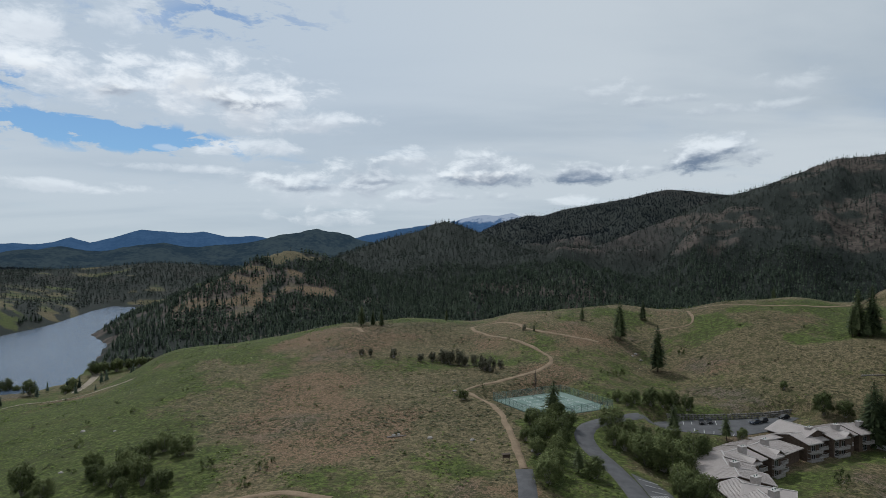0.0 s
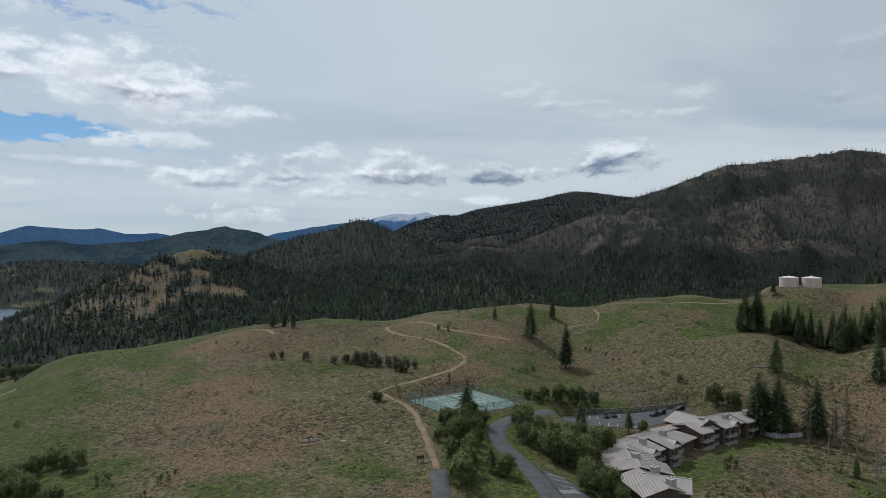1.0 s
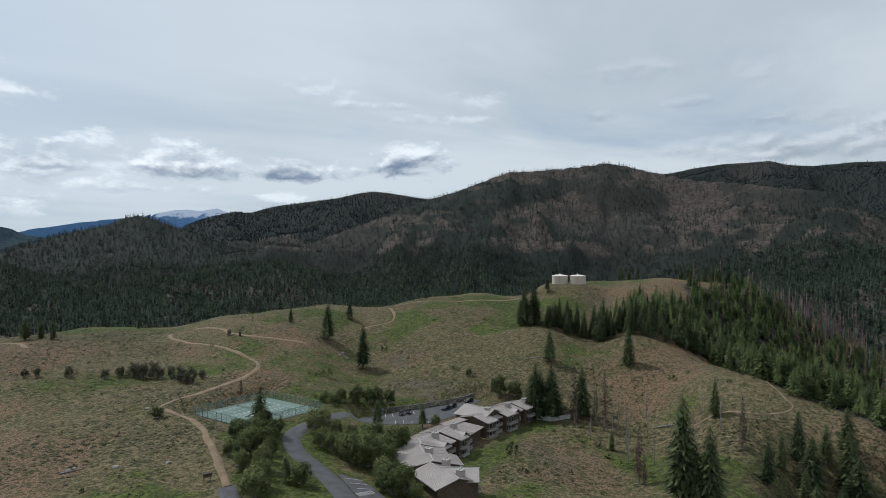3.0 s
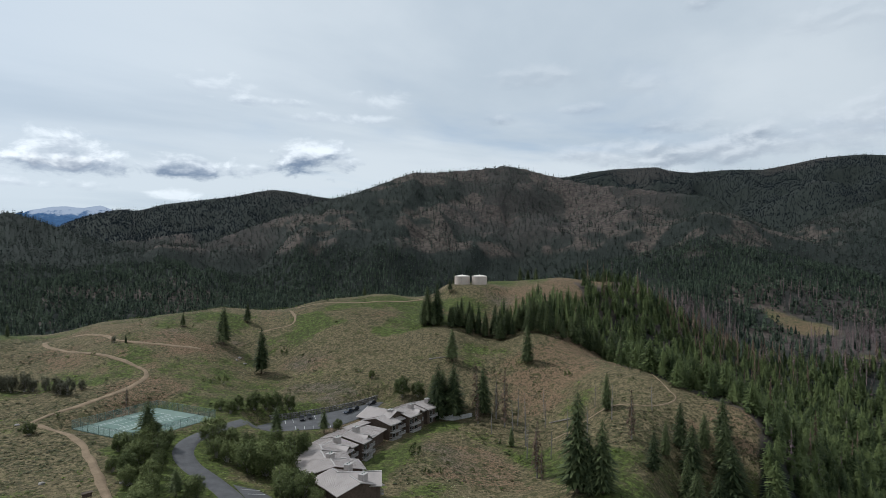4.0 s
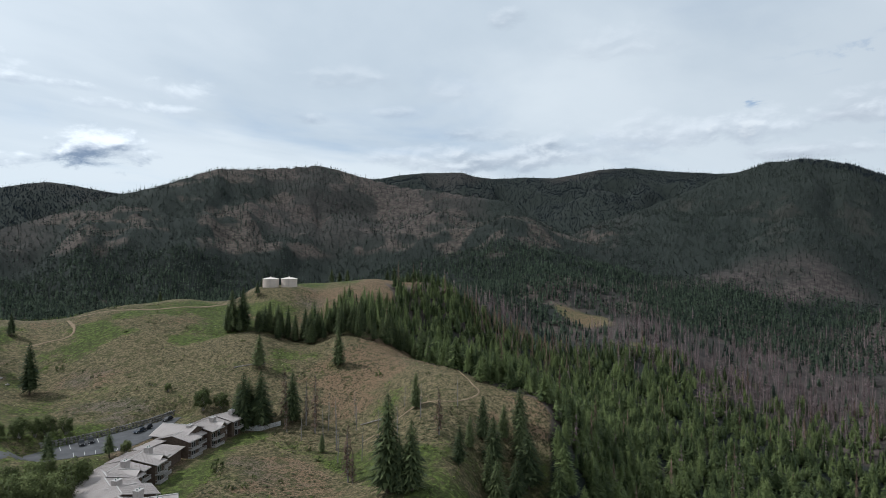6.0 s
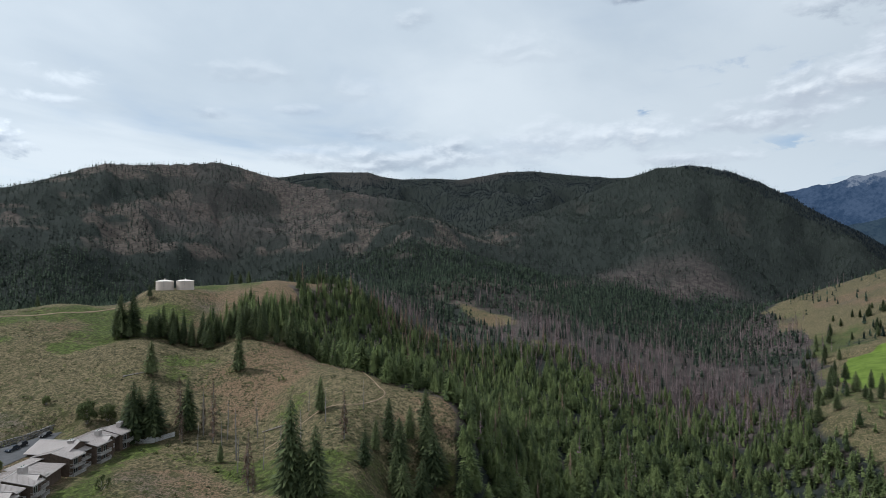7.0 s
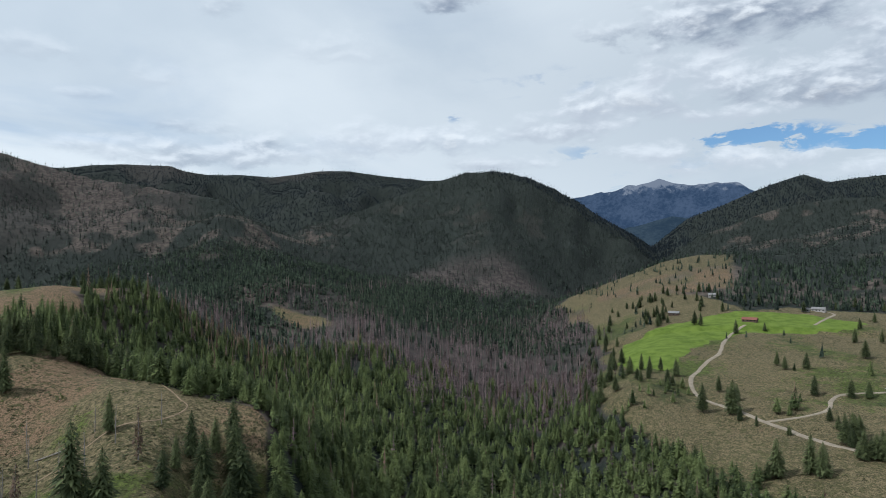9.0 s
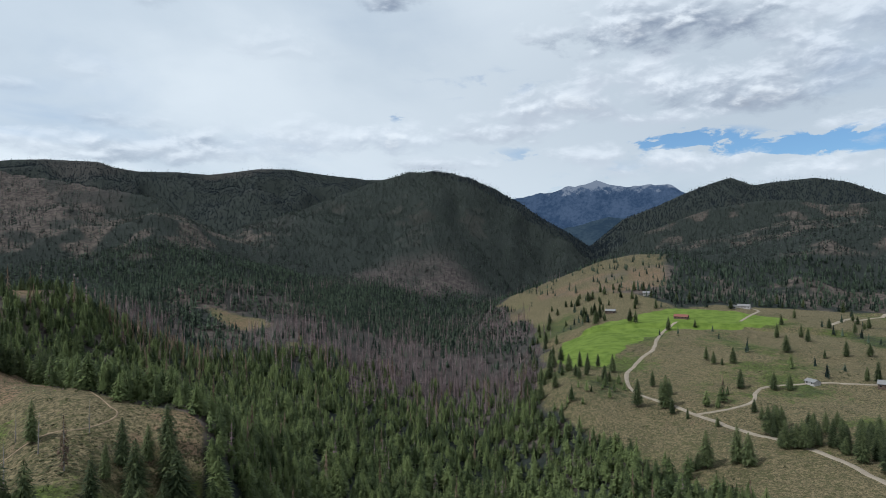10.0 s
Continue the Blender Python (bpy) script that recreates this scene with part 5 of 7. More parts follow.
LINK = mesh_fence_material()
courts = thing("tennis_courts", Matrix.Identity(4), "pair of fenced green tennis courts with white lines", "tennis court")
court_plate("slab", 0, CU, 0, CV, 0.16, 0.6, COURT_GREEN, courts)
for k in range(2):
    v0 = 3.6 + k * 14.0
    u0 = 5.1
    court_plate("playing_area", u0, u0 + 23.77, v0, v0 + 10.97, 0.175, 0.05, COURT_DARK, courts, "darker green playing surface")
    lines = [(0, 23.77, 0, 0.12), (0, 23.77, 10.85, 10.97), (0, 23.77, 1.37, 1.46), (0, 23.77, 9.51, 9.6), (0, 0.12, 0, 10.97), (23.65, 23.77, 0, 10.97), (5.49, 5.58, 1.37, 9.6), (18.2, 18.29, 1.37, 9.6), (5.49, 18.29, 5.44, 5.53)]
    for a, b, c, d in lines:
        court_plate("court_line", u0 + a - 0.06, u0 + b + 0.06, v0 + c - 0.07, v0 + d + 0.07, 0.19, 0.02, COURT_WHITE, courts)
    bm = bmesh.new()
    slab(bm, [on_court(u0 + 11.86, v0 - 0.5, 1.15), on_court(u0 + 11.92, v0 - 0.5, 1.15), on_court(u0 + 11.92, v0 + 11.5, 1.15), on_court(u0 + 11.86, v0 + 11.5, 1.15)], 0.98)
    bmesh.ops.recalc_face_normals(bm, faces=bm.faces)
    part("net", bm, LINK, courts, "dark green court net")
    for v in (v0 - 0.6, v0 + 11.6):
        bm = bmesh.new()
        tube(bm, on_court(u0 + 11.89, v, 0.1), on_court(u0 + 11.89, v, 1.3), 0.07, 0.07)
        part("net_post", bm, FENCE_STEEL, courts)


fence = thing("court_fence", Matrix.Identity(4), "tall green chain link fence round the tennis courts", "fence")
corners = [(0, 0), (CU, 0), (CU, CV), (0, CV)]
post_bm = bmesh.new()
tube(post_bm, (0, 0, -0.5), (0, 0, 3.1), 0.07, 0.06, 6)
post_me = bpy.data.meshes.new("post")
post_bm.to_mesh(post_me)
post_bm.free()
post_me.materials.append(FENCE_STEEL)
for (a, b), (c, d) in zip(corners, corners[1:] + corners[:1]):
    n = 11
    for k in range(n):
        p = on_court(a + (c - a) * k / n, b + (d - b) * k / n, 0.1)
        ob = new("post", post_me)
        ob.location = p
        ob.parent = fence
    for z in (0.25, 3.1):
        bm = bmesh.new()
        tube(bm, on_court(a, b, z), on_court(c, d, z), 0.04, 0.04, 5)
        part("fence_rail", bm, FENCE_STEEL, fence)
    bm = bmesh.new()
    p, q = on_court(a, b, 0.25), on_court(c, d, 0.25)
    side = (q - p).normalized().cross(Vector((0, 0, 1))) * 0.01
    slab(bm, [p + side + Vector((0, 0, 2.8)), q + side + Vector((0, 0, 2.8)), q - side + Vector((0, 0, 2.8)), p - side + Vector((0, 0, 2.8))], 2.8)
    bmesh.ops.recalc_face_normals(bm, faces=bm.faces)
    part("mesh", bm, LINK, fence, "green chain link mesh")

# ---------------------------------------------------------------- water tanks


def water_tank(x, y):
    z = gz(x, y) - 0.1
    t = thing("water_tank", Matrix.Translation((x, y, z)), "round pale beige steel water tank on the hill top", "water tank", "water tanks")
    r, h, s = 5.6, 6.0, 40
    bm = bmesh.new()
    rings = []
    for rr, zz in ((r, -0.4), (r, h * 0.33), (r + 0.03, h * 0.335), (r, h * 0.34), (r, h * 0.66), (r + 0.03, h * 0.665), (r, h * 0.67), (r, h)):
        rings.append([bm.verts.new((rr * math.cos(6.2832 * k / s), rr * math.sin(6.2832 * k / s), zz)) for k in range(s)])
    for lo, hi in zip(rings, rings[1:]):
        for k in range(s):
            bm.faces.new((lo[k], lo[(k + 1) % s], hi[(k + 1) % s], hi[k]))
    bm.faces.new(rings[0][::-1])
    bm.faces.new(rings[-1])
    part("shell", bm, TANK_STEEL, t)
    bm = bmesh.new()
    rings = []
    for rr, zz in ((r + 0.18, h - 0.12), (r + 0.18, h + 0.08), (r * 0.8, h + 0.42), (r * 0.5, h + 0.78), (r * 0.2, h + 0.96), (0.3, h + 1.0)):
        rings.append([bm.verts.new((rr * math.cos(6.2832 * k / s), rr * math.sin(6.2832 * k / s), zz)) for k in range(s)])
    for lo, hi in zip(rings, rings[1:]):
        for k in range(s):
            bm.faces.new((lo[k], lo[(k + 1) % s], hi[(k + 1) % s], hi[k]))
    bm.faces.new(rings[0][::-1])
    bm.faces.new(rings[-1])
    part("domed_roof", bm, TANK_TOP, t, "low domed paler roof")
    bm = bmesh.new()
    tube(bm, (0, 0, h + 0.9), (0, 0, h + 1.6), 0.3, 0.25, 10)
    tube(bm, (0, 0, h + 1.6), (0, 0, h + 1.75), 0.45, 0.4, 10)
    part("vent", bm, TANK_TOP, t)
    bm = bmesh.new()
    for dx in (-0.25, 0.25):
        tube(bm, (-r * 0.7 + dx, -r * 0.72 - 0.25, 0), (-r * 0.7 + dx, -r * 0.72 - 0.25, h + 0.4), 0.04, 0.04, 5)
    for k in range(18):
        tube(bm, (-r * 0.7 - 0.25, -r * 0.72 - 0.25, 0.3 + k * 0.34), (-r * 0.7 + 0.25, -r * 0.72 - 0.25, 0.3 + k * 0.34), 0.02, 0.02, 4)
    part("ladder", bm, TRIM, t)


water_tank(276.8, 368.6)
water_tank(286.8, 360.8)

# ---------------------------------------------------------------- lodge
lodge = thing("lodge", Matrix.Identity(4), "long two storey lodge with grey metal roofs, brown siding and balconies", "lodge")
EAVE, RISE, BASE = -4.0, 1.75, -10.2


def local(m, x, y, z):
    return m @ Vector((x, y, z))


def placed(bm, m):
    bmesh.ops.transform(bm, matrix=m, verts=bm.verts)
    bmesh.ops.recalc_face_normals(bm, faces=bm.faces)
    return bm


def roof_side(name, m, ring, parent, seam=0.6):
    """One metal roof slope: a plate with standing seams running down it. ring: eave start, eave end, ridge end, ridge start."""
    bm = bmesh.new()
    a, b, c, d = [Vector(p) for p in ring]
    slab(bm, [a, b, c, d], 0.22)
    plate = part(name, placed(bm, m), ROOF, parent)
    bm = bmesh.new()
    n = max(2, int((b - a).length / seam))
    for k in range(1, n):
        f = k / n
        p, q = a.lerp(b, f), d.lerp(c, f)
        t = (b - a).normalized() * 0.035
        up = Vector((0, 0, 0.07))
        vs = [bm.verts.new(v) for v in (p - t, p + t, q + t, q - t, p - t + up, p + t + up, q + t + up, q - t + up)]
        for f4 in ((4, 5, 6, 7), (0, 1, 5, 4), (1, 2, 6, 5), (2, 3, 7, 6), (3, 0, 4, 7)):
            bm.faces.new([vs[i] for i in f4])
    tagged(part("seam", placed(bm, m), ROOF, plate), kind="stuff")
    return plate


def window(m, x, z, w, h, parent, side=-1, y=0.0):
    bm = bmesh.new()
    for x0, x1, z0, z1 in ((x - w / 2 - 0.1, x + w / 2 + 0.1, z - 0.1, z), (x - w / 2 - 0.1, x + w / 2 + 0.1, z + h, z + h + 0.1), (x - w / 2 - 0.1, x - w / 2, z, z + h), (x + w / 2, x + w / 2 + 0.1, z, z + h), (x - 0.04, x + 0.04, z, z + h)):
        box(bm, x0, x1, y - 0.08, y + 0.1, z0, z1)
    frame_ob = part("window_frame", placed(bm, m), TRIM, parent)
    bm = bmesh.new()
    box(bm, x - w / 2, x + w / 2, y - 0.02, y + 0.05, z, z + h)
    part("pane", placed(bm, m), GLASS, frame_ob, "dark window glass")


def balcony(m, x0, x1, z, parent, out=1.7):
    bm = bmesh.new()
    box(bm, x0, x1, -out, 0.0, z - 0.22, z)
    deck = part("balcony", placed(bm, m), RAIL, parent, "grey wooden balcony with railing")
    bm = bmesh.new()
    for a, b, c, d in ((x0, x1, -out, -out + 0.08), (x0, x0 + 0.08, -out, 0), (x1 - 0.08, x1, -out, 0)):
        box(bm, a, b, c, d, z + 0.98, z + 1.08)
        box(bm, a, b, c, d, z + 0.1, z + 0.18)
    part("hand_rail", placed(bm, m), TRIM, deck)
    n = max(3, int((x1 - x0) / 0.32))
    bm = bmesh.new()
    for k in range(n + 1):
        x = x0 + 0.04 + (x1 - x0 - 0.08) * k / n
        box(bm, x - 0.05, x + 0.05, -out + 0.01, -out + 0.07, z + 0.18, z + 0.98)
    tagged(part("baluster", placed(bm, m), TRIM, deck), kind="stuff")


def chimney(x, y, top, parent, w=2.3):
    bm = bmesh.new()
    box(bm, -w / 2, w / 2, -w * 0.36, w * 0.36, -2.6, 0)
    stack = part("chimney", placed(bm, Matrix.Translation((x, y, top)) @ Matrix.Rotation(radians(28), 4, "Z")), STUCCO, parent, "boxed pale chimney with capped flues")
    bm = bmesh.new()
    box(bm, -w / 2 - 0.12, w / 2 + 0.12, -w * 0.36 - 0.12, w * 0.36 + 0.12, 0.0, 0.14)
    part("cap", placed(bm, Matrix.Translation((x, y, top)) @ Matrix.Rotation(radians(28), 4, "Z")), TRIM, stack)
    for dx in (-0.5, 0.5):
        bm = bmesh.new()
        tube(bm, (dx, 0, 0.14), (dx, 0, 0.5), 0.16, 0.16, 8)
        part("flue", placed(bm, Matrix.Translation((x, y, top)) @ Matrix.Rotation(radians(28), 4, "Z")), FENCE_STEEL, stack)


def wing(x, y, angle, length, depth, eave=EAVE, rise=RISE, over=1.1, ridge_at=0.5, base=BASE - 3.5, windows=True, balconies=(), gable_over=0.6):
    """A wing with its lawn front on local y = 0: walls, a gable roof along its length, windows and balconies."""
    m = Matrix.Translation((x, y, 0)) @ Matrix.Rotation(radians(angle), 4, "Z")
    inset = over
    y0, y1, ym = inset, depth - over, depth * ridge_at
    slope_f, slope_b = rise / ym, rise / (depth - ym)
    body = bmesh.new()
    zf, zb = eave + slope_f * inset - 0.24, eave + slope_b * over - 0.24
    zr = eave + rise - 0.26
    g0, g1 = gable_over, length - gable_over
    prof = [(y0, base), (y1, base), (y1, zb), (ym, zr), (y0, zf)]
    ra = [body.verts.new((g0, yy, zz)) for yy, zz in prof]
    rb = [body.verts.new((g1, yy, zz)) for yy, zz in prof]
    body.faces.new(ra)
    body.faces.new(rb[::-1])
    for i in range(5):
        j = (i + 1) % 5
        body.faces.new((ra[j], ra[i], rb[i], rb[j]))
    wall = part("wall", placed(body, m), SIDING, lodge, "dark brown shingled wall")
    roof_side("roof", m, [(0, 0, eave), (length, 0, eave), (length, ym, eave + rise), (0, ym, eave + rise)], lodge)
    roof_side("roof", m, [(length, depth, eave), (0, depth, eave), (0, ym, eave + rise), (length, ym, eave + rise)], lodge)
    bm = bmesh.new()
    box(bm, 0, length, ym - 0.2, ym + 0.2, eave + rise - 0.06, eave + rise + 0.09)
    part("ridge_cap", placed(bm, m), TRIM, lodge)
    bm = bmesh.new()
    box(bm, 0, length, -0.06, 0.06, eave - 0.34, eave - 0.02)
    part("fascia", placed(bm, m), TRIM, lodge)
    wm = m @ Matrix.Translation((0, y0, 0))
    if windows:
        n = max(1, int((g1 - g0) / 3.4))
        for k in range(n):
            cx = g0 + (g1 - g0) * (k + 0.5) / n
            for z in (BASE + 0.15, BASE + 2.95):
                window(wm, cx, z + 0.1, 1.9, 1.95, lodge)
    for a, b, z in balconies:
        balcony(wm, a, b, z, lodge)
    return m


def stepped(x, y, angle, parts, **more):
    """A row of units along one front, each set back or forward of its neighbour."""
    u = Vector((math.cos(radians(angle)), math.sin(radians(angle)), 0))
    v = Vector((-u.y, u.x, 0))
    for start, length, back, depth, eave, rise, decks in parts:
        p = Vector((x, y, 0)) + u * start + v * back
        wing(p.x, p.y, angle, length, depth, eave=eave, rise=rise, balconies=decks, **more)


HIGH, LOW_DECK = BASE + 2.8, BASE + 0.2
stepped(133.6, 212.6, 23.5, ((0.0, 8.2, -0.2, 15.6, EAVE + 0.1, 1.85, ((1.2, 7.0, HIGH), (1.2, 7.0, LOW_DECK))), (8.0, 6.6, 1.5, 13.6, EAVE - 0.12, 1.6, ((0.8, 3.4, HIGH),)), (14.4, 7.2, 0.3, 14.6, EAVE + 0.05, 1.75, ((2.2, 6.4, HIGH),))))
stepped(121.6, 208.6, 23.5, ((0.0, 7.2, -0.9, 14.6, EAVE - 0.25, 1.75, ((0.9, 6.4, HIGH), (0.6, 6.6, LOW_DECK))), (7.0, 6.0, 1.1, 12.8, EAVE - 0.45, 1.5, ((0.8, 5.0, HIGH), (0.8, 5.0, LOW_DECK)))))
stepped(101.6, 193.3, 33.0, ((0.0, 6.2, -1.1, 17.6, EAVE - 0.05, 1.85, ((0.8, 5.4, HIGH), (0.8, 5.4, LOW_DECK))), (6.0, 6.0, 0.9, 15.4, EAVE - 0.2, 1.65, ((0.8, 5.0, HIGH), (0.8, 5.3, LOW_DECK)))))
stepped(91.0, 185.8, 33.0, ((0.0, 6.6, -0.6, 18.0, EAVE - 0.15, 1.8, ((1.0, 5.6, HIGH), (1.0, 5.6, LOW_DECK))), (6.4, 6.3, 1.2, 16.0, EAVE - 0.3, 1.6, ((0.8, 5.2, HIGH), (0.8, 5.2, LOW_DECK)))))
stepped(90.0, 170.0, 76.0, ((0.0, 10.0, -1.2, 19.0, EAVE - 0.1, 1.95, ((3.0, 8.6, HIGH),)), (9.8, 8.0, 0.9, 17.2, EAVE - 0.3, 1.8, ((1.0, 6.6, HIGH), (1.0, 6.6, LOW_DECK))), (17.6, 6.4, -0.3, 18.4, EAVE - 0.18, 1.9, ())))
stepped(88.7, 155.6, 91.0, ((0.0, 9.0, -0.8, 15.0, EAVE - 0.35, 2.2, ((1.5, 7.6, HIGH),)), (8.8, 8.2, 0.9, 13.2, EAVE - 0.55, 2.0, ())))
# small cross gables over the steps of the front
for x, y, angle, length, depth, eave in ((143.4, 217.0, 113.5, 7.0, 5.0, EAVE + 0.12), (108.6, 198.0, 123.0, 7.0, 5.0, EAVE - 0.05), (97.2, 190.0, 123.0, 7.0, 5.2, EAVE - 0.1), (89.4, 181.2, 166.0, 8.0, 6.0, EAVE - 0.05)):
    wing(x, y, angle, length, depth, eave=eave, rise=1.5, over=0.7, windows=False)
# porch gable that reaches out over the entrance
wing(93.2, 164.0, 151.0, 13.0, 11.0, eave=EAVE + 0.15, rise=2.3, windows=False)
# rear cross wing with its gable to the lawn
wing(136.2, 218.1, 113.5, 15.0, 15.0, eave=EAVE + 0.1, rise=2.7, windows=False)
# low stone-faced link between the two halves
bm = bmesh.new()
box(bm, 0, 11.5, 2.5, 12.0, BASE - 3, EAVE - 1.9)
placed(bm, Matrix.Translation((112.2, 201.2, 0)) @ Matrix.Rotation(radians(36), 4, "Z"))
part("link", bm, SIDING, lodge, "lower brown link between the halves")
roof_side("roof", Matrix.Translation((112.2, 201.2, 0)) @ Matrix.Rotation(radians(36), 4, "Z"), [(-0.5, 1.2, EAVE - 1.7), (12.0, 1.2, EAVE - 1.7), (12.0, 12.5, EAVE - 0.7), (-0.5, 12.5, EAVE - 0.7)], lodge)
roof_side("roof", Matrix.Translation((107.0, 212.0, 0)) @ Matrix.Rotation(radians(24), 4, "Z"), [(0, 0, EAVE - 0.5), (17.0, 0, EAVE - 0.5), (17.0, 4.0, EAVE - 0.2), (0, 4.0, EAVE - 0.2)], lodge)
for p in ((2.0, 0.6), (8.0, 0.6), (15.0, 0.6), (2.0, 3.4), (8.0, 3.4), (15.0, 3.4)):
    bm = bmesh.new()
    box(bm, p[0] - 0.15, p[0] + 0.15, p[1] - 0.15, p[1] + 0.15, -9.0, EAVE - 0.55)
    part("porch_post", placed(bm, Matrix.Translation((107.0, 212.0, 0)) @ Matrix.Rotation(radians(24), 4, "Z")), TRIM, lodge)
for x, y, z in ((150.4, 225.3, -1.0), (139.2, 221.0, -1.0), (127.7, 217.6, -1.0), (104.8, 203.0, -1.0), (93.7, 195.2, -1.0), (84.4, 180.5, -1.0), (84.4, 168.4, -1.0), (84.0, 158.3, -0.9)):
    chimney(x, y, z, lodge)

# ---------------------------------------------------------------- stone wall, board fence, cars
wall_line = spline([(88, 243.6), (95, 242.4), (105, 242.2), (116, 243.4), (126, 245.2), (133, 247.6), (139, 250.4), (145, 251.5)], 1.15)
retaining = thing("retaining_wall", Matrix.Identity(4), "dry stacked dark stone retaining wall behind the parking lot", "stone wall")
stone_meshes = []
for k in range(7):
    r = random.Random(k)
    bm = bmesh.new()
    bmesh.ops.create_icosphere(bm, subdivisions=1, radius=0.5)
    for v in bm.verts:
        v.co = Vector((v.co.x * r.uniform(1.15, 1.5), v.co.y * 1.1, v.co.z * r.uniform(0.85, 1.05))) * r.uniform(0.9, 1.12)
        v.co.z = max(-0.4, min(0.4, v.co.z))
    me = bpy.data.meshes.new("stone")
    bm.to_mesh(me)
    bm.free()
    me.materials.append(STONE)
    stone_meshes.append(me)
rs = random.Random(5)
for i, (x, y) in enumerate(wall_line):
    for k in range(3):
        ob = new("stone", rs.choice(stone_meshes))
        ob.parent = retaining
        ob.matrix_basis = Matrix.Translation((x + rs.uniform(-0.15, 0.15), y + 0.25 * k + rs.uniform(-0.1, 0.1), -5.0 + 0.35 + 0.72 * k + rs.uniform(-0.08, 0.08))) @ Matrix.Rotation(rs.uniform(0, 6.28), 4, "Z")

board_fence = thing("board_fence", Matrix.Identity(4), "weathered pale board fence stepping down from the lodge end", "fence")
line = spline([(154.6, 226.0), (156.6, 222.5), (158.6, 219.0), (162.5, 216.6), (166.0, 213.5)], 0.42)
bm = bmesh.new()
box(bm, -0.19, 0.19, -0.03, 0.03, -0.3, 1.8)
board_me = bpy.data.meshes.new("board")
bm.to_mesh(board_me)
bm.free()
board_me.materials.append(WHITE_BOARD)
for k, (x, y) in enumerate(line[:-1]):
    ob = new("board", board_me)
    ob.parent = board_fence
    dx, dy = line[k + 1] - line[k]
    ob.matrix_basis = Matrix.Translation((x, y, gz(x, y))) @ Matrix.Rotation(math.atan2(dy, dx), 4, "Z")

bm = bmesh.new()
px, py = 159.5, 220.5
pz = gz(px, py)
tube(bm, (-1.3, 0, 1.3), (1.3, 0, 1.3), 0.62, 0.62, 14)
tube(bm, (-1.55, 0, 1.3), (-1.3, 0, 1.3), 0.35, 0.62, 14)
tube(bm, (1.3, 0, 1.3), (1.55, 0, 1.3), 0.62, 0.35, 14)
gas = thing("gas_tank", Matrix.Translation((px, py, pz)) @ Matrix.Rotation(0.4, 4, "Z"), "white horizontal gas tank behind the board fence", "gas tank")
part("vessel", bm, CAR_WHITE, gas)
for dx in (-0.8, 0.8):
    bm = bmesh.new()
    box(bm, dx - 0.12, dx + 0.12, -0.45, 0.45, -0.3, 0.8)
    part("saddle", bm, TRIM, gas)


def car(x, y, z, angle, paint, label, van=False):
    c = thing("car", Matrix.Translation((x, y, z)) @ Matrix.Rotation(radians(angle), 4, "Z"), label, "car", "parked cars")
    bm = bmesh.new()
    L, Wd = 4.7, 1.85
    prof = [(-L / 2, 0.35), (-L / 2, 0.85), (-L / 2 + 0.15, 1.0), (-0.95, 1.05), (L / 2 - 0.9, 1.0), (L / 2 - 0.1, 0.82), (L / 2, 0.6), (L / 2, 0.35)]
    a = [bm.verts.new((px, -Wd / 2, pz)) for px, pz in prof]
    b = [bm.verts.new((px, Wd / 2, pz)) for px, pz in prof]
    bm.faces.new(a)
    bm.faces.new(b[::-1])
    for i in range(len(prof)):
        j = (i + 1) % len(prof)
        bm.faces.new((a[j], a[i], b[i], b[j]))
    bmesh.ops.recalc_face_normals(bm, faces=bm.faces)
    bmesh.ops.bevel(bm, geom=bm.edges[:], offset=0.07, segments=2, affect="EDGES")
    part("body", bm, paint, c)
    bm = bmesh.new()
    lo = [(-L / 2 + 0.2, 1.0), (0.95, 1.0), (0.2, 1.62), (-L / 2 + (0.35 if van else 0.75), 1.62)]
    a = [bm.verts.new((px, -Wd / 2 + (0.08 if pz < 1.2 else 0.24), pz)) for px, pz in lo]
    b = [bm.verts.new((px, Wd / 2 - (0.08 if pz < 1.2 else 0.24), pz)) for px, pz in lo]
    bm.faces.new(a)
    bm.faces.new(b[::-1])
    for i in range(4):
        j = (i + 1) % 4
        bm.faces.new((a[j], a[i], b[i], b[j]))
    bmesh.ops.recalc_face_normals(bm, faces=bm.faces)
    part("cabin_glass", bm, CAR_GLASS, c, "dark tinted cabin windows")
    bm = bmesh.new()
    box(bm, -L / 2 + 0.8, 0.2, -Wd / 2 + 0.25, Wd / 2 - 0.25, 1.58, 1.68)
    part("roof_panel", bm, paint, c)
    for wx in (-1.45, 1.45):
        for wy in (-Wd / 2 + 0.1, Wd / 2 - 0.1):
            bm = bmesh.new()
            tube(bm, (wx, wy - 0.11, 0.34), (wx, wy + 0.11, 0.34), 0.34, 0.34, 14)
            tyre = part("tyre", bm, RUBBER, c)
            bm = bmesh.new()
            tube(bm, (wx, wy - 0.13, 0.34), (wx, wy + 0.13, 0.34), 0.19, 0.19, 10)
            part("rim", bm, TRIM, tyre)
    for wy in (-0.65, 0.65):
        bm = bmesh.new()
        box(bm, L / 2 - 0.12, L / 2 + 0.01, wy - 0.16, wy + 0.16, 0.62, 0.76)
        part("headlight", bm, CAR_WHITE, c)


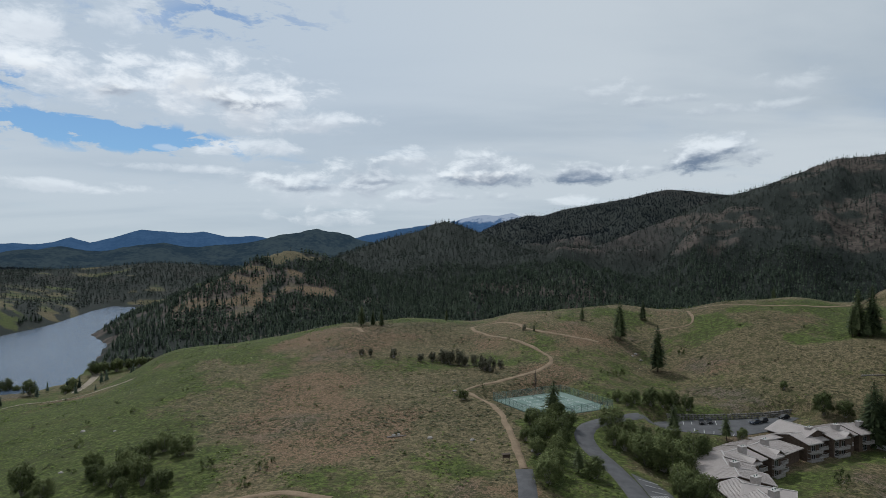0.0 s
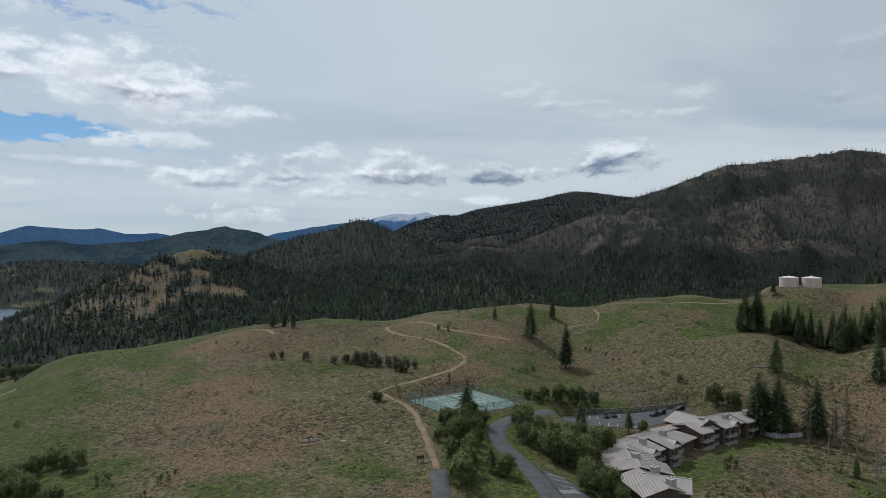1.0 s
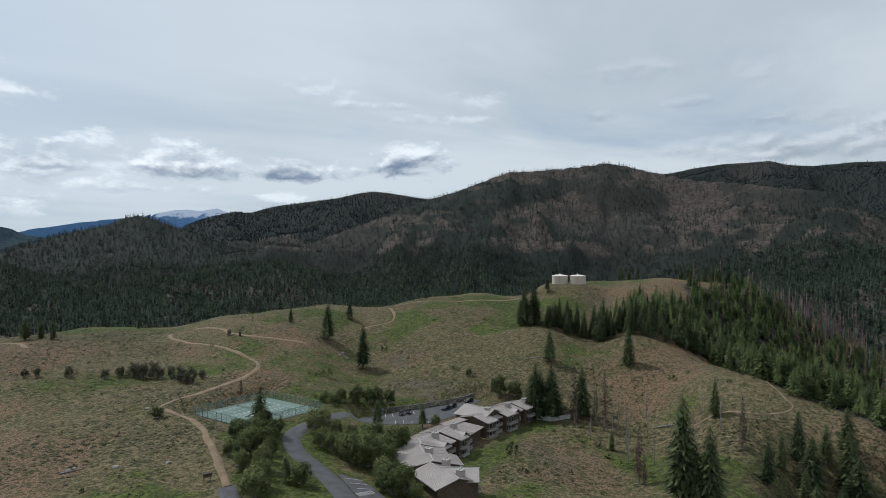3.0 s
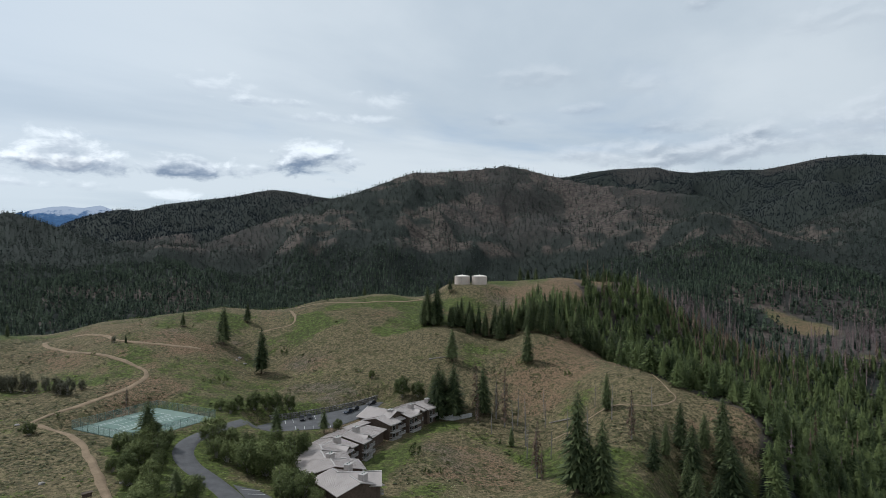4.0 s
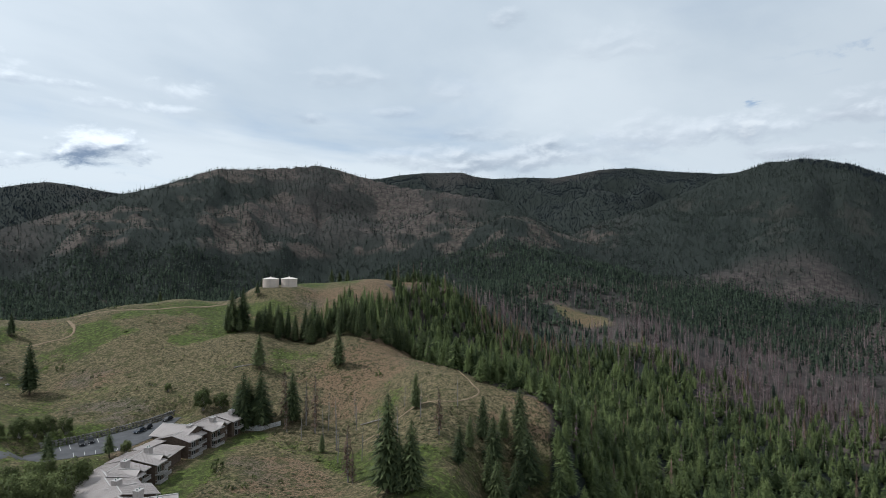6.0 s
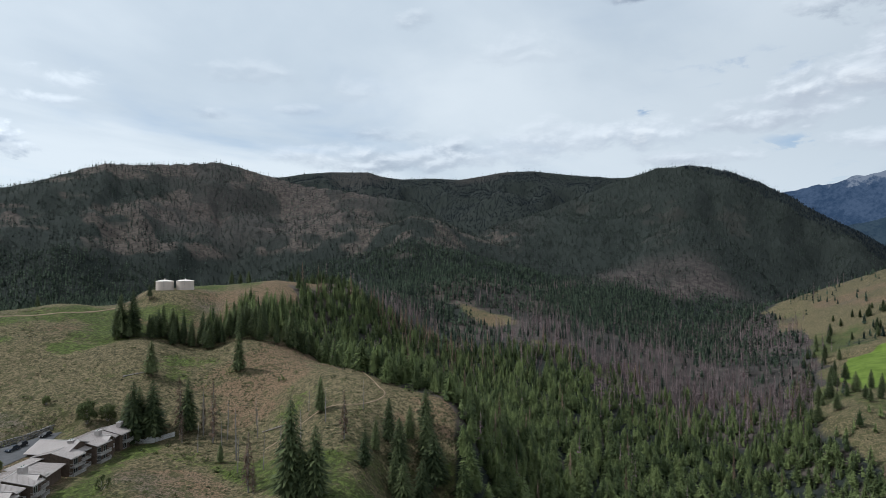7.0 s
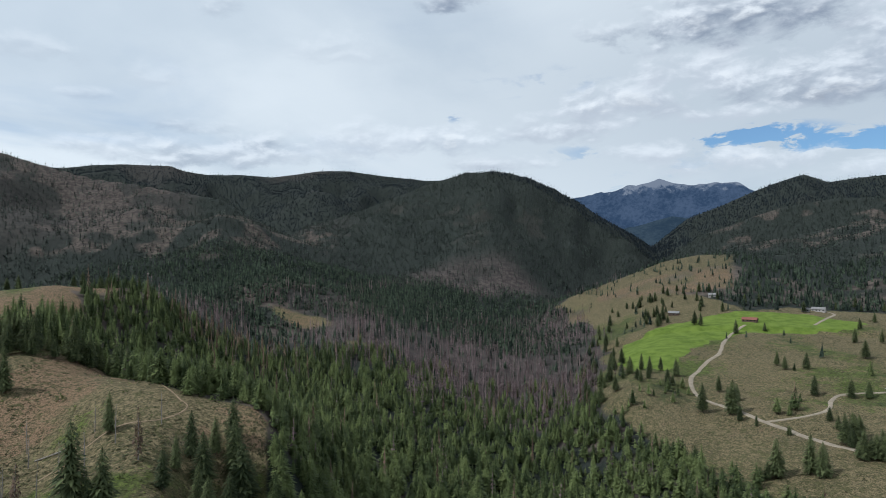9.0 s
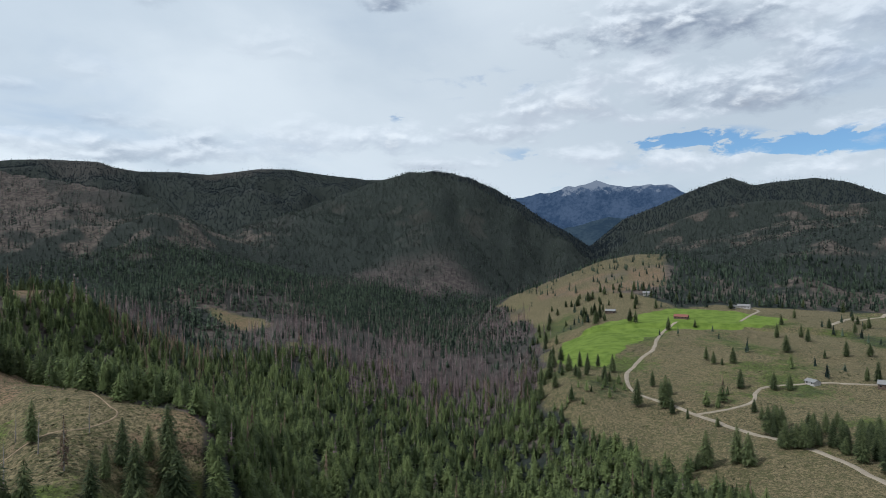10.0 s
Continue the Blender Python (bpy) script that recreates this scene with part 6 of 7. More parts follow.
for x, y, a, paint, label, van in ((98.2, 236.6, 252, CAR_BLACK, "black sport utility car parked by the stone wall", True), (101.6, 237.4, 252, CAR_BLACK, "black estate car parked beside a dark one", False), (118.2, 236.2, 205, CAR_BLUE, "dark blue car parked near the lodge", False), (122.2, 238.4, 205, CAR_BLACK, "dark pickup sized car parked near the lodge", True), (133.5, 244.0, 200, CAR_BLACK, "dark car parked at the end of the lot", False)):
    car(x, y, (-4.85 if x > 86 else gz(x, y) + 0.22), a, paint, label, van)

# ---------------------------------------------------------------- single trees and shrubs


def conifer(seed, tiers, fronds, width, droop, mat, bare=0.06, ragged=0.4, label="", name="fir_tree", category="fir tree"):
    """A unit-high fir as one thing: tapered trunk and a crown of drooping boughs."""
    t = thing(name, Matrix.Identity(4), label, category)
    bm = bmesh.new()
    tube(bm, (0, 0, -0.03), (0, 0, 0.55), 0.018, 0.010, 7)
    tube(bm, (0, 0, 0.55), (0, 0, 0.99), 0.010, 0.002, 5)
    part("trunk", bm, BARK, t)
    tri = spiky_shape(tiers * 3, fronds + 6, width, droop, seed, bare, ragged, core=7)
    extra = spiky_shape(tiers * 2, fronds + 1, width * 0.74, droop * 0.6, seed + 100, bare + 0.02, ragged, core=3)[3:]
    v = outward(np.concatenate([tri, extra])).reshape(-1, 3)
    mesh_object("crown", v, np.arange(len(v)).reshape(-1, 3), mat, t, normals=crown_normals(v))
    return t


def shrub(seed, lobes, leaves, name, label, category, spread=0.42, mat=None, low=0.12, stems=3, size=1.0, lobe=1.0):
    """A unit-high leafy shrub: a few stems and a crown of many small leaf clumps in uneven lobes."""
    r = np.random.default_rng(seed)
    t = thing(name, Matrix.Identity(4), label, category)
    centres = []
    for k in range(lobes):
        a, q = r.uniform(0, 6.28), spread * np.sqrt(r.random()) * 0.75
        centres.append((q * math.cos(a), q * math.sin(a), r.uniform(low + 0.12, 0.88) * (1 - 0.35 * q / spread), r.uniform(0.09, 0.17) * lobe))
    bm = bmesh.new()
    for k in range(stems):
        c = centres[k % lobes]
        tube(bm, (r.uniform(-0.04, 0.04), r.uniform(-0.04, 0.04), -0.04), (c[0] * 0.8, c[1] * 0.8, c[2]), 0.018, 0.006, 5)
    part("trunk", bm, PALE_BARK, t)
    per = leaves // lobes
    verts = []
    for cx, cy, cz, rad in centres:
        d = r.normal(size=(per, 3))
        d /= np.linalg.norm(d, axis=1)[:, None]
        p = np.array((cx, cy, cz)) + d * rad * (0.15 + 0.95 * np.sqrt(r.random((per, 1)))) * np.array((1.0, 1.0, 1.35))
        p[:, 2] = np.clip(p[:, 2], 0.02, 1.0)
        s = r.uniform(0.009, 0.020, (per, 1)) * size
        a = r.normal(size=(per, 3)) * s
        b = np.cross(d, a) + r.normal(size=(per, 3)) * s * 0.3
        verts.append(np.stack([p - a, p + a, p + b * 1.6], 1).reshape(-1, 3))
    v = np.concatenate(verts).reshape(-1, 3, 3)
    g, c = np.cross(v[:, 1] - v[:, 0], v[:, 2] - v[:, 0]), v.mean(1) - np.array((0, 0, 0.35))
    turn = (g * c).sum(1) < 0
    v[turn] = v[turn][:, ::-1]
    v = v.reshape(-1, 3)
    q = v - np.array((0, 0, 0.35))
    q = q / (np.linalg.norm(q, axis=1)[:, None] + 1e-3) + np.repeat(r.normal(size=(len(v) // 3, 3)) * 0.5, 3, 0)
    mesh_object("crown", v, np.arange(len(v)).reshape(-1, 3), mat or LEAF, t, normals=q / np.linalg.norm(q, axis=1)[:, None])
    return t


def dead_tree(seed, mat, rusty, label):
    t = thing("dead_tree", Matrix.Identity(4), label, "dead tree")
    r = random.Random(seed)
    bm = bmesh.new()
    tube(bm, (0, 0, -0.03), (0.01, 0, 0.6), 0.014, 0.008, 6)
    tube(bm, (0.01, 0, 0.6), (0.0, 0.01, 1.0), 0.008, 0.001, 5)
    part("trunk", bm, GREY_WOOD, t)
    if rusty:
        tri = outward(spiky_shape(26, 7, 0.15, 0.3, seed, 0.12, 0.7, core=0)).reshape(-1, 3)
        mesh_object("crown", tri, np.arange(len(tri)).reshape(-1, 3), RUST, t, normals=crown_normals(tri))
    else:
        bm = bmesh.new()
        for k in range(26):
            z, a = r.uniform(0.2, 0.95), r.uniform(0, 6.28)
            q = 0.10 * (1.15 - z) * r.uniform(0.4, 1.0)
            tube(bm, (0, 0, z), (q * math.cos(a), q * math.sin(a), z - 0.02), 0.003, 0.001, 3)
        tagged(part("branches", bm, GREY_WOOD, t), kind="stuff")
    return t


def planted(proto, places, r, group, sink=0.15, label="", fat=(0.85, 1.2), lean=0.0):
    """Copies of the prototypes at places of x, y, height; the first use of a prototype moves it there."""
    for x, y, h in places:
        ob = r.choice(proto)
        w = h * r.uniform(*fat)
        m = Matrix.Translation((x, y, gz(x, y) - sink)) @ Matrix.Rotation(r.uniform(0, 6.28), 4, "Z") @ Matrix.Rotation(r.uniform(-lean, lean), 4, "X") @ Matrix.Diagonal((w, w, h, 1))
        c = copy_thing(ob, m)
        tagged(c, label, group=group)


def retire(protos):
    for ob in protos:
        for o in list(ob.children_recursive) + [ob]:
            bpy.data.objects.remove(o)


rt = random.Random(11)
FIRS = [conifer(s, 15, 7, 0.29, 0.14, FIR_ONE, label="tall dark green fir standing on the open hill") for s in (1, 2, 3)] + [conifer(s, 14, 7, 0.33, 0.10, FIR_ONE, bare=0.1, label="tall dark green fir standing on the open hill") for s in (4, 5)]
PINES = [conifer(s, 9, 7, 0.30, 0.0, FIR_ONE, bare=0.2, ragged=0.5, label="dark bushy pine", name="pine_tree", category="pine tree") for s in (6, 7)]
hill_firs = [(82.9, 370.5, 8.1), (98.7, 347, 21.7), (122.5, 381.1, 12.5), (108, 313.1, 23.6), (213.9, 230.9, 19.3), (185.2, 255.1, 16.4), (194.1, 164.4, 15), (169.6, 210.8, 21.1), (161.3, 183.1, 7.6), (138.7, 128.5, 29.7), (141.5, 121.6, 20.9), (138.7, 124, 16.7), (2.5, 433.9, 7.9), (-38.9, 394.2, 11.4), (-52.6, 403.6, 13.5), (-45.8, 408.1, 10.4), (51.4, 351.3, 4.8)]
planted(FIRS, hill_firs, rt, "firs on the open hill", label="tall dark green fir on the grassy hill", fat=(0.85, 1.1))
planted(FIRS, [(155.2, 224.1, 24.3), (160.9, 220.3, 23.9), (159.5, 226.8, 20.1), (156, 229, 17), (163, 224, 18)], rt, "firs behind the lodge", label="dense dark fir beside the lodge end", fat=(1.0, 1.3))
planted(FIRS, [(197.7, 134.4, 16.4), (206.4, 130.6, 13.4), (186.4, 132.4, 11.8), (170.5, 125.6, 13), (180, 120, 17), (192, 126, 19), (214, 128, 17), (205, 122, 20), (176, 114, 21), (188, 114, 22), (200, 116, 21)], rt, "firs at the edge of the woods", label="dark green fir at the edge of the woods", fat=(0.9, 1.2))
planted(PINES, [(259.5, 360.1, 10.1), (39.1, 220.6, 14), (37.7, 172.9, 7.5), (80.2, 216.2, 11), (33.2, 222.2, 4), (98.2, 215.9, 9.1), (38.3, 218, 7.5)], rt, "pines near the lane", label="dark green pine standing alone", fat=(1.15, 1.5))
# the belt of firs in the draw below the tanks
belt = []
for k in range(480):
    b, d = rt.uniform(33.0, 52.0), rt.uniform(352, 470)
    lo, hi = np.interp(b, [31.5, 33, 34.5, 36, 42, 46, 52], [376, 368, 365, 362, 358, 352, 350]), np.interp(b, [31.5, 34, 37, 40, 44, 48, 52], [378, 380, 384, 392, 425, 460, 480])
    if not lo < d < hi:
        continue
    x, y = flat(b, d)
    tall = rt.uniform(9, 19) if d < 420 else rt.uniform(6, 11)
    belt.append((float(x), float(y), tall * (1.0 if b > 34 else 1.1)))
belt += [(205.5, 308.0, 23.5), (210.5, 305.0, 25.0), (207.0, 311.0, 17.0), (222.0, 300.0, 13.0), (228.0, 296.5, 17.5)]
belt.sort(key=lambda p: math.hypot(p[0], p[1]))
planted(FIRS, belt[:70], rt, "firs in the draw", label="dark fir in the belt below the water tanks", fat=(0.9, 1.25))
rest = np.array(belt[70:])
scatter("draw_woods", NEAR, rest[:, 0], rest[:, 1], rest[:, 2], np.full(len(rest), 1.15), FIR, "dark firs filling the draw behind the belt", "woods")
planted(FIRS, [(float(flat(b, d)[0]), float(flat(b, d)[1]), h) for b, d, h in ((42.2, 515, 11), (42.9, 522, 9), (43.6, 520, 10), (47.2, 528, 9), (47.8, 532, 12), (49.0, 536, 10), (49.5, 540, 9), (51.0, 545, 7), (36.2, 478, 9), (28.0, 470, 8))], rt, "firs on the knoll", label="small dark fir on the knoll top", fat=(1.0, 1.4))
planted(FIRS, [(473.3, -82.5, 21.4), (522.7, -103.6, 13.6), (468.3, -101.3, 24.3), (499.9, -105.1, 12.1), (455.8, -103, 11), (518.8, -66.2, 10), (445.4, -110.5, 7.7), (425.8, -124, 6.6), (498.9, -163.1, 15.3), (444.3, -153.3, 9.5), (493.4, -184.9, 13.4), (585.4, -163.2, 13.1), (569.3, -164.6, 12.2), (563.7, -169.9, 6.8), (687.9, -263, 15.2), (660.7, -281.6, 14), (685.9, -286, 13.4), (587.5, -281.3, 14.8), (580.5, -260.4, 8.3), (367.6, -116.7, 21.9), (361.4, -120.5, 18.4), (367.7, -100.2, 21.4), (366.5, -95.3, 10), (461.9, -135.8, 7.9), (508.6, -153.5, 4.8), (740.1, -166.4, 16.1)], rt, "pasture firs", label="dark fir standing in the valley pasture", fat=(0.95, 1.3))
planted(FIRS, [(405.1, -147.3, 18.9), (379.7, -146.9, 17.6), (385.3, -158.3, 14.6), (379.5, -164.9, 14.3), (375.8, -170.6, 16.4), (371.1, -175.6, 13.9), (349.9, -172.7, 23.3), (364.6, -185.2, 15.1), (334.2, -177.3, 22.1), (508.2, -257.1, 11.5), (499.8, -260.6, 16.7), (499.3, -268, 12.5), (755, -199.6, 9.8), (793.8, -133.2, 17.4), (782.4, -137.9, 16.4), (775.2, -42.6, 13.8), (667.3, -30.2, 13), (640, -38.9, 15.9), (563.5, -56.8, 14.9), (819.1, -97.5, 14.5), (428.7, -152.5, 9.1), (414.7, -151, 12.3)], rt, "pasture firs", label="dark fir standing in the valley pasture", fat=(0.95, 1.3))
cluster = [(370.4, -173.0, 15.4), (359.5, -185.2, 16.4), (408.1, -153.6, 16.5), (363.2, -171.0, 9.9), (397.2, -176.6, 13.4), (404.1, -186.4, 10.7), (376.9, -156.2, 15.1), (387.2, -153.4, 10.1), (396.6, -185.4, 9.0), (384.6, -194.5, 10.7), (353.6, -184.2, 11.3), (367.1, -190.3, 14.4), (378.9, -152.6, 14.5), (353.0, -183.0, 11.4), (405.1, -173.5, 10.2), (413.1, -158.0, 13.8), (399.1, -148.5, 11.7), (380.0, -159.3, 12.8), (392.9, -165.3, 14.6), (383.8, -145.8, 9.2), (361.6, -175.8, 9.1), (379.8, -187.2, 13.6), (428.2, -160.2, 10.4), (382.2, -198.1, 15.0), (352.8, -180.9, 11.8), (389.3, -166.1, 15.2)]
planted(FIRS, cluster, rt, "pasture firs", label="dark fir in the clump beside the farm road", fat=(1.1, 1.5))
more = []
for k in range(380):
    b, d = rt.uniform(90, 119), rt.uniform(480, 1050)
    x, y = (float(c) for c in flat(b, d))
    row = (b < 100 and 0.8 or 0.35) if d > 880 or b < 98 else (0.35 if 104 < b < 118 and 800 < d < 900 else 0.02)
    if float(edge_distance(np.array(x), np.array(y), FIELD_XY)) > 2 and rt.random() < row:
        more.append((x, y, rt.uniform(9, 17)))
planted(FIRS, more, rt, "pasture firs", label="dark conifer scattered over the dry valley slope", fat=(1.0, 1.4))

WILLOW_LEAF = foliage("willow_leaves", (0.050, 0.050, 0.032), (0.150, 0.148, 0.098), use_tint=False)
ALDER = [shrub(s, 60, 7800, "shrub_tree", "leafy green shrub tree in the grove", "small tree", 0.40, size=0.60, stems=9, lobe=0.74) for s in (1, 2, 3, 4)]
WILLOW = [shrub(s, 34, 3600, "willow_bush", "dusty grey willow bush in the swale", "bush", 0.36, mat=WILLOW_LEAF, size=0.75, stems=14) for s in (15, 16, 17)]
BUSH = [shrub(s, 14, 1300, "bush", "rounded olive green bush on the hill", "bush", 0.62, low=0.02, stems=2) for s in (5, 6, 7)]
LOW = [shrub(s, 9, 420, "bush", "small bush on the hill", "bush", 0.62, low=0.02, stems=2, size=1.5) for s in (8, 9, 10)]
grove = [(27.8, 183.2, 6.1), (27.7, 162.8, 9.1), (39.4, 204.4, 6.9), (35.8, 190.2, 6.9), (32.4, 176.3, 6.4), (41.7, 170.4, 7.1), (57.5, 213.7, 10.1), (55.1, 200.4, 7.5), (57.5, 196.2, 8.3), (59.9, 191.7, 9), (61.2, 186.9, 10.6), (64.9, 184.1, 11.9), (68, 182.2, 12.2), (72, 187.5, 10.8), (79.1, 195.3, 10.3), (65.4, 203, 6.7), (70.9, 201.2, 8.1), (83.4, 199.8, 7.5), (63.2, 163.9, 8.2), (65, 161.1, 8), (68.4, 162.6, 9.4), (69.7, 158.4, 6.4), (76, 206, 7), (62, 208, 7), (67, 194, 8.5), (66, 172, 9), (69, 170, 8)]
planted(ALDER, grove, rt, "grove round the lane", label="leafy green shrub tree in the grove by the lane", fat=(0.9, 1.35))
planted(ALDER, [(82.3, 246.9, 7.9), (87.5, 247.6, 7.5), (91.3, 247.9, 8.2), (97.4, 248.3, 7.4), (76, 247, 7.5), (103.9, 216.2, 5.3), (146, 238.7, 10.6), (152.3, 235.7, 7.5), (143.9, 263, 4.8), (72, 243, 6.5), (70, 250, 5.5), (8.3, 248, 4.9), (30, 214, 6.5), (26, 196, 5.5), (36, 210, 8), (32, 203, 7.5)], rt, "grove round the lane", label="leafy green shrub tree near the courts", fat=(0.9, 1.3))
planted(ALDER, [(39.5, 216.5, 9), (42.5, 211.0, 8), (32.5, 210.8, 8), (34.2, 201.7, 9), (28.6, 187.5, 9), (33.4, 182.7, 8), (38.0, 196.0, 7), (31.0, 219.0, 6), (30.3, 170.3, 9)], rt, "grove round the lane", label="leafy green tree between the trail and the lane", fat=(0.9, 1.2))
planted(ALDER, [(-118.9, 177, 10.5), (-110.7, 172.9, 6.2), (-92, 172.9, 8.1), (-102.4, 183.2, 8.6), (-92.4, 183.1, 8.8), (-82.8, 171.7, 9.3), (-75.3, 165.5, 7.5), (-92.8, 196.7, 7.5), (-90.5, 202.6, 7.7), (-82.2, 196.9, 7.8), (-84.6, 164.6, 5.9), (-76.4, 173, 4.7), (-98, 176, 7.5), (-88, 178, 7.5), (-96, 190, 7)], rt, "thicket in the draw", label="grey green thicket tree in the grassy draw", fat=(0.95, 1.4))
planted(ALDER, [(-362.0, 645.4, 17), (-352.6, 650.6, 15), (-342.5, 656.0, 18), (-333.0, 660.8, 13), (-323.3, 665.6, 14), (-316.5, 668.9, 11), (-424.2, 606.4, 19), (-413.6, 605.5, 12), (-367.9, 555.0, 17), (-341.4, 574.6, 13), (-341.7, 564.8, 10), (-343.9, 655.2, 14), (-331.2, 661.8, 12), (-309.5, 672.2, 9), (-359.0, 647.1, 12)], rt, "trees by the lake", label="leafy dark green tree near the lake shore", fat=(0.9, 1.3))
planted(WILLOW, [(-42.1, 323.3, 4.1), (-37.4, 320.9, 5.2), (-25, 318.2, 6), (-11, 315.8, 5.1), (-5.4, 318.8, 6.3), (-0.1, 319.2, 7.8), (3.8, 313.6, 9.7), (8.1, 311.9, 8.8), (15.1, 306, 7.2), (18.5, 298.1, 7.8), (22.3, 291.5, 8.7), (27.3, 296.4, 5.4), (46.6, 355.8, 4.2), (11, 309, 7), (1.5, 318, 7), (20, 294, 7)], rt, "bushes along the swale", label="dusty grey willow bush with bare stems in the swale", fat=(0.8, 1.2))
planted(BUSH, [(120, 187.9, 6.3)], rt, "bushes", label="dark rounded bush on the lawn slope", fat=(0.75, 0.8))
planted(BUSH, [(-128.6, 220.8, 4.8), (-68.7, 182.9, 4.1), (-51.6, 178.3, 3.9), (-53, 166.9, 3.6), (-128.3, 259.7, 3.5), (-145.4, 255.5, 2.3), (83.4, 292.6, 6.4), (78.2, 290.9, 3.9), (125, 327.1, 4.7), (151, 205.3, 1.7), (117.9, 169.5, 2.6), (113.5, 170.5, 2.8), (105.3, 168.7, 1.6), (126, 176, 2.2), (132, 170, 2), (215.8, 205.6, 4), (36, 340, 2.5)], rt, "bushes", label="olive green bush on the dry slope", fat=(0.7, 1.1))
planted(BUSH, [(152 + 9 * rt.random() - 0.05 * (y - 180), y, rt.uniform(1.0, 2.6)) for y in range(138, 216, 5)], rt, "bushes", label="fresh green bush in the moist swale", fat=(0.9, 1.5))
low_bush = []
for k in range(170):
    b, d = rt.uniform(-34, 60), rt.uniform(170, 430)
    x, y = (float(c) for c in flat(b, d))
    if float(bench(np.array(x), np.array(y))) > 0.9 and bool(off_ways(np.array([x]), np.array([y]), 2.0)[0]) and not (70 < x < 165 and 150 < y < 236):
        low_bush.append((x, y, rt.uniform(0.9, 2.4)))
planted(LOW, low_bush, rt, "low bushes", label="small grey green bush on the dry hillside", fat=(0.9, 1.4))

SNAGS = [dead_tree(s, GREY_WOOD, False, "bare silver dead tree standing upright") for s in (1, 2)]
RUSTY = [dead_tree(s, GREY_WOOD, True, "dying fir with rust brown needles") for s in (3, 4)]
planted(SNAGS, [(165.8, 179.9, 20.7), (189, 193.7, 13.3), (163.9, 164.5, 13.4), (203.3, 150.3, 11.9), (172, 205, 19), (176, 196, 16), (168, 190, 15), (182, 186, 12), (159, 172, 14), (176, 168, 13), (196, 172, 11), (187, 156, 14), (169, 152, 16), (162, 196, 12)], rt, "dead trees", label="bare silver dead tree on the slope", fat=(0.9, 1.2), lean=0.05)
planted(RUSTY, [(167.1, 212.8, 22), (170.7, 198, 24), (146.9, 153.9, 19.5), (145.8, 150.6, 11), (40, 268.7, 7.5), (173, 206, 15), (163, 206, 13), (152, 160, 14), (178, 140, 17)], rt, "dead trees", label="dying fir with sparse rust brown needles", fat=(0.9, 1.2))
retire(FIRS + PINES + WILLOW + ALDER + BUSH + LOW + SNAGS + RUSTY)

# ---------------------------------------------------------------- sage and tussocks
dome = []
for k in range(5):
    r = np.random.default_rng(60 + k)
    tri = []
    for j in range(9):
        a, e = r.uniform(0, 6.28), r.uniform(0.1, 1.5)
        p = np.array((math.cos(a) * math.cos(e) * 0.55, math.sin(a) * math.cos(e) * 0.55, math.sin(e) * 0.75 + 0.08))
        u = np.cross(p, r.normal(size=3))
        u /= np.linalg.norm(u)
        v = np.cross(p, u) / np.linalg.norm(p)
        s = r.uniform(0.18, 0.34)
        tri.append((p + u * s, p - u * s * 0.6 + v * s * 0.8, p - u * s * 0.6 - v * s * 0.8))
    dome.append(np.array(tri))
x, y = sown(30000, -34, 68, 170, 470)
w = covers(x, y, ground_z(x, y))[2]
ok = (w > 0.10) & (w < 0.9) & (rng.random(len(x)) < 0.7) & off_ways(x, y)
scatter("edge_brush", dome, x[ok], y[ok], rng.uniform(0.8, 2.2, ok.sum()), rng.uniform(0.8, 1.2, ok.sum()), EDGE_BRUSH, "green brush along the edge of the woods", "brush", sink=0.05)
x, y = sown(100000, -46, 63, 125, 430)
g, s, w, b_, f = covers(x, y, ground_z(x, y))
open_hill = bench(x, y)
dense = np.clip(0.28 + 0.75 * fbm(x, y, 45, 3, 71), 0.04, 1.0) * np.clip(1.15 - g, 0.15, 1)
LODGE_PLOT = [(72, 154), (96, 154), (104, 190), (160, 216), (160, 236), (120, 232), (84, 205), (70, 180)]
clear_of = off_ways(x, y) & (edge_distance(x, y, LODGE_PLOT) > 1) & (edge_distance(x, y, LAWN_XY) > 0)
ok = (rng.random(len(x)) < dense * open_hill) & clear_of
scatter("sagebrush", dome, x[ok], y[ok], rng.uniform(0.22, 0.60, ok.sum()), rng.uniform(1.3, 3.0, ok.sum()), SAGE, "grey green sagebrush dotted over the dry hillside", "sagebrush", sink=0.08, soft=False)
x, y = sown(26000, 86, 122, 260, 900)
farm_open = (edge_distance(x, y, FARM_XY) < -4) & (edge_distance(x, y, FIELD_XY) > 3) & off_ways(x, y) & (rng.random(len(x)) < np.clip(0.2 + 0.6 * fbm(x, y, 50, 3, 72), 0.02, 1))
scatter("pasture_brush", dome, x[farm_open], y[farm_open], rng.uniform(0.4, 1.3, farm_open.sum()), rng.uniform(1.0, 1.6, farm_open.sum()), SAGE, "low brush over the valley pasture", "brush", sink=0.08, soft=False)
TUFT = foliage("tussock_grass", (0.040, 0.062, 0.012), (0.125, 0.165, 0.034))
x, y = sown(60000, -46, 62, 125, 440)
g = covers(x, y, ground_z(x, y))[0]
clump = np.clip(0.15 + 1.3 * fbm(x, y, 14, 3, 93) + 0.7 * fbm(x, y, 60, 3, 94), 0, 1)
ok = (rng.random(len(x)) < clump * np.clip(g * 1.3 - 0.1, 0.03, 1)) & (bench(x, y) > 0.8) & off_ways(x, y) & (edge_distance(x, y, LODGE_PLOT) > 1) & (edge_distance(x, y, LAWN_XY) > 0)
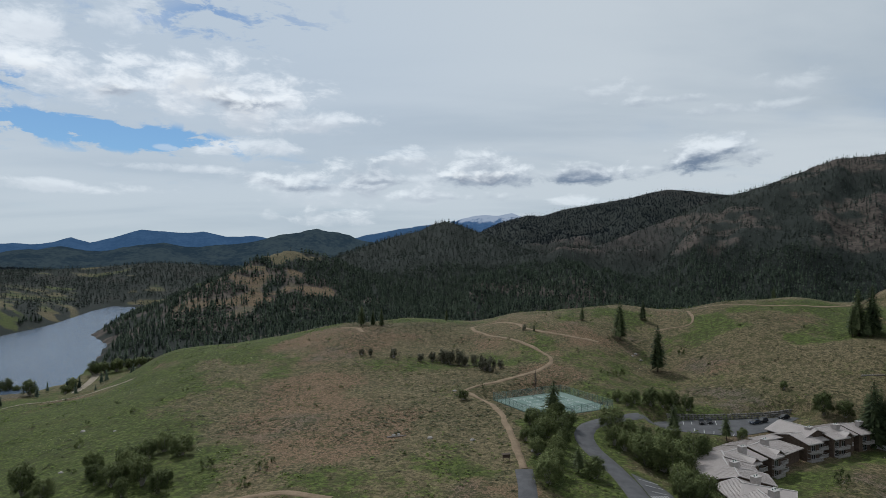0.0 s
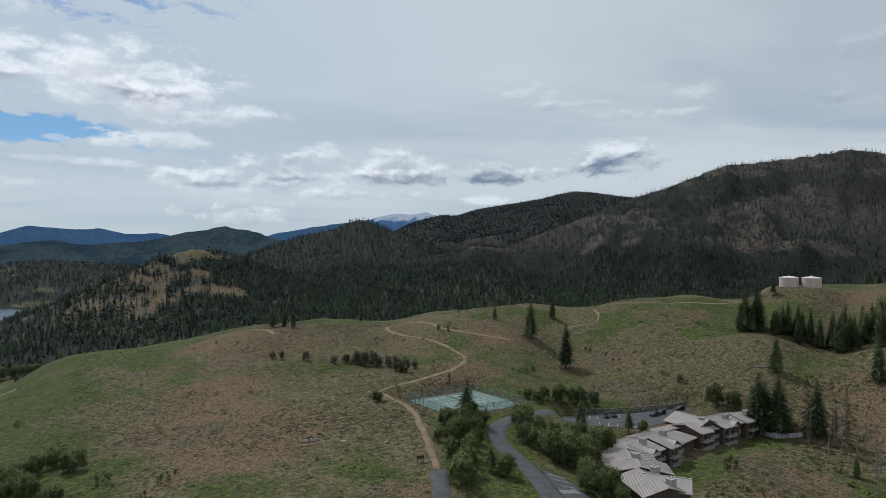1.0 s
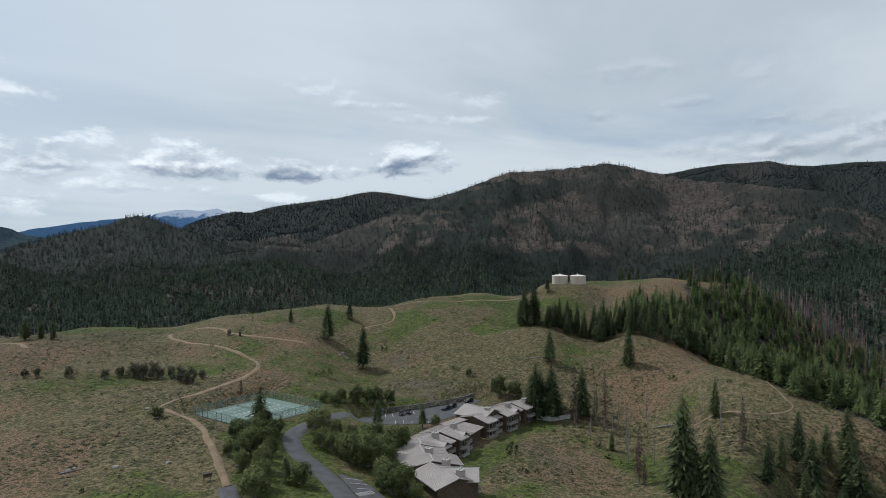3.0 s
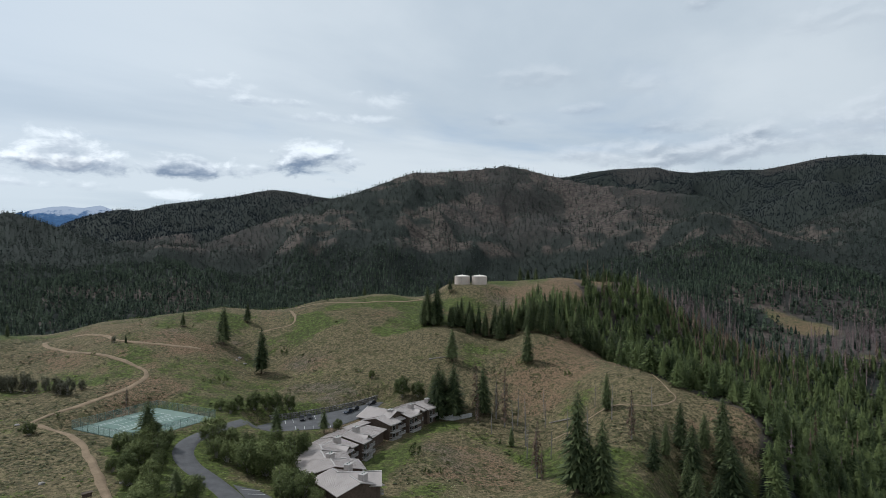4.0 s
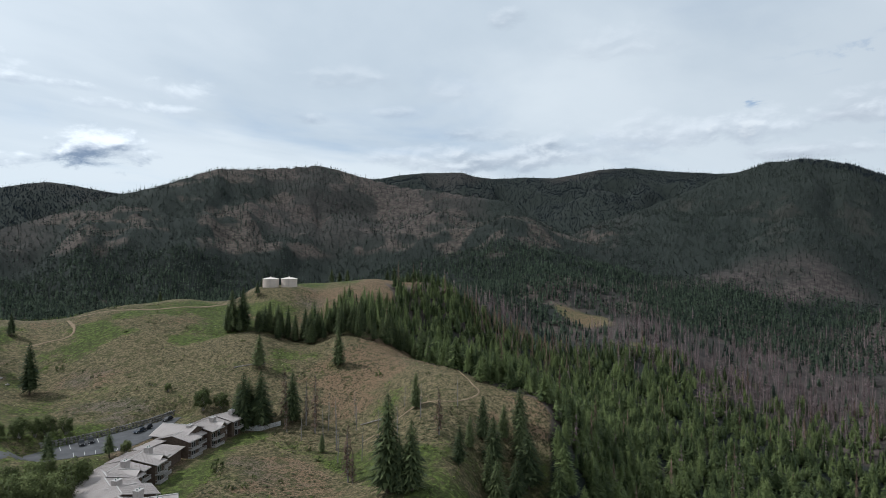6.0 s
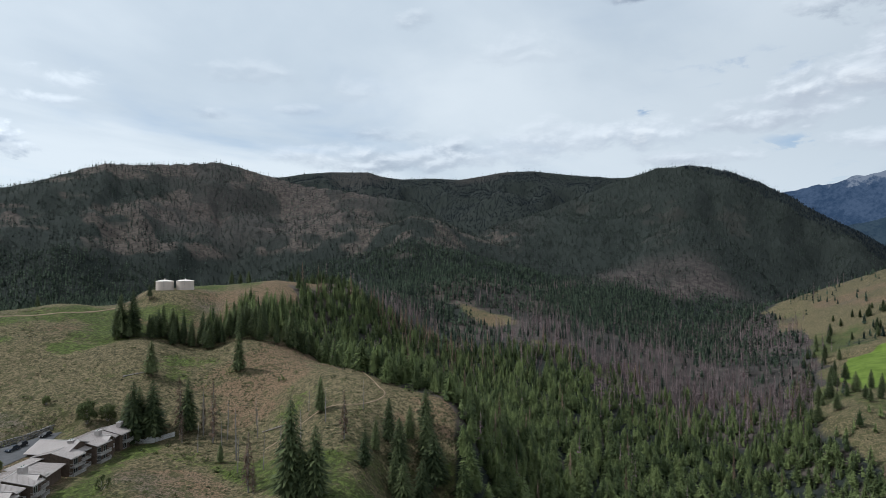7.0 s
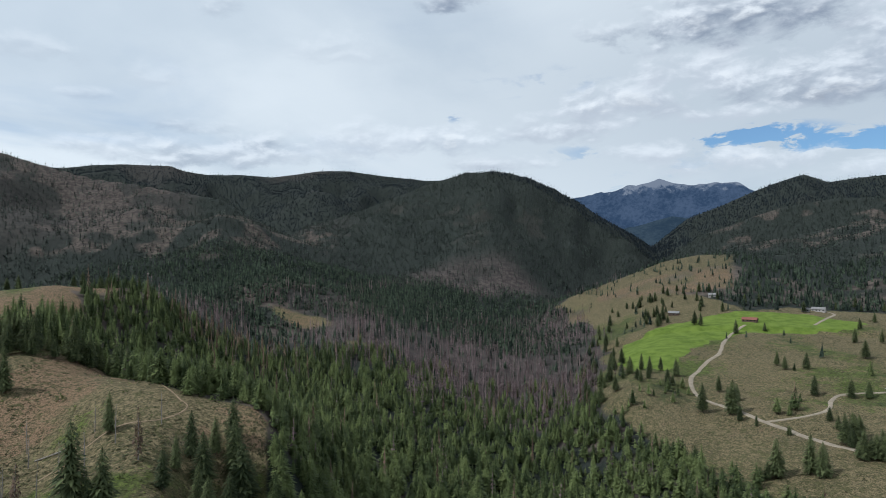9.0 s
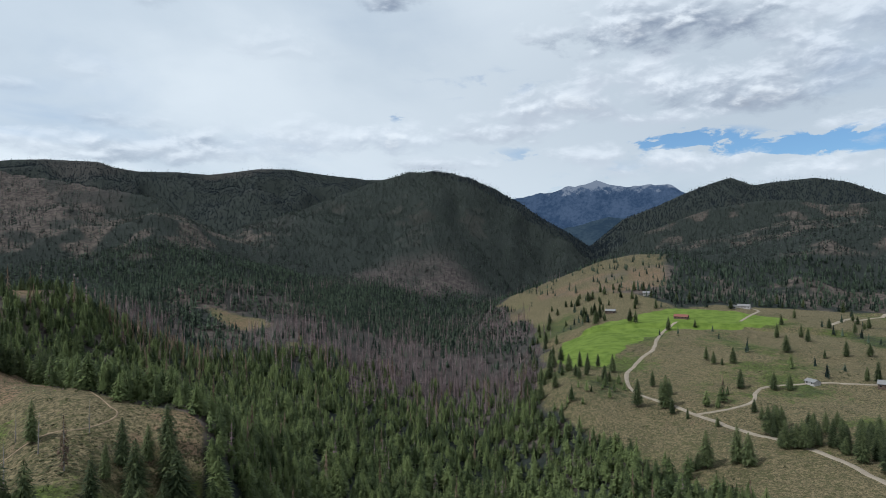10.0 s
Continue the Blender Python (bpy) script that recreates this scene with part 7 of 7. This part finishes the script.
scatter("tussocks", dome, x[ok], y[ok], rng.uniform(0.25, 0.7, ok.sum()), rng.uniform(1.2, 2.2, ok.sum()), TUFT, "bright green tussocks of grass and herbs in the draws", "tussocks", sink=0.06, soft=False)
FLOWER = foliage("pale_blossoms", (0.20, 0.22, 0.10), (0.36, 0.37, 0.22))
x, y = sown(26000, -34, 62, 150, 420)
g = covers(x, y, ground_z(x, y))[0]
spots = np.clip(fbm(x, y, 26, 3, 91) * 1.6 - 0.35, 0, 1)
ok = (rng.random(len(x)) < spots * 0.7 * np.clip(g * 1.4, 0, 1)) & (bench(x, y) > 0.9) & off_ways(x, y) & (edge_distance(x, y, LODGE_PLOT) > 1) & (edge_distance(x, y, LAWN_XY) > 0)
scatter("meadow_blossoms", dome, x[ok], y[ok], rng.uniform(0.22, 0.42, ok.sum()), rng.uniform(1.0, 1.6, ok.sum()), FLOWER, "pale blossom clumps in the green draws", "wildflowers", sink=0.03, soft=False)

# ---------------------------------------------------------------- rocks, logs and farm buildings


def rock(x, y, size, seed):
    r = random.Random(seed)
    bm = bmesh.new()
    bmesh.ops.create_icosphere(bm, subdivisions=2, radius=size)
    off = Vector((seed * 3.1, seed * 1.7, 0))
    for v in bm.verts:
        k = 1 + 0.35 * noise.noise(v.co / size * 1.3 + off)
        v.co = Vector((v.co.x * k * 1.2, v.co.y * k, v.co.z * k * 0.7))
    ob = part("boulder", bm, ROCK)
    ob.matrix_basis = Matrix.Translation((x, y, gz(x, y) + size * 0.12)) @ Matrix.Rotation(r.uniform(0, 6.28), 4, "Z")
    tagged(ob, "grey boulder half sunk in the hillside", "boulder", "boulders")


for k, (x, y) in enumerate([(28.8, 184.5), (27.2, 186), (-16, 205), (-14.5, 206), (-4, 199), (9.5, 196), (100.5, 330), (103, 333), (104, 327), (58, 205.5), (60, 204.5), (-131, 196), (-118, 193), (-124, 236), (-140, 243), (5, 262), (30, 202)]):
    rock(x, y, 0.5 + 0.45 * ((k * 37) % 10) / 10, k)


def log(a, b, radius):
    bm = bmesh.new()
    pa, pb = Vector((*a, gz(*a) + radius * 0.7)), Vector((*b, gz(*b) + radius * 0.7))
    tube(bm, pa, pb, radius, radius * 0.6, 8)
    d = (pb - pa)
    for f, s in ((0.3, 1), (0.5, -1), (0.7, 1)):
        p = pa + d * f
        tube(bm, p, p + Vector((0.4 * s, 0.2, 0.6)), radius * 0.3, radius * 0.1, 5)
    tagged(part("fallen_log", bm, GREY_WOOD), "silver fallen log lying on the slope", "log", "fallen logs")


log((176, 262), (184, 259), 0.35)
log((184.5, 259), (190, 257), 0.3)
log((189, 178), (185.5, 187), 0.3)
log((-18, 203), (-12, 204.5), 0.25)


def sign_box(x, y):
    t = thing("trail_sign", Matrix.Translation((x, y, gz(x, y))) @ Matrix.Rotation(0.2, 4, "Z"), "dark trail sign board on two posts", "sign")
    for dx in (-0.9, 0.9):
        bm = bmesh.new()
        box(bm, dx - 0.08, dx + 0.08, -0.08, 0.08, -0.4, 1.9)
        part("post", bm, BARK, t)
    bm = bmesh.new()
    box(bm, -1.1, 1.1, -0.12, -0.04, 0.8, 1.8)
    part("board", bm, SIDING, t)
    bm = bmesh.new()
    slab(bm, [(-1.3, -0.5, 1.9), (1.3, -0.5, 1.9), (1.3, 0.5, 2.1), (-1.3, 0.5, 2.1)], 0.08)
    part("roof", placed(bm, Matrix.Identity(4)), BARK, t)


sign_box(18.2, 178.5)


def farm_house(x, y, angle, length, depth, high, wall_mat, roof_mat, label, lean_to=True):
    z = gz(x, y)
    m = Matrix.Translation((x, y, z)) @ Matrix.Rotation(radians(angle), 4, "Z")
    h = thing("farm_house", m, label, "house", "farm buildings")
    bm = bmesh.new()
    hl, hd = length / 2, depth / 2
    prof = [(-hd, -1.5), (hd, -1.5), (hd, high), (0, high + depth * 0.28), (-hd, high)]
    a = [bm.verts.new((-hl, p, q)) for p, q in prof]
    b = [bm.verts.new((hl, p, q)) for p, q in prof]
    bm.faces.new(a)
    bm.faces.new(b[::-1])
    for i in range(5):
        j = (i + 1) % 5
        bm.faces.new((a[j], a[i], b[i], b[j]))
    part("wall", placed(bm, Matrix.Identity(4)), wall_mat, h)
    for s in (-1, 1):
        bm = bmesh.new()
        slab(bm, [(-hl - 0.5, s * (hd + 0.6), high - 0.1), (hl + 0.5, s * (hd + 0.6), high - 0.1), (hl + 0.5, 0, high + depth * 0.28 + 0.2), (-hl - 0.5, 0, high + depth * 0.28 + 0.2)], 0.18)
        part("roof", placed(bm, Matrix.Identity(4)), roof_mat, h)
    for s in (-1, 1):
        for k in range(max(2, int(length / 3.5))):
            cx = -hl + length * (k + 0.5) / max(2, int(length / 3.5))
            bm = bmesh.new()
            box(bm, cx - 0.6, cx + 0.6, s * hd - 0.04, s * hd + 0.04, 1.0, 2.2)
            part("window", bm, GLASS, h)
    if lean_to:
        bm = bmesh.new()
        slab(bm, [(-hl, -hd - 3.2, high - 0.7), (hl * 0.4, -hd - 3.2, high - 0.7), (hl * 0.4, -hd - 0.4, high - 0.25), (-hl, -hd - 0.4, high - 0.25)], 0.15)
        part("porch_roof", placed(bm, Matrix.Identity(4)), roof_mat, h)
        for cx in (-hl + 0.3, hl * 0.4 - 0.3):
            bm = bmesh.new()
            box(bm, cx - 0.12, cx + 0.12, -hd - 3.0, -hd - 2.76, -1.0, high - 0.8)
            part("porch_post", bm, TRIM, h)


farm_house(872, -121, 75, 13, 8, 3.2, SIDING, PALE_ROOF, "dark farm house with a pale roof among conifers")
farm_house(793, -194, 62, 16, 8, 2.8, SIDING, RED_METAL, "long barn with a rusty red metal roof at the field edge", False)
farm_house(872, -294, 60, 15, 8, 3.2, TRIM, PALE_ROOF, "pale farm house above the green field")
farm_house(862, -276, 70, 9, 7, 2.6, TRIM, PALE_ROOF, "pale shed beside the farm house", False)
farm_house(505, -217, 20, 9, 6, 2.5, TRIM, PALE_ROOF, "low grey shed beside the branch road", False)
farm_house(488, -262, 55, 14, 8, 3.2, SIDING, PALE_ROOF, "dark ranch house at the end of the branch road")
farm_house(478, -272, 30, 8, 6, 2.6, TRIM, PALE_ROOF, "small pale outbuilding of the ranch", False)
farm_house(960, -187, 80, 12, 8, 3.0, TRIM, PALE_ROOF, "small pale house high on the dry slope", False)
